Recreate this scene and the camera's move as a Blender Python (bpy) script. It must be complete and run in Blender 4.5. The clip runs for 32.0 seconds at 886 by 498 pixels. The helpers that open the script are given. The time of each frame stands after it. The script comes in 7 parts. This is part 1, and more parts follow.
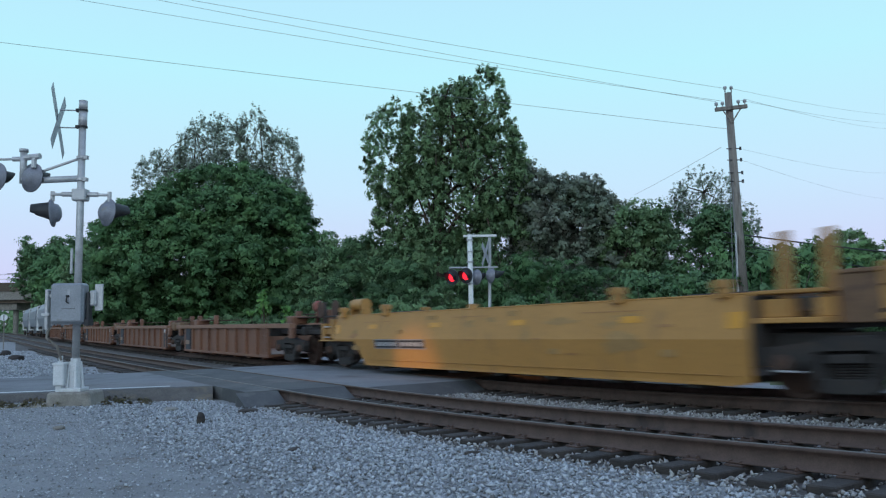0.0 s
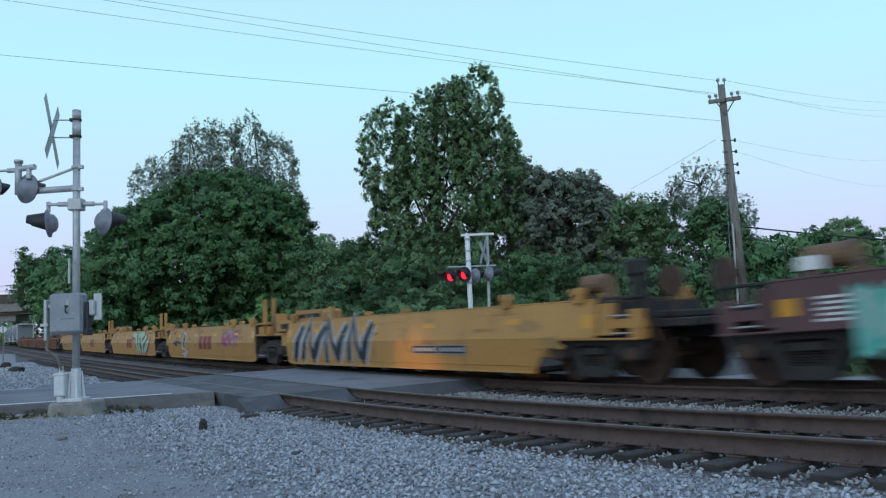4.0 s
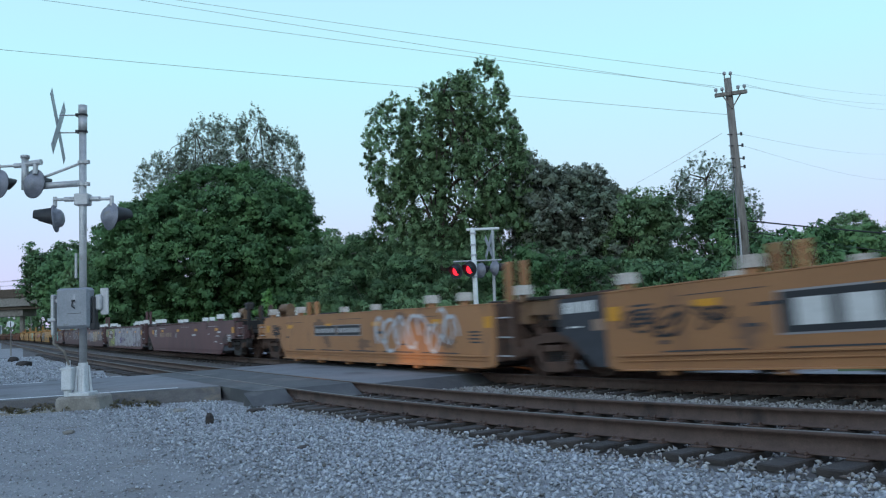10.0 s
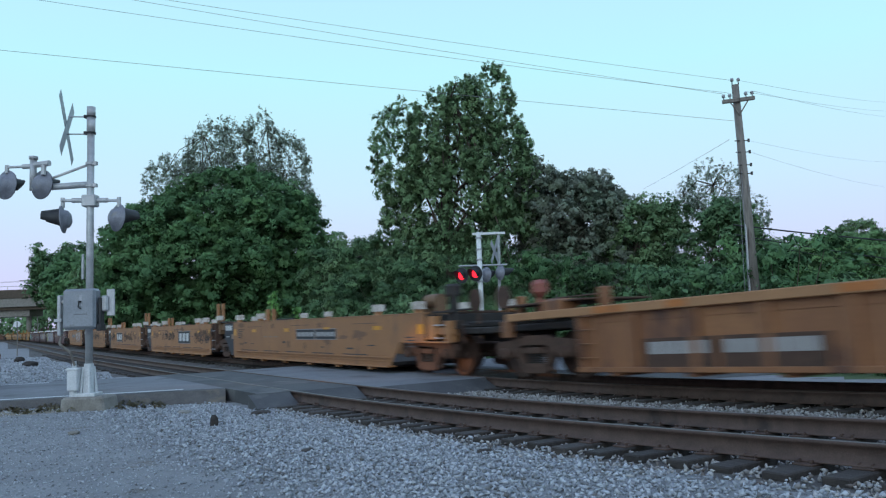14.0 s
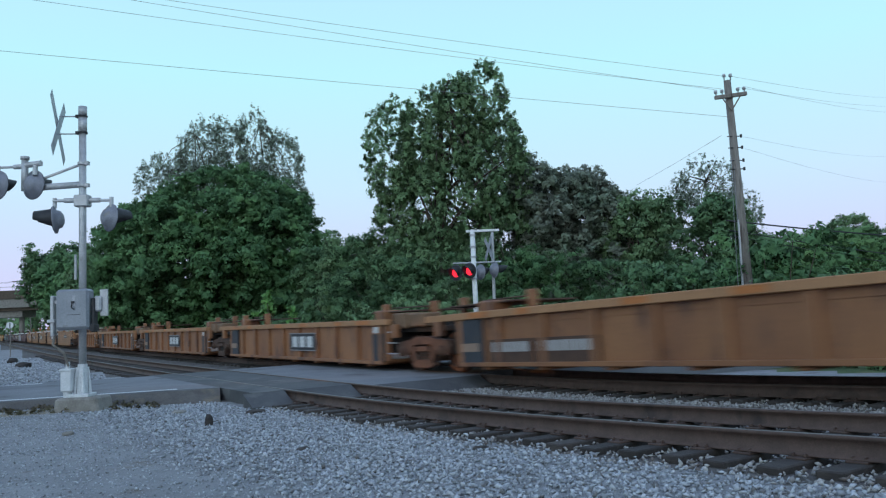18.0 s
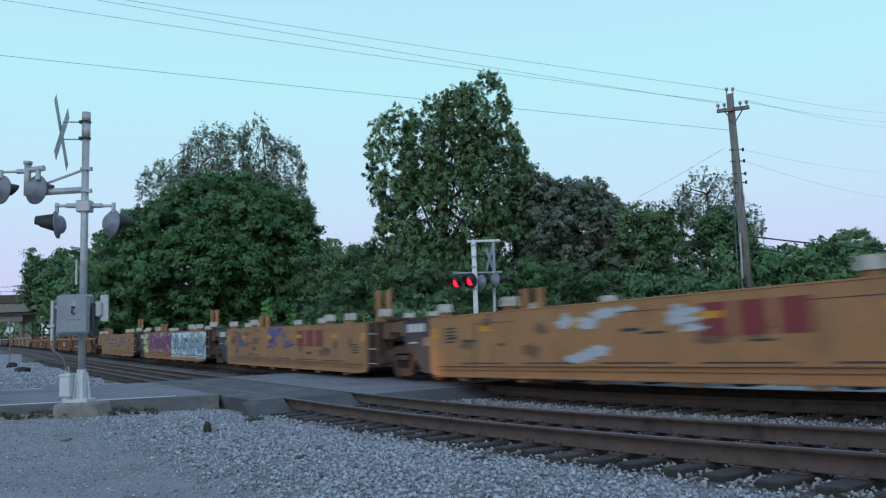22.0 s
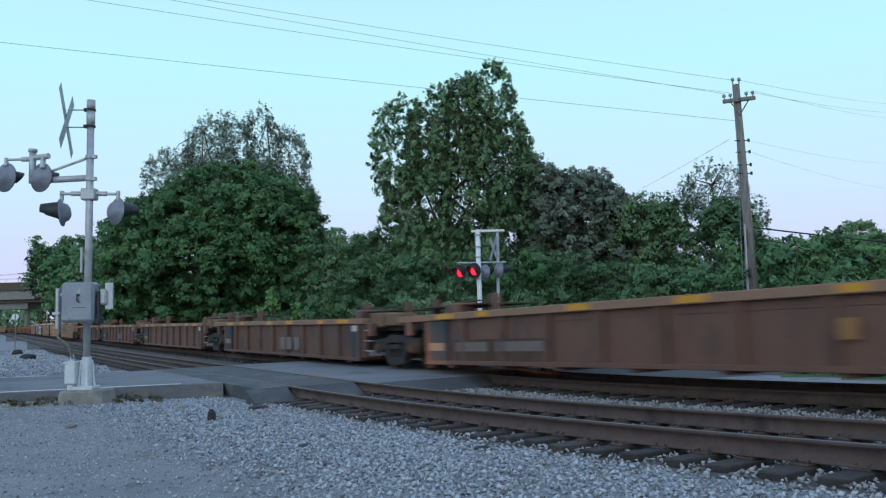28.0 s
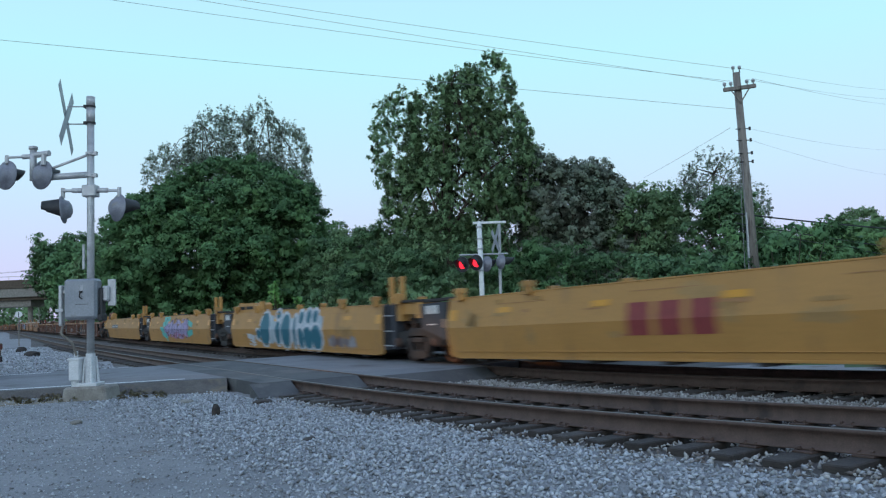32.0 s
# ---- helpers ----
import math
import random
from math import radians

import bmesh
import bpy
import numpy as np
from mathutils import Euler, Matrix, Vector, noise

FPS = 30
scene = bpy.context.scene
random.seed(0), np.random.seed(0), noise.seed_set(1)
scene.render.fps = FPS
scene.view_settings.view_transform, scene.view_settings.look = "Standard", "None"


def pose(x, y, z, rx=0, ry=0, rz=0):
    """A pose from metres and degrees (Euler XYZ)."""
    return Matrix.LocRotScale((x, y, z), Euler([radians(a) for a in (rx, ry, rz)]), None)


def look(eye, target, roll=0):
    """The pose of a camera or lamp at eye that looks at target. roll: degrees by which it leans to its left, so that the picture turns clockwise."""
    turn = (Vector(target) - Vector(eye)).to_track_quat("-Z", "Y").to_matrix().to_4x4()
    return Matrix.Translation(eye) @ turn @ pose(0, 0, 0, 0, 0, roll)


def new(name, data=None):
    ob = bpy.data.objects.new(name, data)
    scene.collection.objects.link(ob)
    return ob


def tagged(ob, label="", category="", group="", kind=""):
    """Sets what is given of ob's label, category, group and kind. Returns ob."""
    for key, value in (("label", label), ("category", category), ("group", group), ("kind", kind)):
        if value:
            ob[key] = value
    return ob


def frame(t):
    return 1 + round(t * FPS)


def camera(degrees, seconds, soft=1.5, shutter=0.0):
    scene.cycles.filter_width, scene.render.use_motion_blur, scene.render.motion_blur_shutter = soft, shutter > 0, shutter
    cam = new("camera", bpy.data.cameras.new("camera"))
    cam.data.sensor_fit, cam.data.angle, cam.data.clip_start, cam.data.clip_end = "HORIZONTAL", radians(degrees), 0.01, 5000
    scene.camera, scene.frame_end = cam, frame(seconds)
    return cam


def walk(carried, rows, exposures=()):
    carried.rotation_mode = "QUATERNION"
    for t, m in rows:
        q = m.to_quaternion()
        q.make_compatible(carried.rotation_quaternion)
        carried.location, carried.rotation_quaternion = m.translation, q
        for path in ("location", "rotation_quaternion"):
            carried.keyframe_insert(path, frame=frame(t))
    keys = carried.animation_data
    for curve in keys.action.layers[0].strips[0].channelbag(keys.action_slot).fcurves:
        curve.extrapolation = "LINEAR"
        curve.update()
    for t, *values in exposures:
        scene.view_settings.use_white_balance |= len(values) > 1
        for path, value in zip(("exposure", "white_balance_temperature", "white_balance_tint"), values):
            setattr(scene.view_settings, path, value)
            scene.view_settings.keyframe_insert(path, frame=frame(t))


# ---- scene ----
cam = camera(58.498, 32.0, soft=1.2, shutter=0.5)
EYE = (0.0, 0.0, 1.336)
# seconds, turn to the left, tilt up, lean to the left, in degrees: a camera held in the hand
walk(cam, [(t, pose(*EYE, 90 + up, 0, left) @ pose(0, 0, 0, 0, 0, lean)) for t, left, up, lean in (
        (0, -0.732, 5.171, -1.010),
        (0.5, -0.703, 5.214, -1.405),
        (1, -0.673, 5.123, -1.831),
        (1.5, -0.711, 4.964, -2.067),
        (2, -1.009, 5.041, -2.250),
        (2.5, -0.987, 5.153, -2.219),
        (3, -1.106, 5.128, -2.160),
        (3.5, -1.033, 5.097, -2.502),
        (5.5, -0.622, 5.379, -2.505),
        (6, -0.755, 5.251, -2.271),
        (6.5, -0.751, 5.143, -2.351),
        (7, -0.902, 4.829, -2.613),
        (7.5, -0.795, 4.932, -2.472),
        (8, -0.745, 4.933, -2.654),
        (8.5, -0.392, 5.107, -2.427),
        (9, -0.373, 5.298, -2.567),
        (9.5, -0.508, 5.076, -2.750),
        (10, -0.482, 4.760, -2.631),
        (10.5, -0.373, 4.840, -2.627),
        (11, -0.447, 5.105, -2.408),
        (11.5, -0.428, 5.051, -2.266),
        (12, -0.156, 4.694, -2.379),
        (12.5, -0.131, 4.584, -2.425),
        (13, -0.173, 4.735, -2.182),
        (13.5, -0.153, 4.925, -2.272),
        (14, -0.075, 5.078, -2.103),
        (14.5, -0.092, 4.857, -2.248),
        (16.5, -0.250, 4.420, -2.679),
        (17, -0.382, 4.600, -2.555),
        (17.5, -0.298, 4.655, -2.484),
        (18, -0.509, 4.883, -2.563),
        (18.5, -0.489, 5.049, -2.784),
        (19, -0.635, 5.102, -2.829),
        (19.5, -0.611, 5.326, -2.610),
        (20, -0.689, 5.546, -1.767),
        (20.5, -0.301, 5.527, -1.688),
        (21, -0.276, 5.583, -1.743),
        (21.5, -0.277, 5.433, -1.718),
        (22, -0.458, 5.589, -1.854),
        (22.5, -0.519, 5.503, -1.729),
        (23, -0.667, 5.493, -1.879),
        (23.5, -0.642, 5.435, -2.168),
        (24, -0.548, 5.315, -0.931),
        (24.5, -0.365, 4.904, -0.900),
        (25, -0.548, 4.917, -1.421),
        (25.5, -0.298, 4.876, -1.934),
        (27.5, -0.199, 4.749, -1.490),
        (28, -0.143, 4.853, -1.543),
        (28.5, -0.061, 5.125, -1.651),
        (29, 0.020, 5.155, -1.862),
        (29.5, -0.000, 4.814, -1.821),
        (30, 0.156, 4.561, -2.084),
        (30.5, 0.148, 4.592, -2.329),
        (31, 0.259, 4.619, -2.412),
        (31.5, 0.210, 4.314, -2.392),
        (32, -0.000, 4.298, -2.247)
)], [(0, 0.0), (3, 0.02), (6, 0.03), (9, 0.07), (17, 0.06), (19, 0.03), (21, -0.03), (24, -0.08), (25.5, -0.04), (27.5, 0.08), (28.5, 0.08), (30, 0.04), (31.5, 0.0), (32, 0.05)])


# ---- sky and light: clear dusk sky after sunset, no direct sun ----
world = bpy.data.worlds.new("dusk_sky")
scene.world = world
world.use_nodes = True
wn, wl = world.node_tree.nodes, world.node_tree.links
wn.clear()
w_out, w_bg, w_ramp = wn.new("ShaderNodeOutputWorld"), wn.new("ShaderNodeBackground"), wn.new("ShaderNodeValToRGB")
w_tc, w_sep = wn.new("ShaderNodeTexCoord"), wn.new("ShaderNodeSeparateXYZ")
wl.new(w_tc.outputs["Generated"], w_sep.inputs[0])
wl.new(w_sep.outputs["Z"], w_ramp.inputs[0])
wl.new(w_ramp.outputs[0], w_bg.inputs[0])
wl.new(w_bg.outputs[0], w_out.inputs[0])
for i, (at, c) in enumerate(((0.0, (0.64, 0.62, 0.90)), (0.06, (0.64, 0.68, 0.96)), (0.16, (0.585, 0.81, 1.0)),
                             (0.30, (0.50, 0.89, 1.0)), (0.5, (0.47, 0.74, 1.0)), (0.7, (0.42, 0.60, 0.95)), (1.0, (0.37, 0.52, 0.90)))):
    el = w_ramp.color_ramp.elements[i] if i < 2 else w_ramp.color_ramp.elements.new(at)
    el.position, el.color = at, (*c, 1)
w_bg.inputs[1].default_value = 1.0
scene.view_settings.exposure = 0.0

# added fill for the unseen western dusk sky; brightens tree and train fronts
glow = new("dusk_glow", bpy.data.lights.new("dusk_glow", "SUN"))
glow.data.energy, glow.data.angle, glow.data.color = 1.0, radians(60), (0.84, 0.92, 1.0)
glow.matrix_world = look((-20, -60, 18), (0, 20, 0))

# headlamps of a car that waits on the road, beyond the view
beam = new("headlamp_beam", bpy.data.lights.new("headlamp_beam", "SPOT"))
beam.data.energy, beam.data.spot_size, beam.data.spot_blend, beam.data.color = 4200, radians(9.5), 1.0, (1.0, 0.50, 0.18)
beam.data.shadow_soft_size = 0.08
beam.matrix_world = look((-15.5, 17.2, 0.75), (-0.5, 19.2, 0.22))


# ---- materials ----
def surface(name, c1, c2, scale=4.0, rough=0.8, metal=0.0, bump=0.3, grain=40.0, dirt=None, dirt_at=0.55, dirt_scale=1.2, vary=0.0,
            stretch=(1, 1, 1), coat=0.0, dist=0.01):
    """Two colours mixed by a broad noise, a fine grain, stains of a third colour, and a bump from the grain."""
    m = bpy.data.materials.new(name)
    m.use_nodes = True
    n, l = m.node_tree.nodes, m.node_tree.links
    b = n["Principled BSDF"]
    tc, mp = n.new("ShaderNodeTexCoord"), n.new("ShaderNodeMapping")
    mp.inputs["Scale"].default_value = stretch
    l.new(tc.outputs["Object"], mp.inputs[0])
    info = n.new("ShaderNodeObjectInfo")
    shift = n.new("ShaderNodeVectorMath")
    shift.operation = "MULTIPLY"
    l.new(info.outputs["Random"], shift.inputs[0])
    shift.inputs[1].default_value = (37, 19, 53)
    add = n.new("ShaderNodeVectorMath")
    l.new(mp.outputs[0], add.inputs[0])
    l.new(shift.outputs[0], add.inputs[1])

    def noise_at(s, detail=6.0):
        t = n.new("ShaderNodeTexNoise")
        t.inputs["Scale"].default_value, t.inputs["Detail"].default_value = s, detail
        t.inputs["Roughness"].default_value = 0.62
        l.new(add.outputs[0], t.inputs["Vector"])
        return t.outputs["Fac"]

    def ramp(fac, lo, hi):
        r = n.new("ShaderNodeMapRange")
        r.inputs["From Min"].default_value, r.inputs["From Max"].default_value = lo, hi
        l.new(fac, r.inputs["Value"])
        return r.outputs[0]

    def mix(fac, a, c, blend="MIX"):
        x = n.new("ShaderNodeMix")
        x.data_type, x.blend_type = "RGBA", blend
        if isinstance(fac, float):
            x.inputs["Factor"].default_value = fac
        else:
            l.new(fac, x.inputs["Factor"])
        for slot, v in (("A", a), ("B", c)):
            sock = [s for s in x.inputs if s.name == slot and s.type == "RGBA"][0]
            if isinstance(v, tuple):
                sock.default_value = (*v, 1)
            else:
                l.new(v, sock)
        return [s for s in x.outputs if s.type == "RGBA"][0]

    broad, fine = noise_at(scale), noise_at(grain, 4.0)
    col = mix(ramp(broad, 0.32, 0.68), c1, c2)
    g = ramp(fine, 0.25, 0.75)
    gm = n.new("ShaderNodeMapRange")
    gm.inputs["To Min"].default_value, gm.inputs["To Max"].default_value = 0.78, 1.18
    l.new(g, gm.inputs["Value"])
    gv = n.new("ShaderNodeCombineColor")
    for k in range(3):
        l.new(gm.outputs[0], gv.inputs[k])
    col = mix(1.0, col, gv.outputs[0], "MULTIPLY")
    if dirt:
        col = mix(ramp(noise_at(dirt_scale, 8.0), dirt_at, dirt_at + 0.12), col, dirt)
    if vary:
        vm = n.new("ShaderNodeMapRange")
        vm.inputs["To Min"].default_value, vm.inputs["To Max"].default_value = 1 - vary, 1 + vary
        l.new(info.outputs["Random"], vm.inputs["Value"])
        hv = n.new("ShaderNodeHueSaturation")
        l.new(vm.outputs[0], hv.inputs["Value"])
        l.new(col, hv.inputs["Color"])
        col = hv.outputs[0]
    l.new(col, b.inputs["Base Color"])
    b.inputs["Roughness"].default_value, b.inputs["Metallic"].default_value = rough, metal
    b.inputs["Coat Weight"].default_value = coat
    if bump:
        bp = n.new("ShaderNodeBump")
        bp.inputs["Strength"].default_value, bp.inputs["Distance"].default_value = bump, dist
        l.new(fine, bp.inputs["Height"])
        l.new(bp.outputs[0], b.inputs["Normal"])
    return m


def leafy(name, c1, c2, c3):
    """Leaves: colour by leaf and by clump, a little light through them."""
    m = bpy.data.materials.new(name)
    m.use_nodes = True
    n, l = m.node_tree.nodes, m.node_tree.links
    b = n["Principled BSDF"]
    geo, tc, nz = n.new("ShaderNodeNewGeometry"), n.new("ShaderNodeTexCoord"), n.new("ShaderNodeTexNoise")
    nz.inputs["Scale"].default_value = 0.35
    l.new(tc.outputs["Object"], nz.inputs["Vector"])
    r1, r2 = n.new("ShaderNodeValToRGB"), n.new("ShaderNodeMix")
    for el, c, at in zip(r1.color_ramp.elements, (c1, c2), (0.0, 1.0)):
        el.color, el.position = (*c, 1), at
    l.new(geo.outputs["Random Per Island"], r1.inputs[0])
    r2.data_type = "RGBA"
    mr = n.new("ShaderNodeMapRange")
    mr.inputs["From Min"].default_value, mr.inputs["From Max"].default_value, mr.inputs["To Max"].default_value = 0.42, 0.66, 0.8
    l.new(nz.outputs["Fac"], mr.inputs["Value"])
    l.new(mr.outputs[0], r2.inputs["Factor"])
    l.new(r1.outputs[0], [s for s in r2.inputs if s.name == "A" and s.type == "RGBA"][0])
    [s for s in r2.inputs if s.name == "B" and s.type == "RGBA"][0].default_value = (*c3, 1)
    out = [s for s in r2.outputs if s.type == "RGBA"][0]
    l.new(out, b.inputs["Base Color"])
    b.inputs["Roughness"].default_value = 0.6
    b.inputs["Specular IOR Level"].default_value = 0.25
    at = n.new("ShaderNodeAttribute")
    at.attribute_name = "clump_normal"
    tr, mx = n.new("ShaderNodeBsdfTranslucent"), n.new("ShaderNodeMixShader")
    l.new(out, tr.inputs["Color"])
    l.new(at.outputs["Vector"], b.inputs["Normal"])
    l.new(at.outputs["Vector"], tr.inputs["Normal"])
    mx.inputs[0].default_value = 0.55
    l.new(b.outputs[0], mx.inputs[1])
    l.new(tr.outputs[0], mx.inputs[2])
    l.new(mx.outputs[0], n["Material Output"].inputs[0])
    return m


def plain(name, c, rough=0.6, metal=0.0, glow=0.0):
    m = bpy.data.materials.new(name)
    m.use_nodes = True
    b = m.node_tree.nodes["Principled BSDF"]
    b.inputs["Base Color"].default_value, b.inputs["Roughness"].default_value, b.inputs["Metallic"].default_value = (*c, 1), rough, metal
    if glow:
        b.inputs["Emission Color"].default_value, b.inputs["Emission Strength"].default_value = (*c, 1), glow
    return m


M_GRAVEL = surface("grey_gravel", (0.24, 0.24, 0.245), (0.33, 0.33, 0.335), 1.3, 0.95, bump=1.0, grain=48, dirt=(0.15, 0.12, 0.09), dirt_at=0.60, dist=0.03)
M_BED = surface("dark_stained_track_bed", (0.095, 0.084, 0.078), (0.15, 0.135, 0.125), 1.3, 0.95, bump=1.0, grain=48, dirt=(0.05, 0.04, 0.035), dirt_at=0.58, dist=0.03)
M_EARTH = surface("bare_earth", (0.20, 0.16, 0.11), (0.30, 0.26, 0.20), 1.1, 0.95, bump=0.7, grain=18, dirt=(0.10, 0.12, 0.05), dist=0.03)
M_GRASS = surface("rough_grass", (0.05, 0.09, 0.03), (0.09, 0.13, 0.04), 0.6, 0.95, bump=0.8, grain=9, dirt=(0.14, 0.12, 0.06), dist=0.05)
M_ASPHALT = surface("worn_asphalt", (0.145, 0.148, 0.158), (0.195, 0.198, 0.208), 0.9, 0.85, bump=0.35, grain=60, dirt=(0.10, 0.10, 0.10), dirt_scale=0.7)
M_TAR = surface("dark_crossing_asphalt", (0.055, 0.055, 0.058), (0.09, 0.09, 0.09), 1.2, 0.8, bump=0.4, grain=50, dirt=(0.13, 0.125, 0.12), dirt_scale=0.9)
M_VERGE = surface("dirty_road_edge", (0.085, 0.075, 0.068), (0.14, 0.125, 0.112), 3, 0.95, bump=0.9, grain=30, dirt=(0.20, 0.16, 0.11), dirt_at=0.58, dist=0.03)
M_LINE = surface("worn_white_paint", (0.72, 0.72, 0.71), (0.82, 0.82, 0.81), 3, 0.7, bump=0.2, grain=40, dirt=(0.3, 0.3, 0.3), dirt_at=0.70, dirt_scale=6)
M_RAIL = surface("rusty_rail_steel", (0.082, 0.053, 0.043), (0.125, 0.080, 0.064), 5, 0.75, 0.3, 0.4, 60, dirt=(0.05, 0.035, 0.03))
M_RAILTOP = surface("polished_rail_head", (0.10, 0.085, 0.075), (0.15, 0.125, 0.11), 8, 0.5, 0.3, 0.1, 80)
M_TIE = surface("weathered_tie_wood", (0.034, 0.028, 0.026), (0.066, 0.054, 0.047), 6, 0.9, bump=0.7, grain=30, dirt=(0.03, 0.025, 0.022), vary=0.3, stretch=(1, 4, 4))

M_CONC = surface("weathered_concrete", (0.20, 0.18, 0.155), (0.31, 0.29, 0.26), 2.5, 0.9, bump=0.5, grain=35, dirt=(0.15, 0.13, 0.11), dirt_at=0.58, dirt_scale=2)
M_GALV = surface("silver_paint", (0.39, 0.39, 0.395), (0.51, 0.51, 0.515), 6, 0.5, 0.35, 0.15, 60, dirt=(0.30, 0.29, 0.28), dirt_at=0.62, dirt_scale=5)
M_LAMP = surface("dark_lamp_paint", (0.17, 0.175, 0.205), (0.26, 0.265, 0.30), 4, 0.5, 0.1, 0.1, 40, dirt=(0.22, 0.21, 0.20), dirt_at=0.6, dirt_scale=5)
M_CASE = surface("grey_case_paint", (0.22, 0.235, 0.26), (0.28, 0.295, 0.32), 3, 0.5, 0.2, 0.15, 50, dirt=(0.17, 0.17, 0.17), dirt_at=0.62, dirt_scale=3)
M_BASE = surface("pale_silver_paint", (0.55, 0.56, 0.57), (0.66, 0.67, 0.68), 6, 0.5, 0.1, 0.15, 50, dirt=(0.40, 0.38, 0.36), dirt_at=0.62, dirt_scale=5)
M_BLACK = surface("matt_black_paint", (0.016, 0.016, 0.018), (0.03, 0.03, 0.032), 6, 0.6, bump=0.15, grain=50)
M_WHITE = surface("aged_white_paint", (0.66, 0.66, 0.64), (0.78, 0.78, 0.76), 4, 0.6, bump=0.1, grain=40, dirt=(0.45, 0.43, 0.40), dirt_at=0.62, dirt_scale=4)
M_SIGNBACK = surface("bare_aluminium_sign", (0.31, 0.32, 0.35), (0.40, 0.41, 0.44), 5, 0.45, 0.6, 0.1, 60)
M_RED = plain("lit_red_lens", (1.0, 0.02, 0.04), 0.3, 0.0, 1.9)
M_REDOFF = plain("dark_red_lens", (0.22, 0.008, 0.012), 0.2)
M_POLE = surface("weathered_pole_wood", (0.16, 0.14, 0.12), (0.26, 0.23, 0.20), 3, 0.9, bump=0.6, grain=22, dirt=(0.08, 0.06, 0.05), stretch=(5, 5, 0.6))
M_WIRE = surface("grey_cable", (0.20, 0.20, 0.205), (0.26, 0.26, 0.265), 3, 0.6, bump=0.0)
M_GLASSINS = surface("porcelain_insulator", (0.35, 0.36, 0.38), (0.5, 0.5, 0.52), 6, 0.3, bump=0.0)
M_BARK = surface("tree_bark", (0.075, 0.055, 0.04), (0.13, 0.10, 0.075), 4, 0.95, bump=0.9, grain=14, dist=0.03)
# c3 of deep and mid green raised to imitate light on the boughs
L_DEEP = leafy("deep_green_leaves", (0.151, 0.302, 0.133), (0.213, 0.392, 0.172), (0.280, 0.493, 0.196))
L_OLIVE = leafy("olive_green_leaves", (0.242, 0.397, 0.194), (0.340, 0.515, 0.260), (0.360, 0.525, 0.254))
L_MID = leafy("mid_green_leaves", (0.168, 0.304, 0.150), (0.247, 0.415, 0.200), (0.294, 0.473, 0.217))
L_FRESH = leafy("fresh_green_leaves", (0.174, 0.442, 0.104), (0.278, 0.500, 0.150), (0.290, 0.500, 0.163))
L_DUSKY = leafy("dusky_purple_leaves", (0.330, 0.374, 0.286), (0.451, 0.495, 0.393), (0.363, 0.473, 0.322))
L_BRIGHT = leafy("bright_green_leaves", (0.230, 0.420, 0.169), (0.300, 0.510, 0.212), (0.330, 0.540, 0.222))
L_DRY = leafy("dry_brown_weeds", (0.16, 0.125, 0.080), (0.26, 0.21, 0.13), (0.20, 0.20, 0.10))
L_PALE = leafy("pale_grey_green_leaves", (0.333, 0.414, 0.306), (0.506, 0.575, 0.457), (0.437, 0.529, 0.382))


def stony(name, c1, c2, c3):
    """Loose stones: each its own grey, some warm, some dark."""
    m = bpy.data.materials.new(name)
    m.use_nodes = True
    n, l = m.node_tree.nodes, m.node_tree.links
    b, geo, r = n["Principled BSDF"], n.new("ShaderNodeNewGeometry"), n.new("ShaderNodeValToRGB")
    for k, (at, c) in enumerate(((0.0, c3), (0.18, c1), (0.82, c2), (1.0, tuple(v * 1.2 for v in c2)))):
        el = r.color_ramp.elements[k] if k < 2 else r.color_ramp.elements.new(at)
        el.position, el.color = at, (*c, 1)
    l.new(geo.outputs["Random Per Island"], r.inputs[0])
    l.new(r.outputs[0], b.inputs["Base Color"])
    b.inputs["Roughness"].default_value = 0.95
    return m


M_STONE_WARM = stony("rust_stained_ballast", (0.225, 0.21, 0.20), (0.39, 0.375, 0.36), (0.12, 0.095, 0.082))
M_STONE = stony("ballast_stone", (0.255, 0.268, 0.29), (0.44, 0.455, 0.48), (0.14, 0.13, 0.12))


# ---- mesh helpers ----
def box(bm, x0, x1, y0, y1, z0, z1, bevel=0.0):
    r = bmesh.ops.create_cube(bm, size=1.0, matrix=Matrix.Translation(((x0 + x1) / 2, (y0 + y1) / 2, (z0 + z1) / 2)) @ Matrix.Diagonal((x1 - x0, y1 - y0, z1 - z0, 1)))
    if bevel:
        edges = list({e for v in r["verts"] for e in v.link_edges})
        bmesh.ops.bevel(bm, geom=edges, offset=bevel, segments=1, affect="EDGES")
    return bm


def rod(bm, a, b, r0, r1=None, seg=12):
    a, b = Vector(a), Vector(b)
    m = Matrix.Translation((a + b) / 2) @ (b - a).to_track_quat("Z", "Y").to_matrix().to_4x4()
    bmesh.ops.create_cone(bm, cap_ends=True, segments=seg, radius1=r0, radius2=r0 if r1 is None else r1, depth=(b - a).length, matrix=m)
    return bm


def prism(bm, outline, y0, y1):
    """A polygon in x and z, given thickness in y."""
    a = [bm.verts.new((x, y0, z)) for x, z in outline]
    b = [bm.verts.new((x, y1, z)) for x, z in outline]
    bm.faces.new(a)
    bm.faces.new(b[::-1])
    for i in range(len(a)):
        j = (i + 1) % len(a)
        bm.faces.new((a[j], a[i], b[i], b[j]))
    return bm


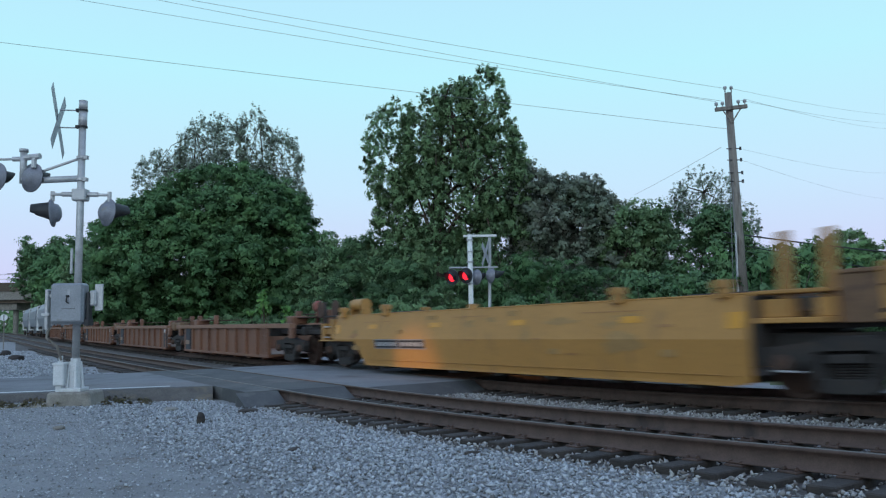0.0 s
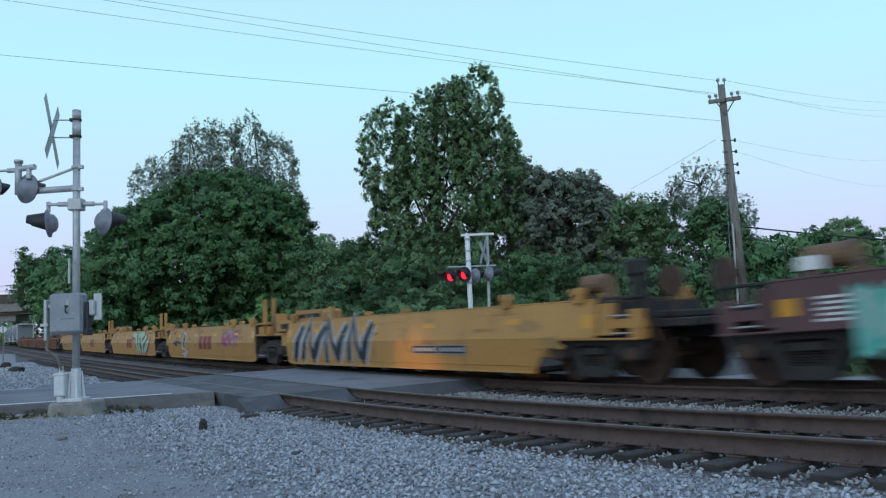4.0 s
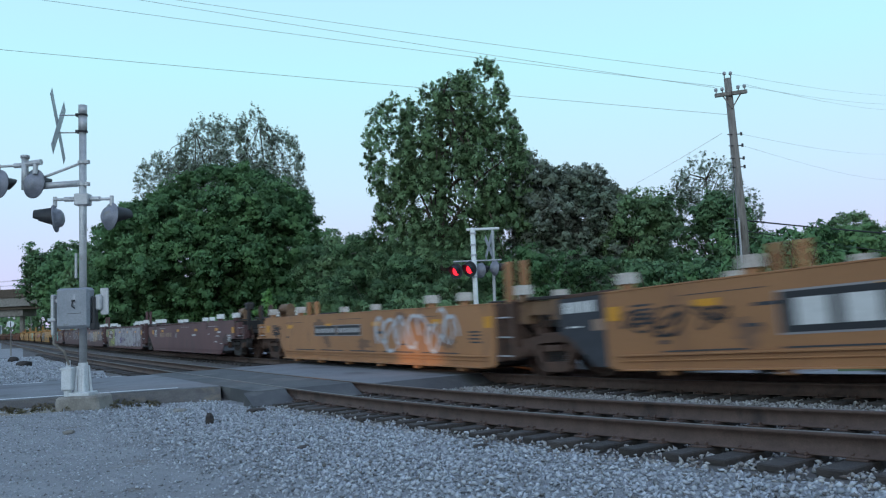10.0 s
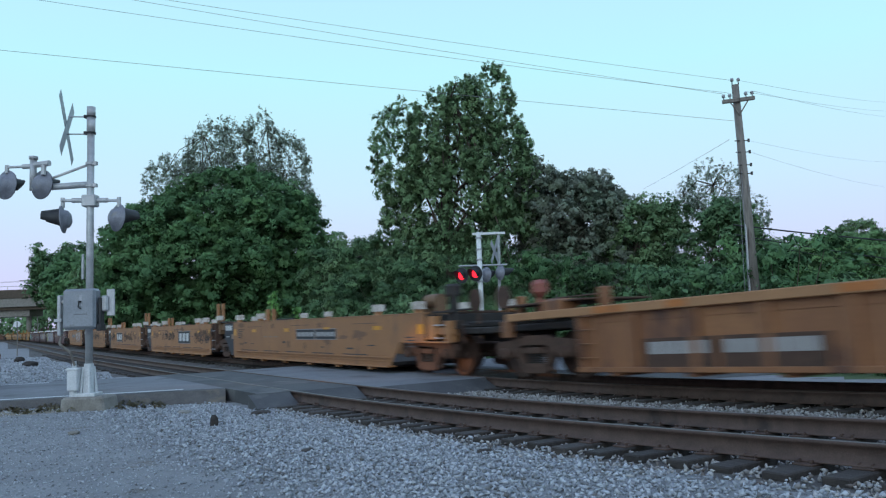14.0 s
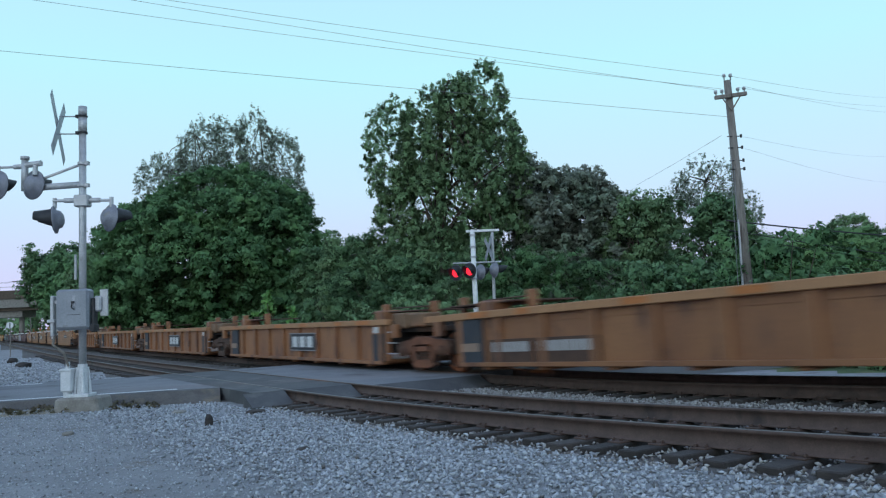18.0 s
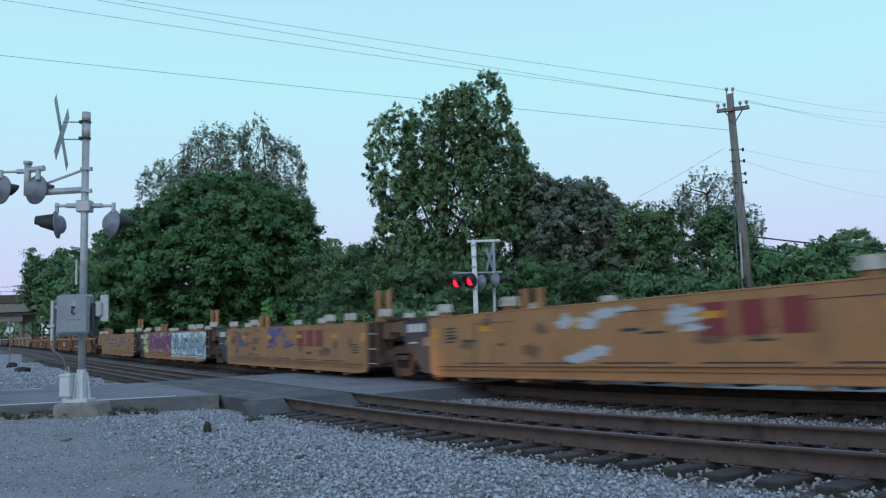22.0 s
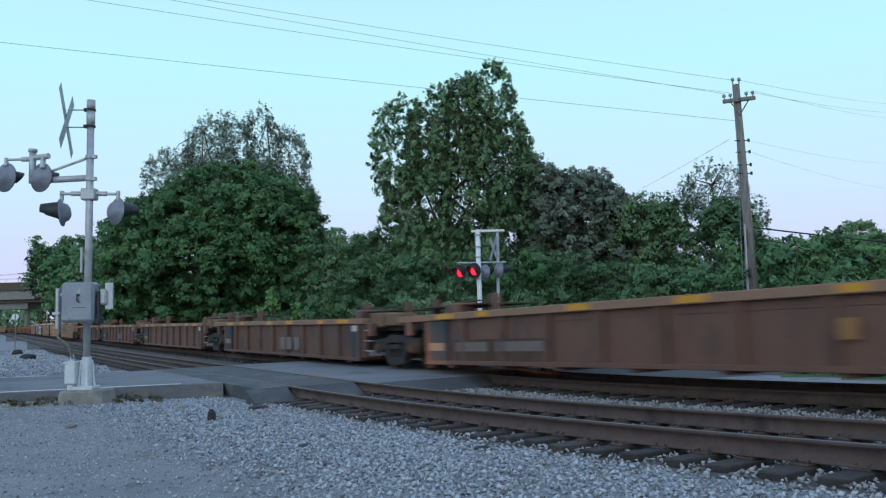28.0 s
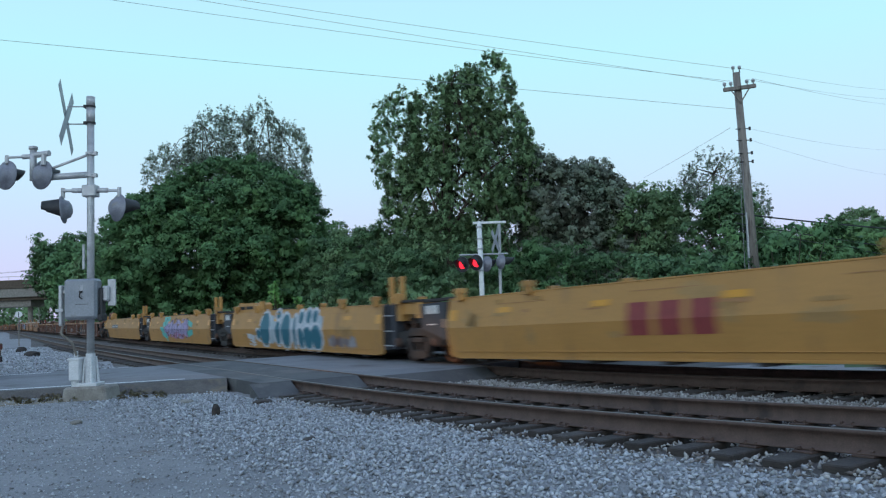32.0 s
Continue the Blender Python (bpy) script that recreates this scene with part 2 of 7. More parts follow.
def lathe(bm, profile, axis_m, seg=24):
    """A profile of (radius, height) turned about the z axis of axis_m."""
    rings = []
    for r, h in profile:
        if r < 1e-5:
            rings.append([bm.verts.new(axis_m @ Vector((0, 0, h)))] * seg)
        else:
            rings.append([bm.verts.new(axis_m @ Vector((r * math.cos(2 * math.pi * k / seg), r * math.sin(2 * math.pi * k / seg), h))) for k in range(seg)])
    for p, q in zip(rings, rings[1:]):
        for k in range(seg):
            vs = []
            for v in (p[k], p[(k + 1) % seg], q[(k + 1) % seg], q[k]):
                if v not in vs:
                    vs.append(v)
            if len(vs) > 2:
                bm.faces.new(vs)
    return bm


def to_mesh(name, bm, material, smooth=False):
    bmesh.ops.recalc_face_normals(bm, faces=bm.faces)
    me = bpy.data.meshes.new(name)
    bm.to_mesh(me)
    bm.free()
    for m in material if isinstance(material, (list, tuple)) else (material,):
        me.materials.append(m)
    if smooth:
        me.polygons.foreach_set("use_smooth", [True] * len(me.polygons))
    return me


def part(name, bm, material, parent, label="", smooth=False):
    ob = new(name, bm if isinstance(bm, bpy.types.Mesh) else to_mesh(name, bm, material, smooth))
    ob.parent = parent
    return tagged(ob, label) if label else ob


def thing(name, label, category, m=None, group="", kind=""):
    ob = new(name)
    ob.matrix_world = m or Matrix()
    return tagged(ob, label, category, group, kind)


def solid(name, bm, material, label, category, m=None, group="", kind="", smooth=False):
    ob = new(name, to_mesh(name, bm, material, smooth))
    ob.matrix_world = m or Matrix()
    return tagged(ob, label, category, group, kind)


def big_mesh(name, verts, faces, material, mat_index=None):
    """A mesh from arrays; all faces have the same number of corners."""
    me = bpy.data.meshes.new(name)
    k = faces.shape[1]
    me.vertices.add(len(verts))
    me.vertices.foreach_set("co", np.ascontiguousarray(verts, dtype=np.float32).ravel())
    me.loops.add(faces.size)
    me.loops.foreach_set("vertex_index", faces.astype(np.int32).ravel())
    me.polygons.add(len(faces))
    me.polygons.foreach_set("loop_start", np.arange(0, faces.size, k, dtype=np.int32))
    me.polygons.foreach_set("loop_total", np.full(len(faces), k, dtype=np.int32))
    for m in material if isinstance(material, (list, tuple)) else (material,):
        me.materials.append(m)
    if mat_index is not None:
        me.polygons.foreach_set("material_index", mat_index.astype(np.int32))
    me.update(calc_edges=True)
    return me


# ---- the line of the railway: s metres along it (to the near right), off metres across it, away from the camera ----
PSI, DIST, BEND, CENTRES, RISE, SAG, GAUGE = radians(56.857), 6.2008, 0.00074, 4.4007, 0.00182, -15.21, 1.505
ALONG = np.array([math.cos(PSI), -math.sin(PSI)])
ACROSS = np.array([math.sin(PSI), math.cos(PSI)])


def rail_z(s):
    s = np.asarray(s, float)
    near = RISE * np.maximum(0, np.minimum(s, 2.0) - SAG) ** 2
    slope = 2 * RISE * (2.0 - SAG)
    return near + slope * 8 * (1 - np.exp(-np.maximum(0, s - 2.0) / 8))


def bend(s):
    """How far the line has curved away: an arc that runs out into straights."""
    a = np.abs(np.asarray(s, float))
    q = np.minimum(a, 70.0)
    far = np.maximum(0, -np.asarray(s, float) - 205)
    return BEND * q * q / 2 + BEND * 70.0 * (a - q) - 0.0008 * np.minimum(far, 300) ** 2


def rail_xyz(s, off, up=0.0):
    s = np.asarray(s, float)
    lat = bend(s) + off
    return np.stack([DIST * ACROSS[0] + s * ALONG[0] + lat * ACROSS[0], DIST * ACROSS[1] + s * ALONG[1] + lat * ACROSS[1], rail_z(s) + up], -1)


def line_coords(x, y):
    s = x * ALONG[0] + y * ALONG[1]
    return s, x * ACROSS[0] + y * ACROSS[1] - DIST - bend(s)


def rail_pose(s, off, up=0.0):
    """A pose on the line: x along it, y away from the camera."""
    p = rail_xyz(s, off, up)
    d = rail_xyz(s + 0.5, off) - rail_xyz(s - 0.5, off)
    x = Vector(d).normalized()
    y = Vector((0, 0, 1)).cross(x).normalized()
    z = x.cross(y)
    m = Matrix((x, y, z)).transposed().to_4x4()
    m.translation = p
    return m


# ---- ground: one sheet out to the horizon ----
ROAD_AT, ROAD_DIR = np.array([-8.0, 19.75]), np.array([math.cos(radians(16)), math.sin(radians(16))])
ROAD_SIDE = np.array([-ROAD_DIR[1], ROAD_DIR[0]])


def ground_z(x, y):
    s, off = line_coords(x, y)
    rz = rail_z(s)
    bed = rz - 0.268
    fore = -0.17 + 0.42 * rz
    k = np.clip((off + 4.2) / 2.9, 0, 1)
    k = k * k * (3 - 2 * k)
    z = fore * (1 - k) + bed * k
    far = np.clip((off - CENTRES - 3.2) / 3.0, 0, 1)
    z = z * (1 - far) + far * (-0.45 + 0.5 * rz + 0.010 * np.maximum(0, off - 12))
    return z + 0.025 * np.sin(x * 0.9 + 1.3 * np.sin(y * 0.5)) * np.cos(y * 0.7) * (1 - k)


def build_ground():
    rings = np.concatenate([[0.0], np.geomspace(1.2, 60, 110), np.geomspace(63, 4500, 34)])
    ang = np.linspace(0, 2 * math.pi, 301)[:-1]
    r, a = np.meshgrid(rings, ang, indexing="ij")
    x, y = r * np.sin(a), r * np.cos(a)
    v = np.stack([x, y, ground_z(x, y)], -1).reshape(-1, 3)
    n = len(ang)
    i, j = np.meshgrid(np.arange(len(rings) - 1), np.arange(n), indexing="ij")
    f = np.stack([i * n + j, i * n + (j + 1) % n, (i + 1) * n + (j + 1) % n, (i + 1) * n + j], -1).reshape(-1, 4)[:, ::-1]
    c = v[f].mean(1)
    s, off = line_coords(c[:, 0], c[:, 1])
    kind = np.where(off > CENTRES + 8.0, 2, 0)
    side = (c[:, 0] - ROAD_AT[0]) * ROAD_SIDE[0] + (c[:, 1] - ROAD_AT[1]) * ROAD_SIDE[1]
    kind = np.where((off < -3) & (side > -4.3) & (side < -2.5) & (c[:, 0] < -5.6), 1, kind)
    kind = np.where((np.hypot(c[:, 0], c[:, 1]) > 70) & (np.abs(off) > 12), 2, kind)
    kind = np.where((off > -0.7) & (off < CENTRES + GAUGE + 2.6), 3, kind)
    ob = new("ground", big_mesh("ground", v, f, (M_GRAVEL, M_EARTH, M_GRASS, M_BED), kind))
    ob.data.polygons.foreach_set("use_smooth", [True] * len(ob.data.polygons))
    tagged(ob, "grey gravel ground with rough grass beyond the tracks", "ground", kind="structure")


build_ground()


# ---- railway tracks ----
HEAD = [(-0.036, 0.0), (0.036, 0.0), (0.037, -0.030), (0.010, -0.042), (0.009, -0.150), (0.070, -0.168), (0.076, -0.182),
        (-0.076, -0.182), (-0.070, -0.168), (-0.009, -0.150), (-0.010, -0.042), (-0.037, -0.030)]


def rail_mesh(off, stations):
    n = len(HEAD)
    v = np.concatenate([rail_xyz(stations, off + a, b) for a, b in HEAD], 1).reshape(len(stations), n, 3).reshape(-1, 3)
    i, j = np.meshgrid(np.arange(len(stations) - 1), np.arange(n), indexing="ij")
    f = np.stack([i * n + j, i * n + (j + 1) % n, (i + 1) * n + (j + 1) % n, (i + 1) * n + j], -1).reshape(-1, 4)
    return big_mesh("rail", v, f, (M_RAIL, M_RAILTOP), np.where(f[:, 0] % n == 0, 1, 0))


def build_track(off0, label):
    st = np.concatenate([np.linspace(-420, -42, 90), np.linspace(-40, 12, 105), np.linspace(14, 620, 120)])
    track = thing("railway_track", label, "railway track", kind="structure")
    for off in (off0, off0 + GAUGE):
        part("rail", rail_mesh(off, st), None, track)
    tb = box(bmesh.new(), -0.115, 0.115, -1.3, 1.3, -0.18, 0.0, 0.012)
    tie_me = to_mesh("tie", tb, M_TIE)
    pb = box(bmesh.new(), -0.09, 0.09, -0.16, 0.16, 0.0, 0.018, 0.004)
    for x, y in ((-0.055, -0.105), (0.055, 0.105), (-0.055, 0.105), (0.055, -0.105)):
        box(pb, x - 0.012, x + 0.012, y - 0.02, y + 0.02, 0.018, 0.05, 0.005)
    plate_me = to_mesh("tie_plate", pb, M_RAIL)
    rnd = random.Random(int(off0 * 10) + 3)
    s = -66.0
    while s < 9:
        s += 0.5
        if -24.6 < s < -15.2:
            continue
        tie = part("tie", tie_me, None, track)
        tie.matrix_world = rail_pose(s + rnd.uniform(-0.03, 0.03), off0 + GAUGE / 2 + rnd.uniform(-0.08, 0.08), -0.200) @ pose(0, 0, 0, rnd.uniform(-0.5, 0.5), rnd.uniform(-2, 2), rnd.uniform(-2.2, 2.2))
        if -16 < s < 3:
            for side in (-GAUGE / 2, GAUGE / 2):
                pl = part("tie_plate", plate_me, None, tie)
                pl.matrix_local = pose(0, side, 0.0)
    return track


build_track(0.0, "empty rusty-sided railway track on wooden ties in grey ballast")
build_track(CENTRES, "railway track under the passing train, on wooden ties")


# ---- road, crossing surface and painted lines ----
def slab(name, outline, z0, z1, material, label, category, parent=None):
    bm = bmesh.new()
    a = [bm.verts.new((x, y, z1)) for x, y in outline]
    b = [bm.verts.new((x, y, z0)) for x, y in outline]
    bm.faces.new(a)
    bm.faces.new(b[::-1])
    for i in range(len(a)):
        j = (i + 1) % len(a)
        bm.faces.new((a[j], a[i], b[i], b[j]))
    bmesh.ops.triangulate(bm, faces=[f for f in bm.faces if len(f.verts) > 4])
    if parent:
        return part(name, bm, material, parent, label)
    return solid(name, bm, material, label, category, kind="structure")


def on_road(u, w):
    p = ROAD_AT + u * ROAD_DIR + w * ROAD_SIDE
    return float(p[0]), float(p[1])


def on_line(s, off):
    p = rail_xyz(s, off)
    return float(p[0]), float(p[1])


def road_end(w, off):
    """Where the road's edge w meets the line off across the tracks."""
    u = 0.0
    for _ in range(60):
        x, y = on_road(u, w)
        u += (off - line_coords(x, y)[1]) * 0.8
    return u


W0, W1 = -2.85, 3.35
slab("road", [on_road(-90, W0), on_road(road_end(W0, -0.75), W0), on_road(road_end(W1, -0.75), W1), on_road(-90, W1)], -0.5, 0.0,
     M_ASPHALT, "worn grey asphalt road up to the crossing", "road")
slab("road", [on_road(road_end(W0 - 0.3, CENTRES + GAUGE + 0.75), W0 - 0.3), on_road(120, W0 - 0.3), on_road(120, W1 + 0.3), on_road(road_end(W1 + 0.3, CENTRES + GAUGE + 0.75), W1 + 0.3)], -0.8, 0.0,
     M_ASPHALT, "worn grey asphalt road beyond the tracks", "road")
crossing = thing("level_crossing", "dark patched asphalt crossing surface between the rails", "crossing", kind="structure")
SL, SR = -24.4, -15.35
for name, o0, o1, up, m in (("approach", -0.745, -0.045, -0.004, M_TAR), ("panel", 0.085, GAUGE - 0.085, -0.012, M_TAR),
                            ("panel", GAUGE + 0.045, CENTRES - 0.045, -0.006, M_ASPHALT), ("panel", CENTRES + 0.085, CENTRES + GAUGE - 0.085, -0.012, M_TAR),
                            ("approach", CENTRES + GAUGE + 0.045, CENTRES + GAUGE + 0.745, -0.004, M_TAR)):
    right = SR + (0.7 if o0 > 1.4 and o1 < 4.5 else 0.0)
    slab(name, [on_line(SL, o0), on_line(right, o0), on_line(right, o1), on_line(SL, o1)], -0.30, up, m, "", "", crossing)
# sloped ends of the fill between and beside the rails
for o0, o1, right in ((-0.95, -0.09, SR), (0.09, GAUGE - 0.09, SR), (GAUGE + 0.1, CENTRES - 0.1, SR + 0.7)):
    bm = bmesh.new()
    v = [bm.verts.new(rail_xyz(s, o, z)) for s, o, z in ((right, o0, -0.01), (right, o1, -0.01), (right + 0.55, o1, -0.24), (right + 0.55, o0, -0.24),
                                                          (right, o0, -0.32), (right, o1, -0.32), (right + 0.55, o1, -0.33), (right + 0.55, o0, -0.33))]
    for q in ((0, 1, 2, 3), (7, 6, 5, 4), (0, 3, 7, 4), (1, 5, 6, 2), (2, 6, 7, 3), (0, 4, 5, 1)):
        bm.faces.new([v[k] for k in q])
    part("ramp", bm, M_TAR, crossing)
for k, (w, u0, u1) in enumerate(((W0 + 0.28, -70, road_end(W0, -0.75) - 0.9), (W1 - 0.45, -70, road_end(W1, -0.75) - 2.8))):
    bm = bmesh.new()
    rnd, u = random.Random(k), -70.0
    v = [bm.verts.new((*on_road(uu, w + d), 0.004)) for uu, d in ((u0, -0.075), (u1, -0.075), (u1, 0.075), (u0, 0.075))]
    bm.faces.new(v)
    solid("road_marking", bm, M_LINE, "worn white edge line painted on the road", "road marking", kind="structure")


# ragged dirt slope along the road's near edge
def verge():
    rng = random.Random(8)
    u1 = road_end(W0, -0.75)
    bm = bmesh.new()
    rows = []
    n = 90
    for k in range(n + 1):
        u = -26 + (u1 + 26) * k / n
        row = []
        for w, z in ((W0 + 0.06, 0.0035), (W0 - 0.05 - rng.uniform(0, 0.06), -0.03), (W0 - 0.22 - rng.uniform(0, 0.12), -0.11 - rng.uniform(0, 0.03)), (W0 - 0.55 - rng.uniform(0, 0.25), -0.30)):
            row.append(bm.verts.new((*on_road(u, w), z)))
        rows.append(row)
    for a, b in zip(rows, rows[1:]):
        for k in range(3):
            bm.faces.new((a[k], a[k + 1], b[k + 1], b[k]))
    solid("road_verge", bm, M_VERGE, "ragged dirt slope along the edge of the road", "road verge", kind="structure")


verge()


# ---- crossing signals ----
def lamp_unit(parent, at, face, lit, size=0.3, hood=0.36, wide=0.165):
    """A flashing lamp: round dark backing, tapered housing, lens and a long hood. face: the way it shines."""
    f = Vector(face).normalized()
    m = Matrix.Translation(at) @ f.to_track_quat("Z", "Y").to_matrix().to_4x4()
    bm = bmesh.new()
    lathe(bm, [(0.0, -0.17), (0.10, -0.165), (0.17, -0.12), (0.20, -0.03), (size, -0.015), (size, 0.0), (0.0, 0.0)], m, 28)
    back = part("lamp_housing", bm, M_LAMP, parent, "dark grey domed lamp housing", True)
    bm = lathe(bmesh.new(), [(0.155, 0.002), (size - 0.004, 0.002), (size - 0.004, 0.012), (0.155, 0.012), (0.155, 0.002)], m, 28)
    part("backing_disc", bm, M_BLACK, parent, "matt black backing disc")
    bm = lathe(bmesh.new(), [(0.15, 0.004), (0.13, 0.03), (0.07, 0.05), (0.0, 0.056)], m, 24)
    part("lens", bm, M_RED if lit else M_REDOFF, parent, "lit red lens" if lit else "unlit red lens", True)
    bm = bmesh.new()
    seg, rows = 18, []
    up = (m.to_3x3().inverted() @ Vector((0, 0, 1)))
    base = math.atan2(up.y, up.x)
    for ring in range(2):
        row = []
        for k in range(seg + 1):
            a = base + math.radians(-128 + 256 * k / seg)
            keep = math.cos(a - base)
            reach = (hood * min(1.0, max(0.15, 0.9 + 1.3 * keep)) if wide > 0.2 else hood * (0.62 + 0.38 * keep)) if ring else 0.012
            tip = wide - (0.02 if wide > 0.2 else 0.0)
            for r in ((tip, tip + 0.007) if ring else (wide, wide + 0.007)):
                row.append(bm.verts.new(m @ Vector((r * math.cos(a), r * math.sin(a), reach))))
        rows.append(row)
    for k in range(0, 2 * seg, 2):
        for d in (0, 1):
            bm.faces.new((rows[0][k + d], rows[0][k + 2 + d], rows[1][k + 2 + d], rows[1][k + d]))
        bm.faces.new((rows[1][k], rows[1][k + 1], rows[1][k + 3], rows[1][k + 2]))
    part("hood", bm, M_BLACK, parent, "long matt black hood", True)


def blade(bm, m, length, width, thick):
    box_bm = bmesh.new()
    box(box_bm, -length / 2, length / 2, -width / 2, width / 2, -thick / 2, thick / 2, 0.003)
    for v in box_bm.verts:
        v.co = m @ v.co
    tmp = bpy.data.meshes.new("tmp")
    box_bm.to_mesh(tmp)
    box_bm.free()
    bm.from_mesh(tmp)
    bpy.data.meshes.remove(tmp)


def crossbuck(parent, at, face, length=1.35, width=0.23):
    f = Vector(face).normalized()
    m = Matrix.Translation(at) @ f.to_track_quat("Z", "Y").to_matrix().to_4x4()
    for k, a in enumerate((45, -45)):
        bm = bmesh.new()
        blade(bm, m @ pose(0, 0, 0.006 * (1 - 2 * k), 0, 0, a), length, width, 0.006)
        part("crossbuck_blade", bm, M_SIGNBACK, parent, "white crossbuck blade with bare metal back")


MX, MY, MZ = -7.10, 15.85, 0.10   # foot of the near signal
mast = thing("crossing_signal", "silver crossing signal mast with flashing lamps and crossbuck", "railroad signal")
LEAN = pose(MX, MY, MZ, 0, 0.35, 0)


def mp(x, y, z):
    return LEAN @ Vector((x, y, z))


bm = rod(bmesh.new(), mp(0, 0, 0.55), mp(0, 0, 5.76), 0.072, 0.070, 20)
part("mast_pipe", bm, M_GALV, mast, "", True)
bm = rod(bmesh.new(), mp(0, 0, 5.28), mp(0, 0, 5.60), 0.083, None, 20)
rod(bm, mp(0, 0, 5.62), mp(0, 0, 5.82), 0.084, None, 20)
part("pipe_collar", bm, M_GALV, mast, "", True)
for z in (5.26, 5.60):
    bm = rod(bmesh.new(), mp(0, 0, z), mp(0, 0, z + 0.035), 0.095, None, 18)
    box(bm, *(v for pair in zip(mp(-0.13, -0.05, z - 0.01), mp(-0.07, 0.05, z + 0.05)) for v in pair))
    part("clamp", bm, M_BLACK, mast, "dark band clamp")
# base: flanged casting with a junction box beside it
bm = rod(bmesh.new(), mp(0, 0, 0.02), mp(0, 0, 0.62), 0.11, 0.095, 8)
box(bm, MX - 0.20, MX + 0.20, MY - 0.20, MY + 0.20, MZ - 0.02, MZ + 0.05, 0.01)
for a in range(4):
    c, s_ = math.cos(a * math.pi / 2 + 0.5), math.sin(a * math.pi / 2 + 0.5)
    rod(bm, mp(0.14 * c, 0.14 * s_, 0.04), mp(0.10 * c, 0.10 * s_, 0.56), 0.035, 0.02, 6)
part("mast_base", bm, M_BASE, mast, "silver flanged mast base casting")
bm = box(bmesh.new(), MX - 0.34, MX - 0.13, MY - 0.22, MY + 0.02, MZ + 0.10, MZ + 0.52, 0.02)
box(bm, MX - 0.355, MX - 0.115, MY - 0.235, MY + 0.035, MZ + 0.50, MZ + 0.545, 0.008)
rod(bm, (MX - 0.24, MY - 0.1, MZ + 0.54), (MX - 0.24, MY - 0.1, MZ + 0.68), 0.04, None, 10)
rod(bm, (MX - 0.25, MY - 0.12, MZ - 0.02), (MX - 0.25, MY - 0.12, MZ + 0.1), 0.07, None, 10)
part("junction_box", bm, M_BASE, mast, "small grey junction box")
# equipment case
BX, BY, BZ = MX + 0.02, MY - 0.32, 2.02 - 0.10
bm = box(bmesh.new(), BX - 0.317, BX + 0.317, BY - 0.17, BY + 0.12, MZ + 1.294, MZ + 2.086, 0.045)
part("equipment_case", bm, M_CASE, mast, "grey steel equipment case")
bm = box(bmesh.new(), BX - 0.290, BX + 0.290, BY - 0.19, BY - 0.165, MZ + 1.348, MZ + 2.059, 0.012)
case_door = part("case_door", bm, M_CASE, mast, "grey case door with a worn latch")
bm = box(bmesh.new(), BX + 0.009, BX + 0.062, BY - 0.235, BY - 0.19, MZ + 1.816, MZ + 1.852, 0.005)
rod(bm, (BX + 0.035, BY - 0.23, MZ + 1.843), (BX + 0.018, BY - 0.23, MZ + 1.726), 0.012)
rod(bm, (BX + 0.018, BY - 0.225, MZ + 1.726), (BX + 0.070, BY - 0.225, MZ + 1.690), 0.012)
part("latch", bm, M_BLACK, case_door, "dark steel latch")
bm = box(bmesh.new(), BX + 0.022, BX + 0.070, BY - 0.194, BY - 0.190, MZ + 1.75, MZ + 1.96)
part("worn_patch", bm, M_SIGNBACK, case_door, "bare scraped metal patch")
bm = box(bmesh.new(), BX - 0.079, BX + 0.176, BY - 0.194, BY - 0.190, MZ + 1.587, MZ + 1.595)
part("label_bar", bm, M_BLACK, case_door)
bm = box(bmesh.new(), BX + 0.352, BX + 0.405, BY - 0.1, BY + 0.06, MZ + 1.303, MZ + 1.906, 0.01)
box(bm, BX + 0.317, BX + 0.414, BY - 0.12, BY + 0.1, MZ + 1.258, MZ + 1.393, 0.01)
part("side_bracket", bm, M_BLACK, mast, "dark side bracket")
bm = box(bmesh.new(), BX + 0.458, BX + 0.616, BY + 0.02, BY + 0.06, MZ + 1.546, MZ + 2.068, 0.01)
box(bm, BX + 0.370, BX + 0.510, BY - 0.06, BY + 0.05, MZ + 1.636, MZ + 1.942, 0.03)
part("bell", bm, M_GALV, mast, "grey crossing bell on a bracket")
bm = box(bmesh.new(), BX - 0.475, BX - 0.405, BY - 0.06, BY + 0.08, MZ + 1.186, MZ + 1.978, 0.015)
box(bm, BX - 0.528, BX - 0.370, BY - 0.08, BY + 0.06, MZ + 1.456, MZ + 1.519, 0.01)
box(bm, BX - 0.440, BX - 0.317, BY - 0.02, BY + 0.04, MZ + 1.816, MZ + 1.888, 0.01)
part("side_conduit", bm, M_GALV, mast, "grey side arm bracket")
bm = bmesh.new()
pts = [Vector((BX - 0.405, BY, MZ + 1.222)), Vector((BX - 0.440, BY - 0.02, MZ + 1.033)), Vector((BX - 0.352, BY - 0.02, MZ + 0.960)), Vector((BX - 0.238, BY, MZ + 0.860)), Vector((BX - 0.220, BY + 0.15, MZ + 0.600))]
for p, q in zip(pts, pts[1:]):
    rod(bm, p, q, 0.024, None, 8)
part("cable", bm, M_POLE, mast, "brown flexible cable conduit")
bm = rod(bmesh.new(), mp(-0.13, -0.02, 2.30), mp(-0.13, -0.02, 2.80), 0.028, None, 8)
part("conduit", bm, M_GALV, mast)
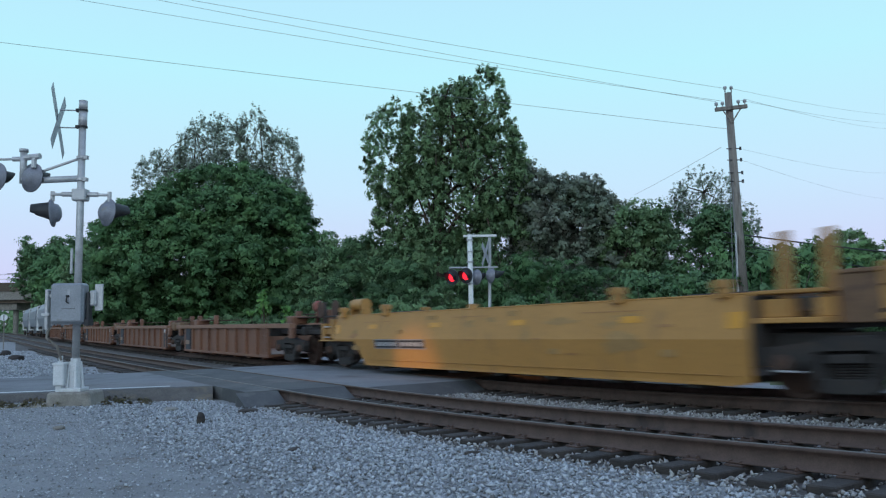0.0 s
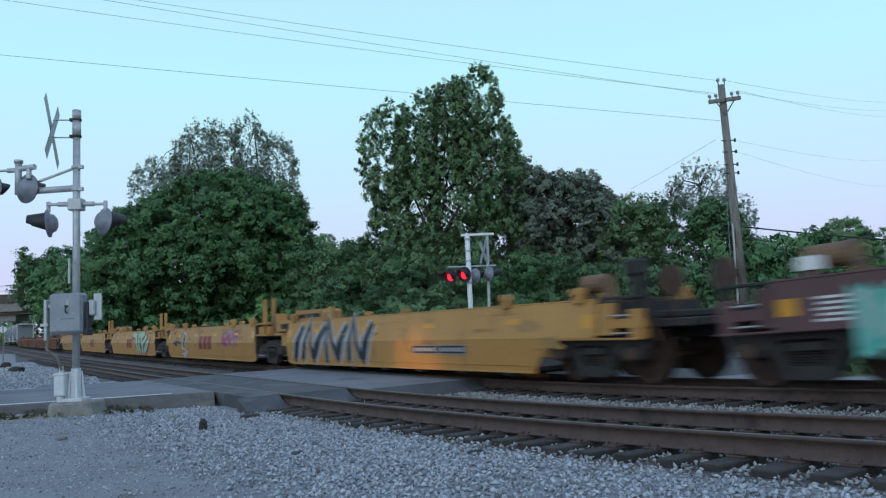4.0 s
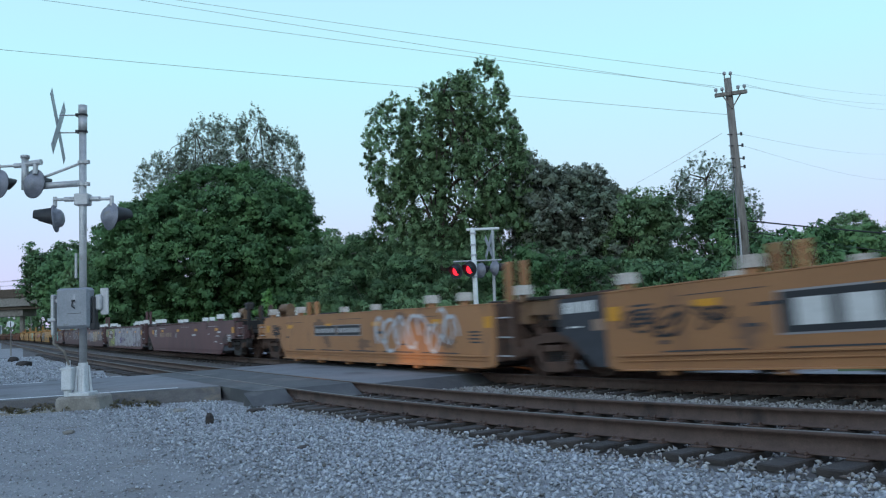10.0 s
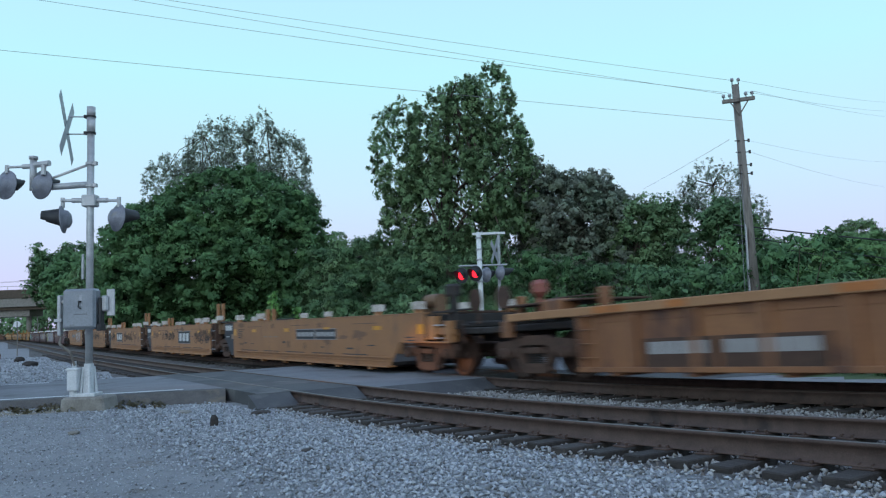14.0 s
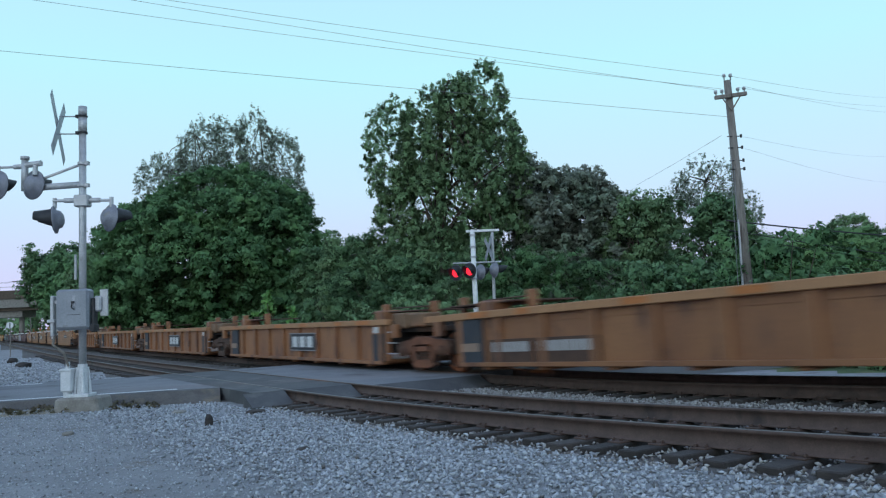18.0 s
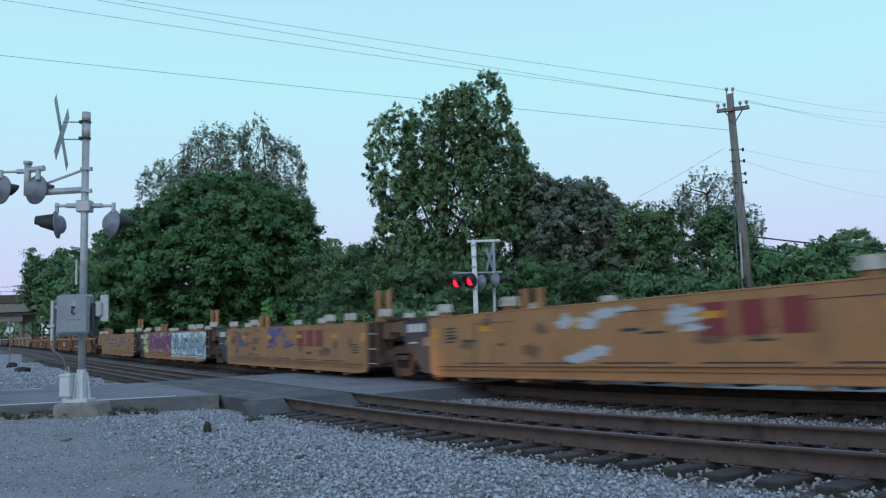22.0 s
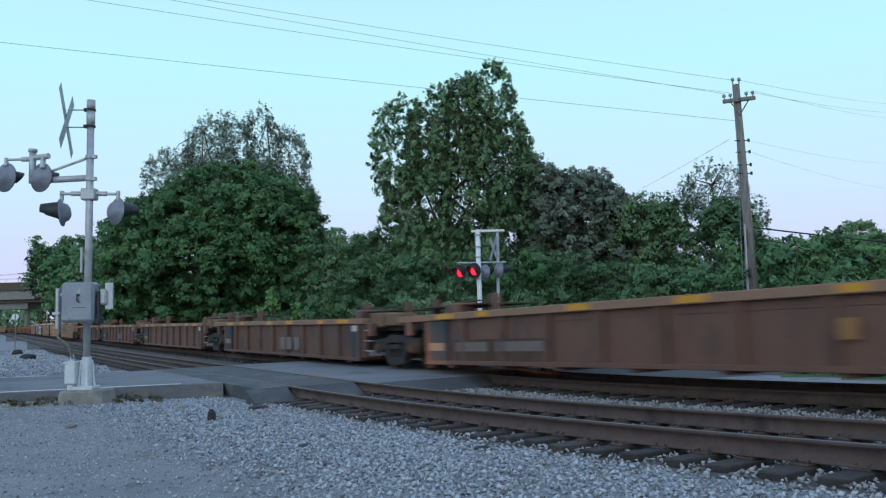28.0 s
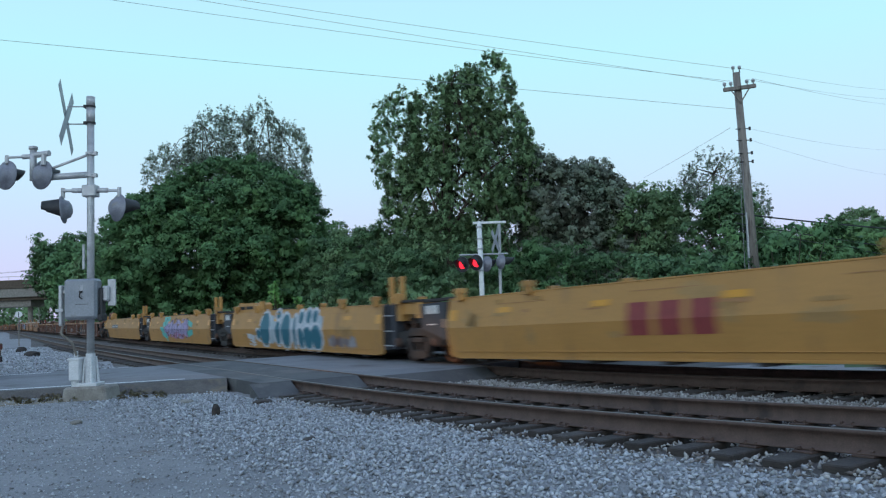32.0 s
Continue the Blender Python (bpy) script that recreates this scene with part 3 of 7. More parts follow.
# crossbuck with its two rods
crossbuck(mast, mp(-0.47, -0.05, 5.38), (-0.97, -0.24, 0.0), 1.66, 0.24)
for z in (5.62, 5.26):
    part("sign_rod", rod(bmesh.new(), mp(-0.45, -0.05, z), mp(-0.06, 0, z), 0.014, None, 8), M_GALV, mast)
# arm with lamps to the side road
bm = rod(bmesh.new(), mp(-1.14, -0.05, 4.17), mp(0.0, 0, 4.22), 0.066, None, 16)
rod(bm, mp(-1.14, -0.05, 4.12), mp(-1.14, -0.05, 4.78), 0.066, None, 16)
rod(bm, mp(-1.14, -0.05, 4.76), mp(-1.14, -0.05, 4.82), 0.085, None, 16)
part("lamp_arm", bm, M_GALV, mast, "", True)
bm = rod(bmesh.new(), mp(-0.90, -0.03, 4.32), mp(-0.04, 0, 4.63), 0.028, None, 10)
for z in (4.17, 4.62):
    rod(bm, mp(0, 0, z), mp(0, 0, z + 0.05), 0.098, None, 18)
    box(bm, *(v for pair in zip(mp(0.05, -0.07, z - 0.01), mp(0.14, 0.02, z + 0.06)) for v in pair))
part("arm_brace", bm, M_GALV, mast)
bm = rod(bmesh.new(), mp(-1.69, -0.02, 4.62), mp(-1.14, -0.05, 4.62), 0.026, None, 10)
rod(bm, mp(-1.36, -0.04, 4.62), mp(-1.14, -0.05, 4.62), 0.05, None, 10)
rod(bm, mp(-1.14, -0.05, 4.64), mp(-0.78, -0.12, 4.66), 0.06, None, 10)
rod(bm, mp(-0.90, -0.10, 4.64), mp(-0.90, -0.12, 4.42), 0.05, None, 10)
rod(bm, mp(-1.69, -0.02, 4.66), mp(-1.69, -0.02, 4.50), 0.04, None, 10)
part("lamp_bracket", bm, M_GALV, mast)
AWAY = (0.42, 0.90, -0.05)
lamp_unit(mast, mp(-1.70, 0.0, 4.26), AWAY, False)
lamp_unit(mast, mp(-0.97, -0.02, 4.24), AWAY, False)
# crossarm with the main lamps
bm = rod(bmesh.new(), mp(-0.58, -0.03, 3.90), mp(0.60, 0.03, 3.88), 0.030, None, 10)
rod(bm, mp(-0.36, -0.02, 3.90), mp(0.34, 0.02, 3.89), 0.05, None, 10)
box(bm, *(v for pair in zip(mp(-0.14, -0.11, 3.76), mp(0.14, 0.11, 4.0)) for v in pair), 0.02)
for x, z in ((-0.56, 3.9), (0.58, 3.88)):
    rod(bm, mp(x, 0, z + 0.06), mp(x, 0, z - 0.14), 0.04, None, 10)
part("crossarm", bm, M_GALV, mast, "silver crossarm")
lamp_unit(mast, mp(-0.56, 0.0, 3.52), (-0.97, -0.22, -0.08), True, 0.28, 0.36, 0.22)
lamp_unit(mast, mp(0.56, 0.0, 3.52), (0.62, 0.78, -0.08), False, 0.28, 0.36, 0.22)
bm = bmesh.new()
prism(bm, [(-0.46, -0.36), (0.46, -0.36), (0.40, 0.0), (-0.41, 0.0)], -0.34, 0.36)
bmesh.ops.bevel(bm, geom=bm.edges[:], offset=0.04, segments=1, affect="EDGES")
solid("signal_foundation", bm, M_CONC, "weathered concrete foundation block under the signal", "foundation", pose(MX + 0.02, MY, MZ - 0.015))

# the far signal, beyond the tracks
FX, FY = 1.27, 27.0
fars = thing("crossing_signal", "white crossing signal mast with red flashing lamps beyond the tracks", "railroad signal")
bm = rod(bmesh.new(), (FX, FY, -0.45), (FX, FY, 4.26), 0.085, None, 16)
part("mast_pipe", bm, M_WHITE, fars, "white painted mast pipe", True)
for z in (2.55, 3.3, 3.65, 4.05):
    part("clamp", rod(bmesh.new(), (FX, FY, z), (FX, FY, z + 0.05), 0.11, None, 16), M_GALV, fars)
bm = box(bmesh.new(), FX - 0.22, FX + 0.92, FY - 0.05, FY + 0.03, 4.17, 4.25, 0.01)
part("top_bar", bm, M_WHITE, fars, "pale crossbar on top")
crossbuck(fars, (FX + 0.55, FY + 0.35, 3.62), (0.965, 0.26, 0.0), 1.05, 0.20)
bm = rod(bmesh.new(), (FX + 0.62, FY + 0.5, -0.45), (FX + 0.72, FY + 0.5, 4.2), 0.055, None, 10)
part("sign_post", bm, M_GALV, fars, "thin grey sign post")
bm = rod(bmesh.new(), (FX - 0.72, FY, 3.13), (FX + 0.95, FY + 0.1, 3.13), 0.028, None, 8)
part("crossarm", bm, M_GALV, fars)
lamp_unit(fars, (FX - 0.63, FY - 0.1, 2.80), (-0.62, -0.78, -0.05), True, 0.27, 0.34)
lamp_unit(fars, (FX - 0.16, FY - 0.22, 2.84), (-0.62, -0.78, -0.05), True, 0.27, 0.34)
lamp_unit(fars, (FX + 0.22, FY + 0.12, 2.80), (0.80, 0.60, -0.05), False, 0.27, 0.34)
lamp_unit(fars, (FX + 0.72, FY + 0.12, 2.86), (0.90, 0.42, -0.05), False, 0.27, 0.50)

# ---- utility pole and its lines ----
PX, PY = 10.66, 27.0
pole = thing("utility_pole", "leaning weathered wooden utility pole with a crossarm", "utility pole")
TOP, FOOT = Vector((10.425, PY, 9.10)), Vector((PX + 0.02, PY, -0.4))


def on_pole(z):
    return FOOT + (TOP - FOOT) * ((z - FOOT.z) / (TOP.z - FOOT.z))


bm = rod(bmesh.new(), FOOT, TOP, 0.175, 0.12, 16)
part("pole_shaft", bm, M_POLE, pole, "", True)
p = on_pole(8.42)
bm = box(bmesh.new(), -0.56, 0.56, -0.06, 0.06, -0.065, 0.065, 0.012)
arm = part("crossarm", bm, M_POLE, pole, "weathered wooden crossarm")
arm.matrix_world = Matrix.Translation(p + Vector((0, -0.17, 0.1))) @ pose(0, 0, 0, 0, -5.5, 0)
for k, x in enumerate((-0.50, -0.28, 0.28, 0.50)):
    bm = lathe(bmesh.new(), [(0.0, 0.0), (0.02, 0.0), (0.02, 0.08), (0.06, 0.085), (0.05, 0.13), (0.065, 0.14), (0.045, 0.19), (0.0, 0.2)], Matrix(), 12)
    ins = part("insulator", bm, M_GLASSINS, arm, "grey porcelain insulator", True)
    ins.matrix_local = pose(x, 0, 0.06)
for x in (-0.12, 0.10):
    bm = lathe(bmesh.new(), [(0.0, 0.0), (0.02, 0.0), (0.02, 0.12), (0.06, 0.125), (0.05, 0.17), (0.065, 0.18), (0.045, 0.23), (0.0, 0.24)], Matrix(), 12)
    part("insulator", bm, M_GLASSINS, pole, "grey porcelain insulator", True).matrix_world = Matrix.Translation(TOP + Vector((x, -0.05, 0.0)))
bm = rod(bmesh.new(), on_pole(8.0) + Vector((0, -0.15, 0)), p + Vector((-0.33, -0.17, 0.08)), 0.022, None, 6)
rod(bm, on_pole(8.0) + Vector((0, -0.15, 0)), p + Vector((0.36, -0.17, 0.12)), 0.022, None, 6)
part("arm_brace", bm, M_POLE, pole)
for z in (5.95, 6.25, 6.7, 7.1):
    q = on_pole(z)
    bm = rod(bmesh.new(), q + Vector((-0.24, -0.1, 0)), q + Vector((0.26, -0.1, 0)), 0.018, None, 6)
    rod(bm, q + Vector((0.24, -0.1, -0.05)), q + Vector((0.24, -0.1, 0.06)), 0.04, None, 8)
    part("side_bracket", bm, M_BLACK, pole, "dark line bracket")
bm = rod(bmesh.new(), (PX - 0.26, PY - 0.02, -0.4), (PX - 0.22, PY - 0.05, 4.2), 0.035, None, 8)
part("ground_wire_guard", bm, M_GALV, pole, "pale wire guard strip")


def cable(name, a, b, sag, r, label, steps=28):
    a, b = Vector(a), Vector(b)
    cu = bpy.data.curves.new(name, "CURVE")
    cu.dimensions, cu.bevel_depth, cu.bevel_resolution = "3D", r, 1
    sp = cu.splines.new("POLY")
    sp.points.add(steps)
    for k in range(steps + 1):
        f = k / steps
        q = a.lerp(b, f)
        sp.points[k].co = (q.x, q.y, q.z - 4 * sag * f * (1 - f), 1)
    cu.materials.append(M_BLACK if r > 0.015 and r < 0.04 and a.y < 100 else M_WIRE)
    return tagged(new(name, cu), label, "cable")


# ---- trees ----
def leaf_cloud(name, material, rng, centres, radii, counts, size, flat=0.30, tall=0.85):
    """Leaves in small sprays over the outside of many clumps: each one a thin pointed blade. tall: the height of a clump for its width."""
    def ways(k):
        w = rng.normal(size=(k, 3))
        return w / np.linalg.norm(w, axis=1, keepdims=True)

    # six to nine sprays on every clump, a part of its leaves on each
    per = rng.integers(6, 10, len(centres))
    clump_of = np.repeat(np.arange(len(centres)), per)
    out = ways(len(clump_of))
    out[:, 2] += 0.15
    shape = np.array([1.0, 1.0, tall])
    spray = centres[clump_of] + out * shape * (radii[clump_of] * rng.uniform(0.38, 0.86, len(clump_of)))[:, None]
    wide = radii[clump_of] * (rng.uniform(0.30, 0.55, len(clump_of)) if tall < 1.2 else rng.uniform(0.20, 0.36, len(clump_of)))
    share = np.maximum(2, counts[clump_of] / per[clump_of] * rng.uniform(0.6, 1.4, len(clump_of))).astype(int)
    of = np.repeat(np.arange(len(spray)), share)
    n = len(of)
    d = ways(n)
    p = spray[of] + d * np.array([1.15, 1.15, 0.75 if tall < 1.2 else 1.25]) * (wide[of] * rng.uniform(0.15, 1.1, n))[:, None]
    nrm = 0.6 * d + out[of] * 0.6 + rng.normal(scale=0.40, size=(n, 3)) + np.array([0, 0, flat])
    nrm /= np.linalg.norm(nrm, axis=1, keepdims=True)
    t = np.cross(nrm, rng.normal(size=(n, 3)))
    t /= np.linalg.norm(t, axis=1, keepdims=True)
    b = np.cross(nrm, t)
    ln = size * rng.uniform(0.6, 1.35, n)[:, None]
    wd = ln * rng.uniform(0.38, 0.62, n)[:, None]
    v = np.stack([p + t * ln, p - t * ln * 0.55 + b * wd * 1.2, p - t * ln * 0.55 - b * wd * 1.2], 1).reshape(-1, 3)
    f = np.arange(3 * n).reshape(n, 3)
    me = big_mesh(name, v, f, material)
    # leaves of one spray share much of its roundness in how they catch the light
    soft = out[of] * 0.46 + d * 0.15 + nrm * 0.10 + np.array([0, 0, 0.28])
    soft /= np.linalg.norm(soft, axis=1, keepdims=True)
    at = me.attributes.new("clump_normal", "FLOAT_VECTOR", "FACE")
    at.data.foreach_set("vector", np.ascontiguousarray(soft, dtype=np.float32).ravel())
    return me


def tree(name, label, x, y, height, lobes, leaf, seed, size=0.24, density=1.0, trunk_r=0.35, trunk_to=0.6, clump=1.0, limbs=7, open_=0.0, k=1.0, tall=0.85):
    """lobes: (dx, dy, z, rx, ry, rz) ellipsoids that make up the crown."""
    rng = np.random.default_rng(seed)
    # clear of the tracks: farther off and larger by as much
    reach = max(abs(lb[0]) + lb[3] for lb in lobes)
    while line_coords(x * k, y * k)[1] < CENTRES + 4.5 + 0.55 * reach * k and k < 3:
        k += 0.02
    x, y, height, trunk_r, clump, size = x * k, y * k, height * k, trunk_r * k ** 0.5, clump * k, size * k * 0.91
    lobes = [tuple(v * k for v in lb) for lb in lobes]
    z0 = float(ground_z(np.array(x), np.array(y))) - 0.1
    t = thing(name, label, "tree", pose(x, y, z0))
    bm = bmesh.new()
    bend = [Vector((0, 0, 0))]
    for k in range(1, 6):
        bend.append(Vector((rng.normal(0, 0.12) * k ** 0.5, rng.normal(0, 0.12) * k ** 0.5, height * trunk_to * k / 5)))
    for k in range(5):
        rod(bm, bend[k], bend[k + 1], trunk_r * (1 - 0.14 * k), trunk_r * (1 - 0.14 * (k + 1)), 9)
    part("trunk", bm, M_BARK, t, "", True)
    cen, rad = [], []
    for dx, dy, z, rx, ry, rz in lobes:
        vol = (rx * ry * rz) ** (1 / 3)
        m = int(max(6, 8.0 * (vol / clump) ** 2 * density))
        d = rng.normal(size=(m, 3))
        d /= np.linalg.norm(d, axis=1, keepdims=True)
        d *= rng.uniform(0.55, 1.0, (m, 1)) ** 0.6
        cen.append(np.array([dx, dy, z]) + d * np.array([rx, ry, rz]))
        rad.append(clump * rng.uniform(0.55, 1.15, m))
    cen, rad = np.concatenate(cen), np.concatenate(rad)
    ok = cen[:, 2] > 0.3
    cen, rad = cen[ok], rad[ok]
    bm = bmesh.new()
    far = cen[rng.permutation(len(cen))[:limbs * 3]]
    for k, q in enumerate(far):
        f = bend[min(5, 2 + k % 4)]
        mid = f.lerp(Vector(q), 0.5) + Vector((0, 0, 0.06 * height))
        r = trunk_r * 0.36 * rng.uniform(0.4, 1)
        rod(bm, f, mid, r, r * 0.6, 6)
        rod(bm, mid, q, r * 0.6, r * 0.16, 6)
    part("limb", bm, M_BARK, t, "", True)
    counts = np.maximum(10, (rad / size) ** 2 * 5.2 * (1 - open_)).astype(int)
    part("crown", leaf_cloud("crown", leaf, rng, cen, rad, counts, size, tall=tall), None, t)
    return t


def lobes_round(w, h, z, k, seed):
    rng = np.random.default_rng(seed)
    out = [(0, 0, z, w * 0.42, w * 0.36, h * 0.42)]
    for _ in range(k):
        a, e = rng.uniform(0, 2 * math.pi), rng.uniform(-0.5, 1.0)
        r = rng.uniform(0.24, 0.4)
        out.append((math.cos(a) * w * 0.36 * math.cos(e), math.sin(a) * w * 0.30 * math.cos(e), z + math.sin(e) * h * 0.36, w * r * 0.6, w * r * 0.5, h * r * 0.6))
    return out


tree("tree", "broad round deep-green tree beside the railway", -14.4, 50, 12, [(0, 0, 5.6, 7.0, 6, 4.2), (1.2, 0, 8.2, 5.0, 4.4, 3.0), (-3.3, 0, 6.7, 3.2, 3.4, 2.6), (0, -1, 2.8, 5.8, 3, 2.4), (4.4, -0.5, 5.4, 3.2, 3.4, 4.4), (-5.0, 0, 3.4, 3.0, 3, 2.8), (0, -3.4, 4.0, 6.0, 3, 3.4), (5.4, -1, 2.8, 2.4, 2.6, 2.6)],
     L_DEEP, 11, 0.118, 1.25, 0.45, 0.5, 0.80)
tree("tree", "tall thin-leaved grey-green tree behind the round tree", -18.7, 62, 18, [(-2.4, 0, 12.2, 2.4, 2.2, 2.6), (0.6, 0, 14.2, 2.0, 2.2, 3.4), (-0.4, 0, 10, 4.0, 3.4, 4.4)], L_PALE, 12, 0.085, 0.85, 0.16, 0.9, 0.50, 16, 0.62, 1.85, 1.5)
tree("tree", "tall thin-leaved grey-green tree behind the round tree", -14.0, 64, 19, [(-2.9, 0, 13.9, 2.2, 2.2, 4.0), (-0.5, 0, 15.5, 1.7, 2.2, 2.8), (1.6, 0, 13.4, 2.0, 2.4, 3.2), (3.0, 0, 9.6, 1.3, 2, 2.6), (0.6, 0, 9.6, 3.4, 3.4, 4.6)], L_PALE, 13, 0.085, 0.9, 0.16, 0.9, 0.50, 16, 0.62, 1.85, 1.5)
tree("tree", "tall ivy-clad green tree with gaps in its crown", 0.6, 55, 20, [(3.0, 0, 16.8, 1.8, 2.2, 3.0), (1.5, 0, 16.2, 1.6, 2.0, 2.4), (0.6, 0, 14.9, 2.4, 2.4, 3.4), (-1.4, 0, 14.0, 1.8, 2.2, 3.2), (-3.4, 0, 13.2, 2.0, 2.2, 3.9), (4.2, 0, 13.4, 1.7, 2.0, 2.6), (3.6, 0, 11.0, 2.8, 2.8, 3.6), (0.6, 0, 9.0, 4.2, 3, 3.4), (-4.2, 0, 9.4, 0.7, 0.8, 1.4), (-1.6, 0, 10, 2.4, 2.4, 3), (-1.0, 0, 5.0, 4.6, 3.4, 3.6), (3.5, 0, 6, 3, 3, 4)],
     L_OLIVE, 14, 0.105, 0.9, 0.4, 0.85, 0.66, 16, 0.22, 1.0, 1.35)
tree("tree", "dusky purple-leaved tree in the tree line", 8.6, 53, 12, [(0, 0, 7.6, 3.8, 3.6, 3.6), (-2.0, 0, 9.8, 1.8, 2, 2.4), (1.8, 0, 8.4, 2.4, 2.4, 2.6), (0.5, 0, 4, 4, 3.4, 3.6)], L_DUSKY, 15, 0.12, 1.4, 0.35, 0.6, 0.65, 9, 0.0, 1.06)
tree("tree", "mid-green tree in the tree line", 14.4, 56, 10, [(0, 0, 6.6, 3.0, 3, 3.0), (-1.5, 0, 8.0, 1.6, 1.6, 1.6), (1.6, 0, 7.9, 1.5, 1.5, 1.8), (0, 0, 3, 3.4, 3, 3.2)], L_OLIVE, 16, 0.13, 1.25, 0.3, 0.7, 0.85, 9, 0.0)
tree("tree", "pale tall tree behind the leaning pole", 21.0, 60, 13, [(0, 0, 10.4, 2.6, 2.4, 2.6), (2.2, 0, 8.2, 2.0, 2, 2.4), (-1.0, 0, 6.5, 3, 3, 4)], L_PALE, 17, 0.09, 0.75, 0.2, 0.85, 0.50, 14, 0.60, 1.0, 1.6)
tree("tree", "bright mid-green tree behind the leaning pole", 18.4, 52, 9, [(0, 0, 5.6, 2.6, 2.4, 3.0), (0.4, 0, 7.2, 1.6, 1.6, 1.6), (1.8, 0, 3.6, 2.2, 2.2, 3.0)], L_MID, 18, 0.14, 1.1, 0.25, 0.6, 0.85, 8, 0.05)
for k, (x, y, w, h, lf) in enumerate(((25.5, 58, 7, 6.9, L_BRIGHT), (31, 62, 9, 7.3, L_BRIGHT), (38, 74, 11, 8.6, L_BRIGHT), (44, 78, 11, 9.4, L_OLIVE), (50, 66, 13, 7.8, L_BRIGHT), (2.5, 66, 9, 9.6, L_MID), (9.4, 68, 9, 10.0, L_DEEP), (16.4, 68, 8, 9.6, L_MID), (-2.2, 66, 7, 9.0, L_DEEP),
                                      (23, 46, 4, 3.8, L_BRIGHT), (28, 48, 5, 3.6, L_BRIGHT), (11.5, 60, 5, 9.0, L_DUSKY), (-4.9, 57, 4.5, 9.4, L_MID), (-7.2, 70, 5, 10.0, L_MID), (-6.9, 60, 4.5, 8.8, L_OLIVE), (-9.6, 66, 5, 9.2, L_MID))):
    tree("tree", "green tree in the tree line beyond the tracks", x, y, h, lobes_round(w, h * 0.95, h * 0.52, 6, 40 + k), lf, 60 + k, 0.13, 0.85, 0.22, 0.6, 0.85, 7, 0.05)
for k, (x, y, w, h, lf) in enumerate(((-35.2, 76, 8, 10.4, L_MID), (-31.0, 73, 6, 9.0, L_OLIVE), (-27.0, 62, 5, 7.0, L_MID), (-23.5, 52, 5, 6.2, L_DEEP), (-21.5, 50, 5, 5.6, L_DEEP))):
    tree("tree", "green tree on the railway bank", x, y, h, lobes_round(w, h * 0.95, h * 0.52, 6, 80 + k), lf, 90 + k, 0.17, 1.0, 0.22, 0.6, 0.85, 7, 0.05)


def shrub(label, x, y, w, h, leaf, seed, size=0.14):
    rng = np.random.default_rng(seed)
    z0 = float(ground_z(np.array(x), np.array(y))) - 0.1
    t = thing("shrub", label, "shrub", pose(x, y, z0))
    m = int(10 + w * h * 2.2)
    d = rng.normal(size=(m, 3)) * np.array([w * 0.3, w * 0.22, 0])
    cen = d + np.stack([np.zeros(m), np.zeros(m), h * rng.uniform(0.12, 0.92, m)], -1)
    cen[:, 0] *= 1.15 - 0.6 * cen[:, 2] / h
    rad = rng.uniform(0.3, 0.6, m) * min(1.3, 0.35 + w / 5)
    bm = bmesh.new()
    for q in cen[: min(m, 14)]:
        rod(bm, (q[0] * 0.2, q[1] * 0.2, 0), q, 0.03, 0.01, 5)
    part("stem", bm, M_BARK, t)
    part("foliage", leaf_cloud("foliage", leaf, rng, cen, rad, np.maximum(10, (rad / size) ** 2 * 5.0).astype(int), size), None, t)


rng_u = random.Random(17)
for k in range(46):
    s_u = -118 + 2.6 * k
    h = rng_u.uniform(2.2, 4.2) * (1.15 if -30 < s_u < -8 else 1.0)
    h *= 0.6 if -75 < s_u < -22 else 1.0
    off_u = CENTRES + 7.6 + rng_u.uniform(0, 3.5) + (5 if s_u > -30 else 0)
    p = rail_xyz(s_u, off_u)
    shrub("leafy green undergrowth below the trees", float(p[0]), float(p[1]), rng_u.uniform(3.5, 5), h, rng_u.choice((L_MID, L_DEEP, L_OLIVE, L_MID)), 200 + k, 0.11)
for k, (x, y, w, h, lf) in enumerate(((-5.6, 50, 6, 5.0, L_MID), (-2.2, 48, 6, 5.8, L_MID), (1.5, 48, 6, 6.2, L_OLIVE), (5.2, 46, 6, 5.8, L_DEEP), (9.0, 46, 6, 4.8, L_MID), (12.5, 47, 6, 4.6, L_MID),
                                      (16, 46, 6, 4.4, L_DEEP), (4.0, 38, 3.2, 3.0, L_MID), (-0.6, 41, 4, 3.8, L_OLIVE), (20, 42, 6, 3.2, L_BRIGHT), (25, 42, 6, 2.8, L_BRIGHT), (31, 44, 7, 3.2, L_BRIGHT), (37, 48, 7, 3.4, L_BRIGHT))):
    shrub("leafy green undergrowth below the trees", x, y, w, h, lf, 260 + k, 0.08)
shrub("bright green young shrub close behind the train", -8.35, 39.3, 0.95, 3.6, L_FRESH, 301, 0.15)
shrub("bright green young shrub close behind the train", -7.3, 39.6, 0.75, 2.8, L_FRESH, 302, 0.15)


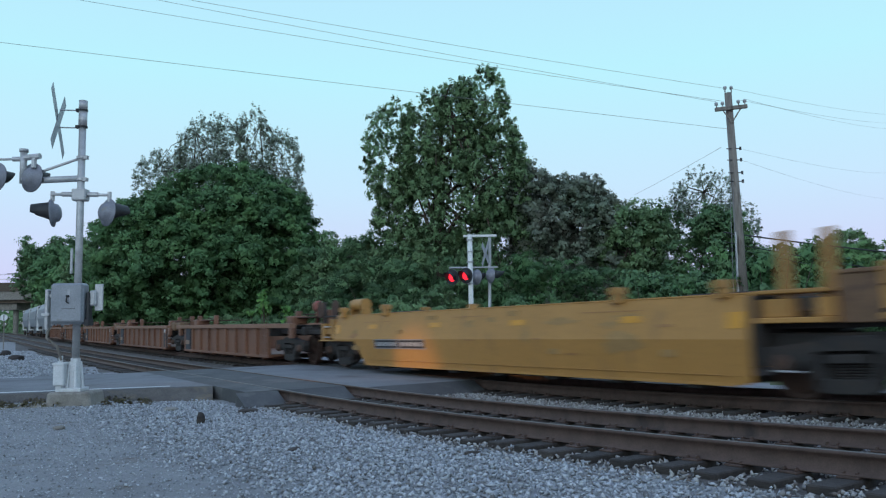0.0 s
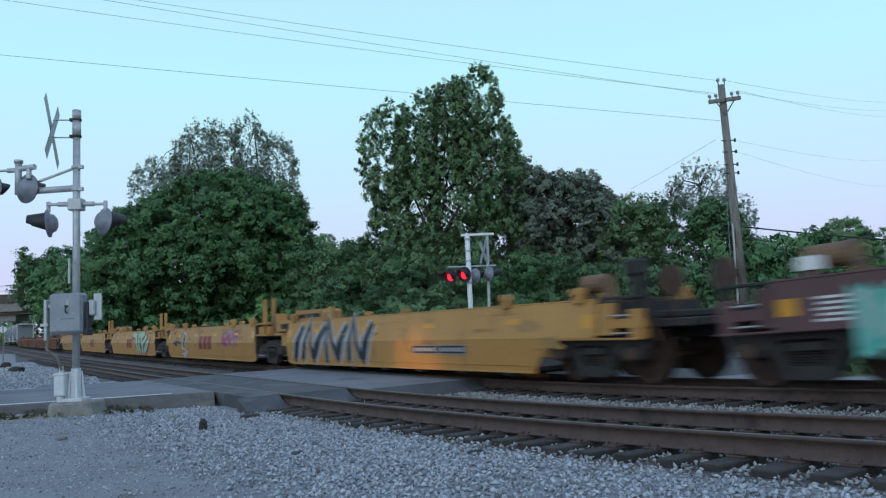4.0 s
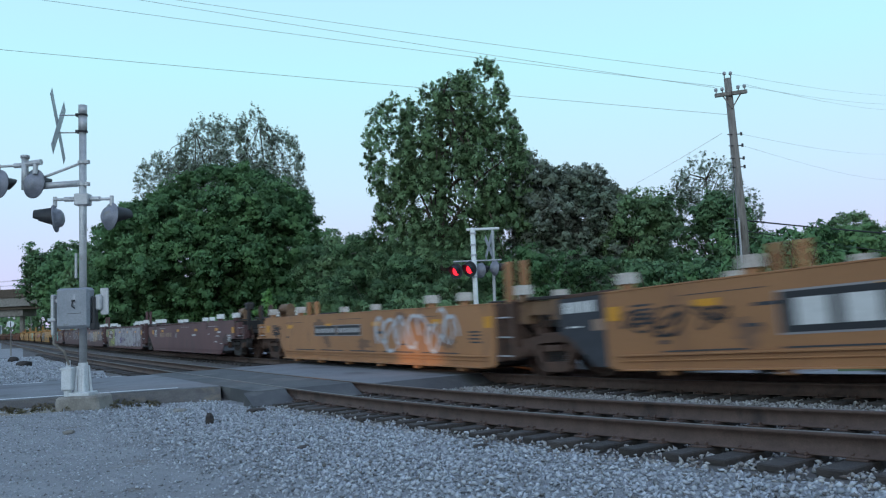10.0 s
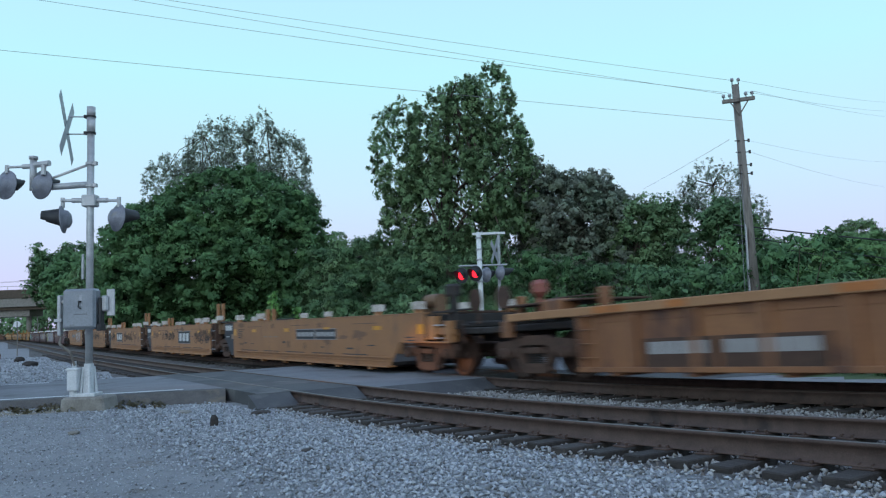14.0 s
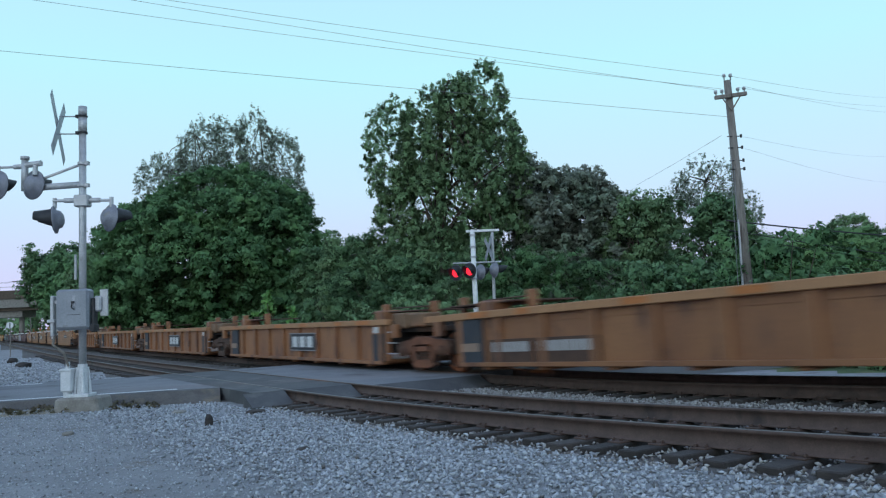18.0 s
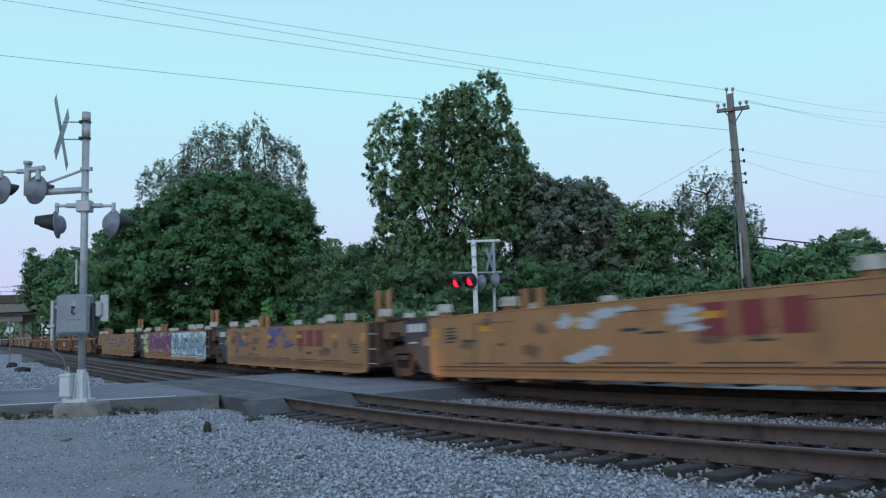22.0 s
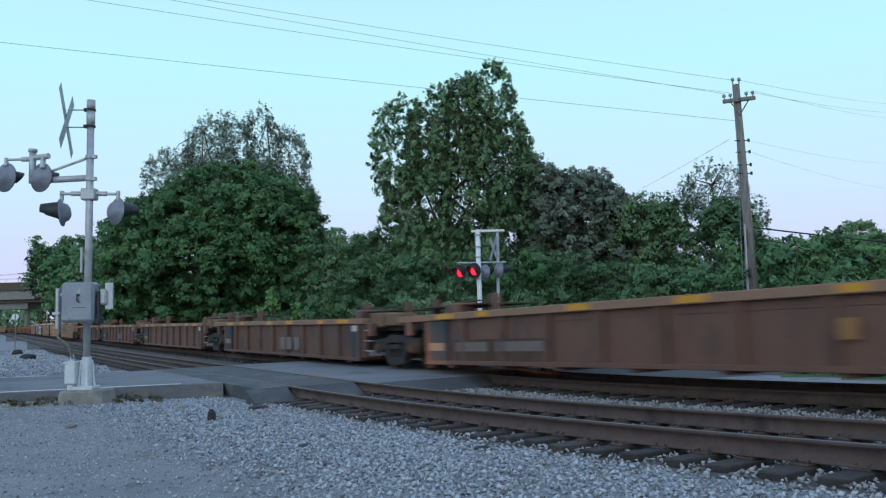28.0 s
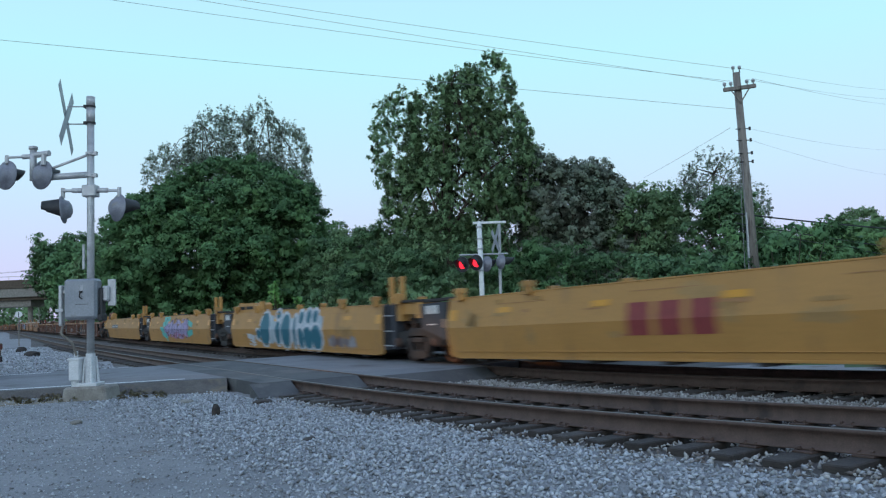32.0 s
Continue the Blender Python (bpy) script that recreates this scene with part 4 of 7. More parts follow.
# far woods that close the view all round
def far_woods():
    rng = np.random.default_rng(5)
    cen, rad = [], []

    def belt(angles, r0, r1, h0, h1, big, count):
        for a in angles:
            r = rng.uniform(r0, r1)
            x, y = r * math.sin(radians(a)), r * math.cos(radians(a))
            if abs(line_coords(x, y)[1] - 3) < 12 or r < 300 and ( -40 < a < -22 or 320 < a < 338):
                continue
            h = rng.uniform(h0, h1)
            for _ in range(count):
                cen.append((x + rng.normal(0, big * 1.2), y + rng.normal(0, big * 1.2), h * rng.uniform(0.02, 0.92)))
                rad.append(big * rng.uniform(0.6, 1.15))

    belt(np.arange(0, 360, 1.2), 150, 210, 7, 13, 2.6, 9)
    belt(np.arange(-40, 60, 0.7), 150, 210, 7, 13, 2.6, 9)
    belt(np.arange(-48, -18, 0.25), 330, 420, 11, 17, 4.5, 10)
    belt(np.arange(-18, 60, 0.6), 460, 540, 12, 20, 4.5, 9)
    cen, rad = np.array(cen), np.array(rad)
    tagged(new("far_woods", leaf_cloud("far_woods", L_OLIVE, rng, cen, rad, np.full(len(cen), 22), 1.0)), "far belt of green woods round the place", "woods", kind="stuff")


far_woods()


# ---- the train: articulated well cars ----
SPEED = 17.08
PAINTS = {}


def paint(key, c1, c2, dirt, at=0.60):
    PAINTS[key] = surface(key + "_car_paint", c1, c2, 0.7, 0.55, 0.0, 0.12, 30, dirt=dirt, dirt_at=at, dirt_scale=1.6, vary=0.14, stretch=(1.5, 1, 0.55))


paint("yellow", (0.385, 0.188, 0.046), (0.440, 0.218, 0.056), (0.27, 0.140, 0.050), 0.57)
paint("tan", (0.32, 0.145, 0.058), (0.39, 0.18, 0.072), (0.21, 0.105, 0.058), 0.57)
paint("maroon", (0.092, 0.042, 0.042), (0.128, 0.058, 0.055), (0.066, 0.040, 0.040), 0.56)
paint("orange_rust", (0.22, 0.090, 0.040), (0.31, 0.135, 0.055), (0.10, 0.045, 0.03), 0.53)
paint("dark_rust", (0.118, 0.055, 0.040), (0.165, 0.075, 0.046), (0.065, 0.038, 0.032), 0.54)
paint("brown_rust", (0.17, 0.075, 0.045), (0.22, 0.10, 0.055), (0.10, 0.05, 0.03), 0.56)
M_TRUCK = surface("grimy_truck_steel", (0.026, 0.023, 0.022), (0.048, 0.040, 0.036), 5, 0.8, 0.2, 0.4, 40, dirt=(0.09, 0.05, 0.03), dirt_at=0.6, dirt_scale=3)
M_RUSTY = surface("rust_brown_truck", (0.072, 0.042, 0.031), (0.115, 0.064, 0.044), 5, 0.85, 0.2, 0.4, 40, dirt=(0.035, 0.025, 0.02), dirt_at=0.58, dirt_scale=3)
M_WHEEL = surface("brown_wheel_steel", (0.055, 0.032, 0.024), (0.09, 0.05, 0.036), 6, 0.6, 0.5, 0.3, 40)
M_DARKEND = surface("charcoal_end_paint", (0.027, 0.029, 0.036), (0.044, 0.046, 0.055), 4, 0.65, 0.0, 0.2, 40, dirt=(0.06, 0.042, 0.034), dirt_at=0.60, dirt_scale=2)
M_REFLECT = surface("yellow_reflector_tape", (0.58, 0.245, 0.012), (0.64, 0.29, 0.02), 5, 0.35, 0.0, 0.05, 40)
M_CONE_AGED = surface("aged_guide_paint", (0.46, 0.40, 0.34), (0.62, 0.56, 0.50), 5, 0.6, 0.0, 0.1, 40, dirt=(0.30, 0.22, 0.16), dirt_at=0.55, dirt_scale=6)
M_ORANGE = surface("worn_orange_paint", (0.40, 0.13, 0.03), (0.46, 0.16, 0.04), 5, 0.5, 0.0, 0.05, 40, dirt=(0.25, 0.10, 0.04), dirt_at=0.55, dirt_scale=4)
M_CONE = surface("white_guide_paint", (0.68, 0.66, 0.62), (0.80, 0.79, 0.76), 5, 0.6, 0.0, 0.1, 40, dirt=(0.42, 0.36, 0.30), dirt_at=0.6, dirt_scale=6)
M_BULKHEAD = surface("brown_bulkhead_paint", (0.15, 0.085, 0.045), (0.21, 0.115, 0.06), 4, 0.7, 0.0, 0.2, 40, dirt=(0.09, 0.05, 0.035), dirt_at=0.56, dirt_scale=3)
M_BRICK = surface("faded_red_paint", (0.24, 0.07, 0.05), (0.32, 0.10, 0.07), 5, 0.6, 0.0, 0.1, 40, dirt=(0.14, 0.06, 0.04), dirt_at=0.6, dirt_scale=4)
M_GREYTEXT = surface("grimy_stencil_paint", (0.16, 0.125, 0.11), (0.21, 0.17, 0.15), 8, 0.6, 0.0, 0.0, 40)
M_DULLTEXT = surface("dull_white_stencil_paint", (0.33, 0.31, 0.30), (0.42, 0.40, 0.385), 8, 0.6, 0.0, 0.0, 40)
M_PALETEXT = surface("pale_stencil_paint", (0.55, 0.54, 0.52), (0.66, 0.65, 0.63), 8, 0.6, 0.0, 0.0, 40)
M_FAINT = surface("faded_stencil_paint", (0.25, 0.165, 0.115), (0.30, 0.20, 0.145), 8, 0.6, 0.0, 0.0, 40)
M_MAROONTEXT = surface("maroon_stencil_paint", (0.20, 0.030, 0.030), (0.25, 0.040, 0.036), 8, 0.6, 0.0, 0.0, 40)
M_OCHRETEXT = surface("ochre_stencil_paint", (0.30, 0.14, 0.05), (0.36, 0.17, 0.06), 8, 0.6, 0.0, 0.0, 40)
SPRAY = {k: surface(k + "_spray_paint", c, tuple(v * 0.8 for v in c), 3, 0.55, 0.0, 0.05, 30) for k, c in dict(
    teal=(0.012, 0.13, 0.18), ice=(0.36, 0.43, 0.47), mint=(0.36, 0.56, 0.36), aqua=(0.10, 0.46, 0.40), black=(0.02, 0.02, 0.024),
    white=(0.52, 0.54, 0.57), red=(0.30, 0.035, 0.05), magenta=(0.26, 0.05, 0.12), cream=(0.50, 0.50, 0.40), blue=(0.07, 0.10, 0.30), grey=(0.30, 0.28, 0.28), violet=(0.10, 0.05, 0.20), pink=(0.40, 0.16, 0.26), lime=(0.55, 0.60, 0.10)).items()}
SCUFF = {k: surface(k + "_scuff", c, tuple(v * 1.3 for v in c), 4, 0.7, 0.0, 0.1, 30) for k, c in dict(
    yellow=(0.30, 0.17, 0.06), tan=(0.17, 0.088, 0.050), maroon=(0.075, 0.045, 0.042)).items()}
CHORD = {k: surface(k + "_chord_paint", c, tuple(v * 1.25 for v in c), 2, 0.65, 0.0, 0.15, 30, dirt=tuple(v * 0.55 for v in c), dirt_at=0.6, dirt_scale=3, stretch=(3, 1, 1)) for k, c in dict(
    brown_rust=(0.22, 0.115, 0.070), orange_rust=(0.33, 0.165, 0.075), dark_rust=(0.24, 0.130, 0.080)).items()}
MESHES = {}
SIDE = -1.43          # the near face of a car's side


def shared(key, make):
    if key not in MESHES:
        MESHES[key] = make()
    return MESHES[key]


def stroke(bm, pts, w, y, thick=0.004):
    """A painted stroke of width w along pts (x, z), lying on a car's side."""
    pts = [Vector((p[0], 0, p[1])) for p in pts]
    left, right = [], []
    for i, p in enumerate(pts):
        d = (pts[min(i + 1, len(pts) - 1)] - pts[max(i - 1, 0)]).normalized()
        nrm = Vector((-d.z, 0, d.x)) * (w / 2) * (0.75 if i in (0, len(pts) - 1) else 1.0)
        left.append(p + nrm)
        right.append(p - nrm)
    loop = left + right[::-1]
    a = [bm.verts.new((p.x, y, p.z)) for p in loop]
    b = [bm.verts.new((p.x, y + thick, p.z)) for p in loop]
    n = len(loop)
    for i in range(len(pts) - 1):
        bm.faces.new((a[i], a[i + 1], a[n - 2 - i], a[n - 1 - i]))
    for i in range(n):
        j = (i + 1) % n
        bm.faces.new((a[j], a[i], b[i], b[j]))


def blob(bm, x, z, rx, rz, y, rng, n=18, rough=0.22):
    v = []
    for k in range(n):
        a = 2 * math.pi * k / n
        r = 1 + rng.uniform(-rough, rough)
        v.append((x + rx * r * math.cos(a), z + rz * r * math.sin(a)))
    a = [bm.verts.new((px, y, pz)) for px, pz in v]
    b = [bm.verts.new((px, y + 0.003, pz)) for px, pz in v]
    bm.faces.new(a)
    for k in range(n):
        j = (k + 1) % n
        bm.faces.new((a[j], a[k], b[k], b[j]))


def graffiti(car, kind, x0, x1, z0, z1, fill, edge, seed, letters=6):
    """Painted letter shapes with an outline of another colour, each colour a coat of its own."""
    rng = random.Random(seed)
    y = SIDE - 0.004
    w, h = (x1 - x0) / letters, z1 - z0
    for k in range(letters):
        coats = {edge: bmesh.new(), fill: bmesh.new()}
        cx = x0 + (k + 0.5) * w
        bars = []
        if kind == "letters":
            # sharp slanted wedges, no letters
            for q in (-0.32, 0.0, 0.30):
                xa, slope = cx + q * w, rng.uniform(-0.30, 0.30) * w
                lo, hi = z0 + rng.uniform(0, 0.25) * h, z1 - rng.uniform(0, 0.30) * h
                bars.append([(xa - slope, lo), (xa + rng.uniform(-0.08, 0.08) * w, (lo + hi) / 2), (xa + slope, hi)])
            bars.append([(cx - 0.45 * w, z0 + rng.uniform(0.2, 0.8) * h), (cx, z0 + rng.uniform(0.3, 0.7) * h), (cx + 0.45 * w, z0 + rng.uniform(0.2, 0.8) * h)])
        elif kind == "bubble":
            xa = cx
            bars.append([(xa - 0.1 * w, z0 + 0.12 * h), (xa, z0 + 0.5 * h), (xa - 0.05 * w, z1 - 0.1 * h)])
            bars.append([(xa + 0.22 * w, z0 + 0.10 * h), (xa + 0.25 * w, z0 + 0.4 * h), (xa + 0.2 * w, z1 - rng.uniform(0.1, 0.5) * h)])
        elif kind == "zigzag":
            bars.append([(cx - 0.5 * w, z0), (cx, z1 if k % 2 else z0 + 0.5 * h), (cx + 0.5 * w, z0 + (0.1 if k % 2 else 0.9) * h)])
        else:
            for _ in range(3):
                a, b, c = rng.uniform(0, 6), rng.uniform(0.6, 1.6), rng.uniform(0.2, 0.5)
                mx_, mz_ = cx + rng.uniform(-0.2, 0.2) * w, (z0 + z1) / 2 + rng.uniform(-0.2, 0.2) * h
                bars.append([(mx_ + c * w * math.cos(a + q * 0.32), mz_ + 0.6 * c * h * math.sin(b * (a + q * 0.32))) for q in range(20)])
        lean, twist = rng.uniform(-0.35, 0.35) * w, rng.uniform(-0.15, 0.15)
        bars = [[(px + lean * ((pz - z0) / h - 0.5) + (rng.uniform(-0.06, 0.06) * w if kind == "letters" else 0), pz + twist * (px - cx) * 0.5) for px, pz in pts] for pts in bars]
        thick = {"letters": 0.20, "bubble": 0.62, "zigzag": 0.46, "scribble": 0.055}[kind] * min(w, h)
        for bpts in bars:
            if kind != "scribble":
                stroke(coats[edge], bpts, thick * (1.45 if kind == "bubble" else 1.55), y - 0.0003 * k, 0.003)
            stroke(coats[fill], bpts, thick, y - 0.006 - 0.0004 * k, 0.003)
        for key, bm in coats.items():
            if len(bm.verts):
                part("graffiti", bm, SPRAY[key], car, key + " sprayed graffiti")
            else:
                bm.free()


def bars_sign(car, x, z, w, h, back, ink, count, seed=0, name="lettering"):
    """A painted emblem or line of lettering, drawn as plain bars."""
    y = SIDE
    if back:
        bm = box(bmesh.new(), x - w / 2, x + w / 2, y - 0.004, y, z - h / 2, z + h / 2)
        part("name_panel", bm, back, car, "dark painted name panel")
        y -= 0.004
    step = w * (0.9 if back else 1.0) / count
    for k in range(count):
        cx = x - step * count / 2 + (k + 0.5) * step
        hh = h * (0.36 if back else 0.5)
        part(name + "_bar", box(bmesh.new(), cx - step * 0.36, cx + step * 0.36, y - 0.004, y, z - hh, z + hh), ink, car, "painted emblem bar")


def truck_parts(car, x, steel):
    """A two-axle truck: cast side frames with their openings, springs, bolster, axles and wheels."""
    def frame_mesh():
        bm = bmesh.new()
        y0, y1 = -0.10, 0.10
        prism(bm, [(-1.22, 0.62), (-1.18, 0.76), (-0.55, 0.80), (-0.3, 0.88), (0.3, 0.88), (0.55, 0.80), (1.18, 0.76), (1.22, 0.62), (1.14, 0.44), (0.72, 0.44), (0.62, 0.60), (0.34, 0.70), (-0.34, 0.70), (-0.62, 0.60), (-0.72, 0.44), (-1.14, 0.44)], y0, y1)
        prism(bm, [(-0.62, 0.60), (-0.44, 0.66), (-0.30, 0.30), (-0.42, 0.22)], y0, y1)
        prism(bm, [(0.62, 0.60), (0.42, 0.22), (0.30, 0.30), (0.44, 0.66)], y0, y1)
        prism(bm, [(-0.46, 0.18), (-0.42, 0.32), (0.42, 0.32), (0.46, 0.18), (0.3, 0.12), (-0.3, 0.12)], y0, y1)
        prism(bm, [(-0.30, 0.52), (0.30, 0.52), (0.30, 0.64), (-0.30, 0.64)], y0 - 0.02, y1 + 0.02)
        bmesh.ops.bevel(bm, geom=bm.edges[:], offset=0.012, segments=1, affect="EDGES")
        return to_mesh("side_frame", bm, steel)

    tr = part("truck", shared(("bolster", steel.name), lambda: to_mesh("truck", box(bmesh.new(), -0.22, 0.22, -0.95, 0.95, 0.5, 0.72, 0.03), steel)), None, car, "steel truck with its bolster")
    tr.location = (x, 0, 0)
    for fy in (-1.14, 1.14):
        part("side_frame", shared(("truck", steel.name), frame_mesh), None, tr, "cast steel side frame").location = (0, fy, 0)

    def wheel_mesh():
        m = Matrix.Rotation(math.pi / 2, 4, "X")
        return to_mesh("wheel", lathe(bmesh.new(), [(0.0, 0.07), (0.10, 0.075), (0.13, 0.03), (0.36, 0.0), (0.40, 0.045), (0.465, 0.05), (0.47, -0.05), (0.495, -0.06), (0.495, -0.09), (0.40, -0.09), (0.14, -0.05), (0.0, -0.05)], m, 22), M_WHEEL)

    def cap_mesh():
        m = Matrix.Rotation(math.pi / 2, 4, "X")
        return to_mesh("bearing_cap", lathe(bmesh.new(), [(0.0, 0.12), (0.085, 0.12), (0.11, 0.09), (0.13, 0.0), (0.0, 0.0)], m, 16), M_RUSTY)

    def spring_mesh():
        bm = bmesh.new()
        for k in range(3):
            for z in range(5):
                rod(bm, (-0.18 + 0.18 * k, 0, 0.33 + z * 0.038), (-0.18 + 0.18 * k, 0, 0.352 + z * 0.038), 0.075, None, 10)
        return to_mesh("spring", bm, M_TRUCK)

    def axle_mesh():
        return to_mesh("axle", rod(bmesh.new(), (0, -1.05, 0), (0, 1.05, 0), 0.075, None, 10), M_WHEEL)

    for wx in (-0.915, 0.915):
        part("axle", shared("axle", axle_mesh), None, tr).location = (wx, 0, 0.475)
        for wy, turn in ((-0.75, 0), (0.75, 180)):
            w = part("wheel", shared("wheel", wheel_mesh), None, tr, "brown steel wheel")
            w.matrix_local = pose(wx, wy, 0.475, 0, 0, turn)
        part("bearing_cap", shared("cap", cap_mesh), None, tr).location = (wx, -1.22, 0.53)
    part("spring", shared("spring", spring_mesh), None, tr).location = (0, -1.14, 0)
    return tr


B0, TOP_A, TOP_B, CUT = 0.18, 1.515, 1.335, 1.80


def side_a(L, e0, e1, col, cut0, cut1, fold=False, arch=False):
    """A tall smooth well side with flanges; cut: the end is raised over a truck of its own."""
    x0, x1 = -L / 2 + e0, L / 2 - e1
    bm = bmesh.new()
    if arch and not cut0:
        pts = [(x0 - 0.95, TOP_A - 0.10), (x0 - 0.95, 0.98), (x0 - 0.55, 0.80), (x0 + 0.30, B0)]
    else:
        pts = [(x0, TOP_A - 0.02), (x0, 0.80 if cut0 else B0 + 0.06)]
        pts += [(x0 + 1.25, 0.80), (x0 + CUT, B0)] if cut0 else [(x0 + 0.12, B0)]
    pts += [(x1 - CUT, B0), (x1 - 1.25, 0.80), (x1, 0.80)] if cut1 else [(x1 - 0.12, B0), (x1, B0 + 0.06)]
    pts += [(x1, TOP_A - 0.02)]
    prism(bm, pts, SIDE, SIDE + 0.02)
    if fold:
        # the upper half leans in towards the top, the lower half tucks under
        bmesh.ops.bisect_plane(bm, geom=bm.verts[:] + bm.edges[:] + bm.faces[:], plane_co=(0, 0, 0.84), plane_no=(0, 0, 1))
        for v in bm.verts:
            v.co.y += 0.13 * (v.co.z - 0.84) / (TOP_A - 0.84) if v.co.z > 0.84 else 0.085 * (0.84 - v.co.z) / (0.84 - B0)
    box(bm, x0, x1, SIDE + (0.115 if fold else -0.012), SIDE + 0.16, TOP_A - 0.03, TOP_A, 0.006)
    lo0, lo1 = x0 + (CUT if cut0 else 0.3), x1 - (CUT if cut1 else 0.3)
    box(bm, lo0, lo1, SIDE + (0.068 if fold else -0.018), SIDE + 0.16, B0 - 0.03, B0 + 0.012, 0.005)
    return to_mesh("side", bm, col)


def side_b(L, e0, e1, col):
    """A ribbed well side that ends square; the top chord runs on over the trucks."""
    x0, x1 = -L / 2 + e0, L / 2 - e1
    bm = box(bmesh.new(), x0, x1, SIDE + 0.10, SIDE + 0.12, B0, TOP_B - 0.1)
    box(bm, x0, x1, SIDE + 0.0, SIDE + 0.2, B0 - 0.02, B0 + 0.07, 0.01)
    box(bm, x0, x1, SIDE + 0.085, SIDE + 0.105, TOP_B - 0.30, TOP_B - 0.275)
    return to_mesh("side", bm, col)


def rib_mesh(col, z0, z1):
    return to_mesh("rib", box(bmesh.new(), -0.075, 0.075, SIDE + 0.01, SIDE + 0.11, z0, z1, 0.01), col)


def pieces(name, boxes, material, car, label="", bevel=0.012):
    """A part of one or more boxes; the bars and boxes of a car's end are parts of their own."""
    if name in ("end_box", "platform_side", "end_column", "cross_beam", "end_bulkhead", "lock_box"):
        for b in boxes:
            last = part(name, box(bmesh.new(), *b, bevel), material, car, label)
        return last
    bm = bmesh.new()
    for b in boxes:
        box(bm, *b, bevel)
    return part(name, bm, material, car, label)


def guide(car, x, y, z, mc, white, size=1.0):
    """A container guide: a block on the rim, white-topped on some cars."""
    key = ("guide", mc.name, white, size)
    w = 0.135 * size

    def stem():
        bm = box(bmesh.new(), -0.10, 0.10, -0.03, 0.13, -0.06, 0.12 * size, 0.012)
        if not white:
            prism(bm, [(-0.115, 0.10), (0.115, 0.10), (0.105, 0.21), (-0.04, 0.23), (-0.115, 0.19)], -0.05, 0.15)
        return to_mesh("guide", bm, mc)
    g = part("guide", shared(key, stem), None, car)
    g.location = (x, y, z)
    if white:
        aged = mc.name != "maroon_car_paint"
        cone = shared(("cone", size, aged), lambda: to_mesh("guide_cone", prism(bmesh.new(), [(-w, 0.10 * size), (w, 0.10 * size), (w * 0.78, 0.29 * size), (-w * 0.78, 0.29 * size)], -0.07, 0.19), M_CONE_AGED if aged else M_CONE))
        part("guide_cone", cone, None, g, "white-topped container guide")


def rungs(car, x0, x1, zs, y):
    bm = bmesh.new()
    for z in zs:
        rod(bm, (x0, y, z), (x1, y, z), 0.016, None, 6)
        for x in (x0, x1):
            rod(bm, (x, y, z), (x, y + 0.08, z), 0.014, None, 6)
    part("grab_iron", bm, M_GALV, car, "bare steel grab irons")


def number_bars(parent, x0, x1, z0, z1, y, count, ink):
    step = (x1 - x0) / count
    me = shared(("number", round(step, 3), round(z1 - z0, 3), ink.name), lambda: to_mesh("stencil_bar", box(bmesh.new(), -step * 0.40, step * 0.40, -0.006, -0.001, z0 - z1, 0.0), ink))
    for k in range(count):
        part("stencil_bar", me, None, parent, "white stencil bar").location = (x0 + step * (k + 0.5), y, z1)


def tall_posts(car, xs, mc, z1):
    for k, x in enumerate(xs):
        bm = box(bmesh.new(), x - 0.075, x + 0.075, SIDE + 0.22 + 0.1 * k, SIDE + 0.34 + 0.1 * k, TOP_A - 0.12, z1, 0.015)
        part("upright", bm, mc, car, "tall container guide post")


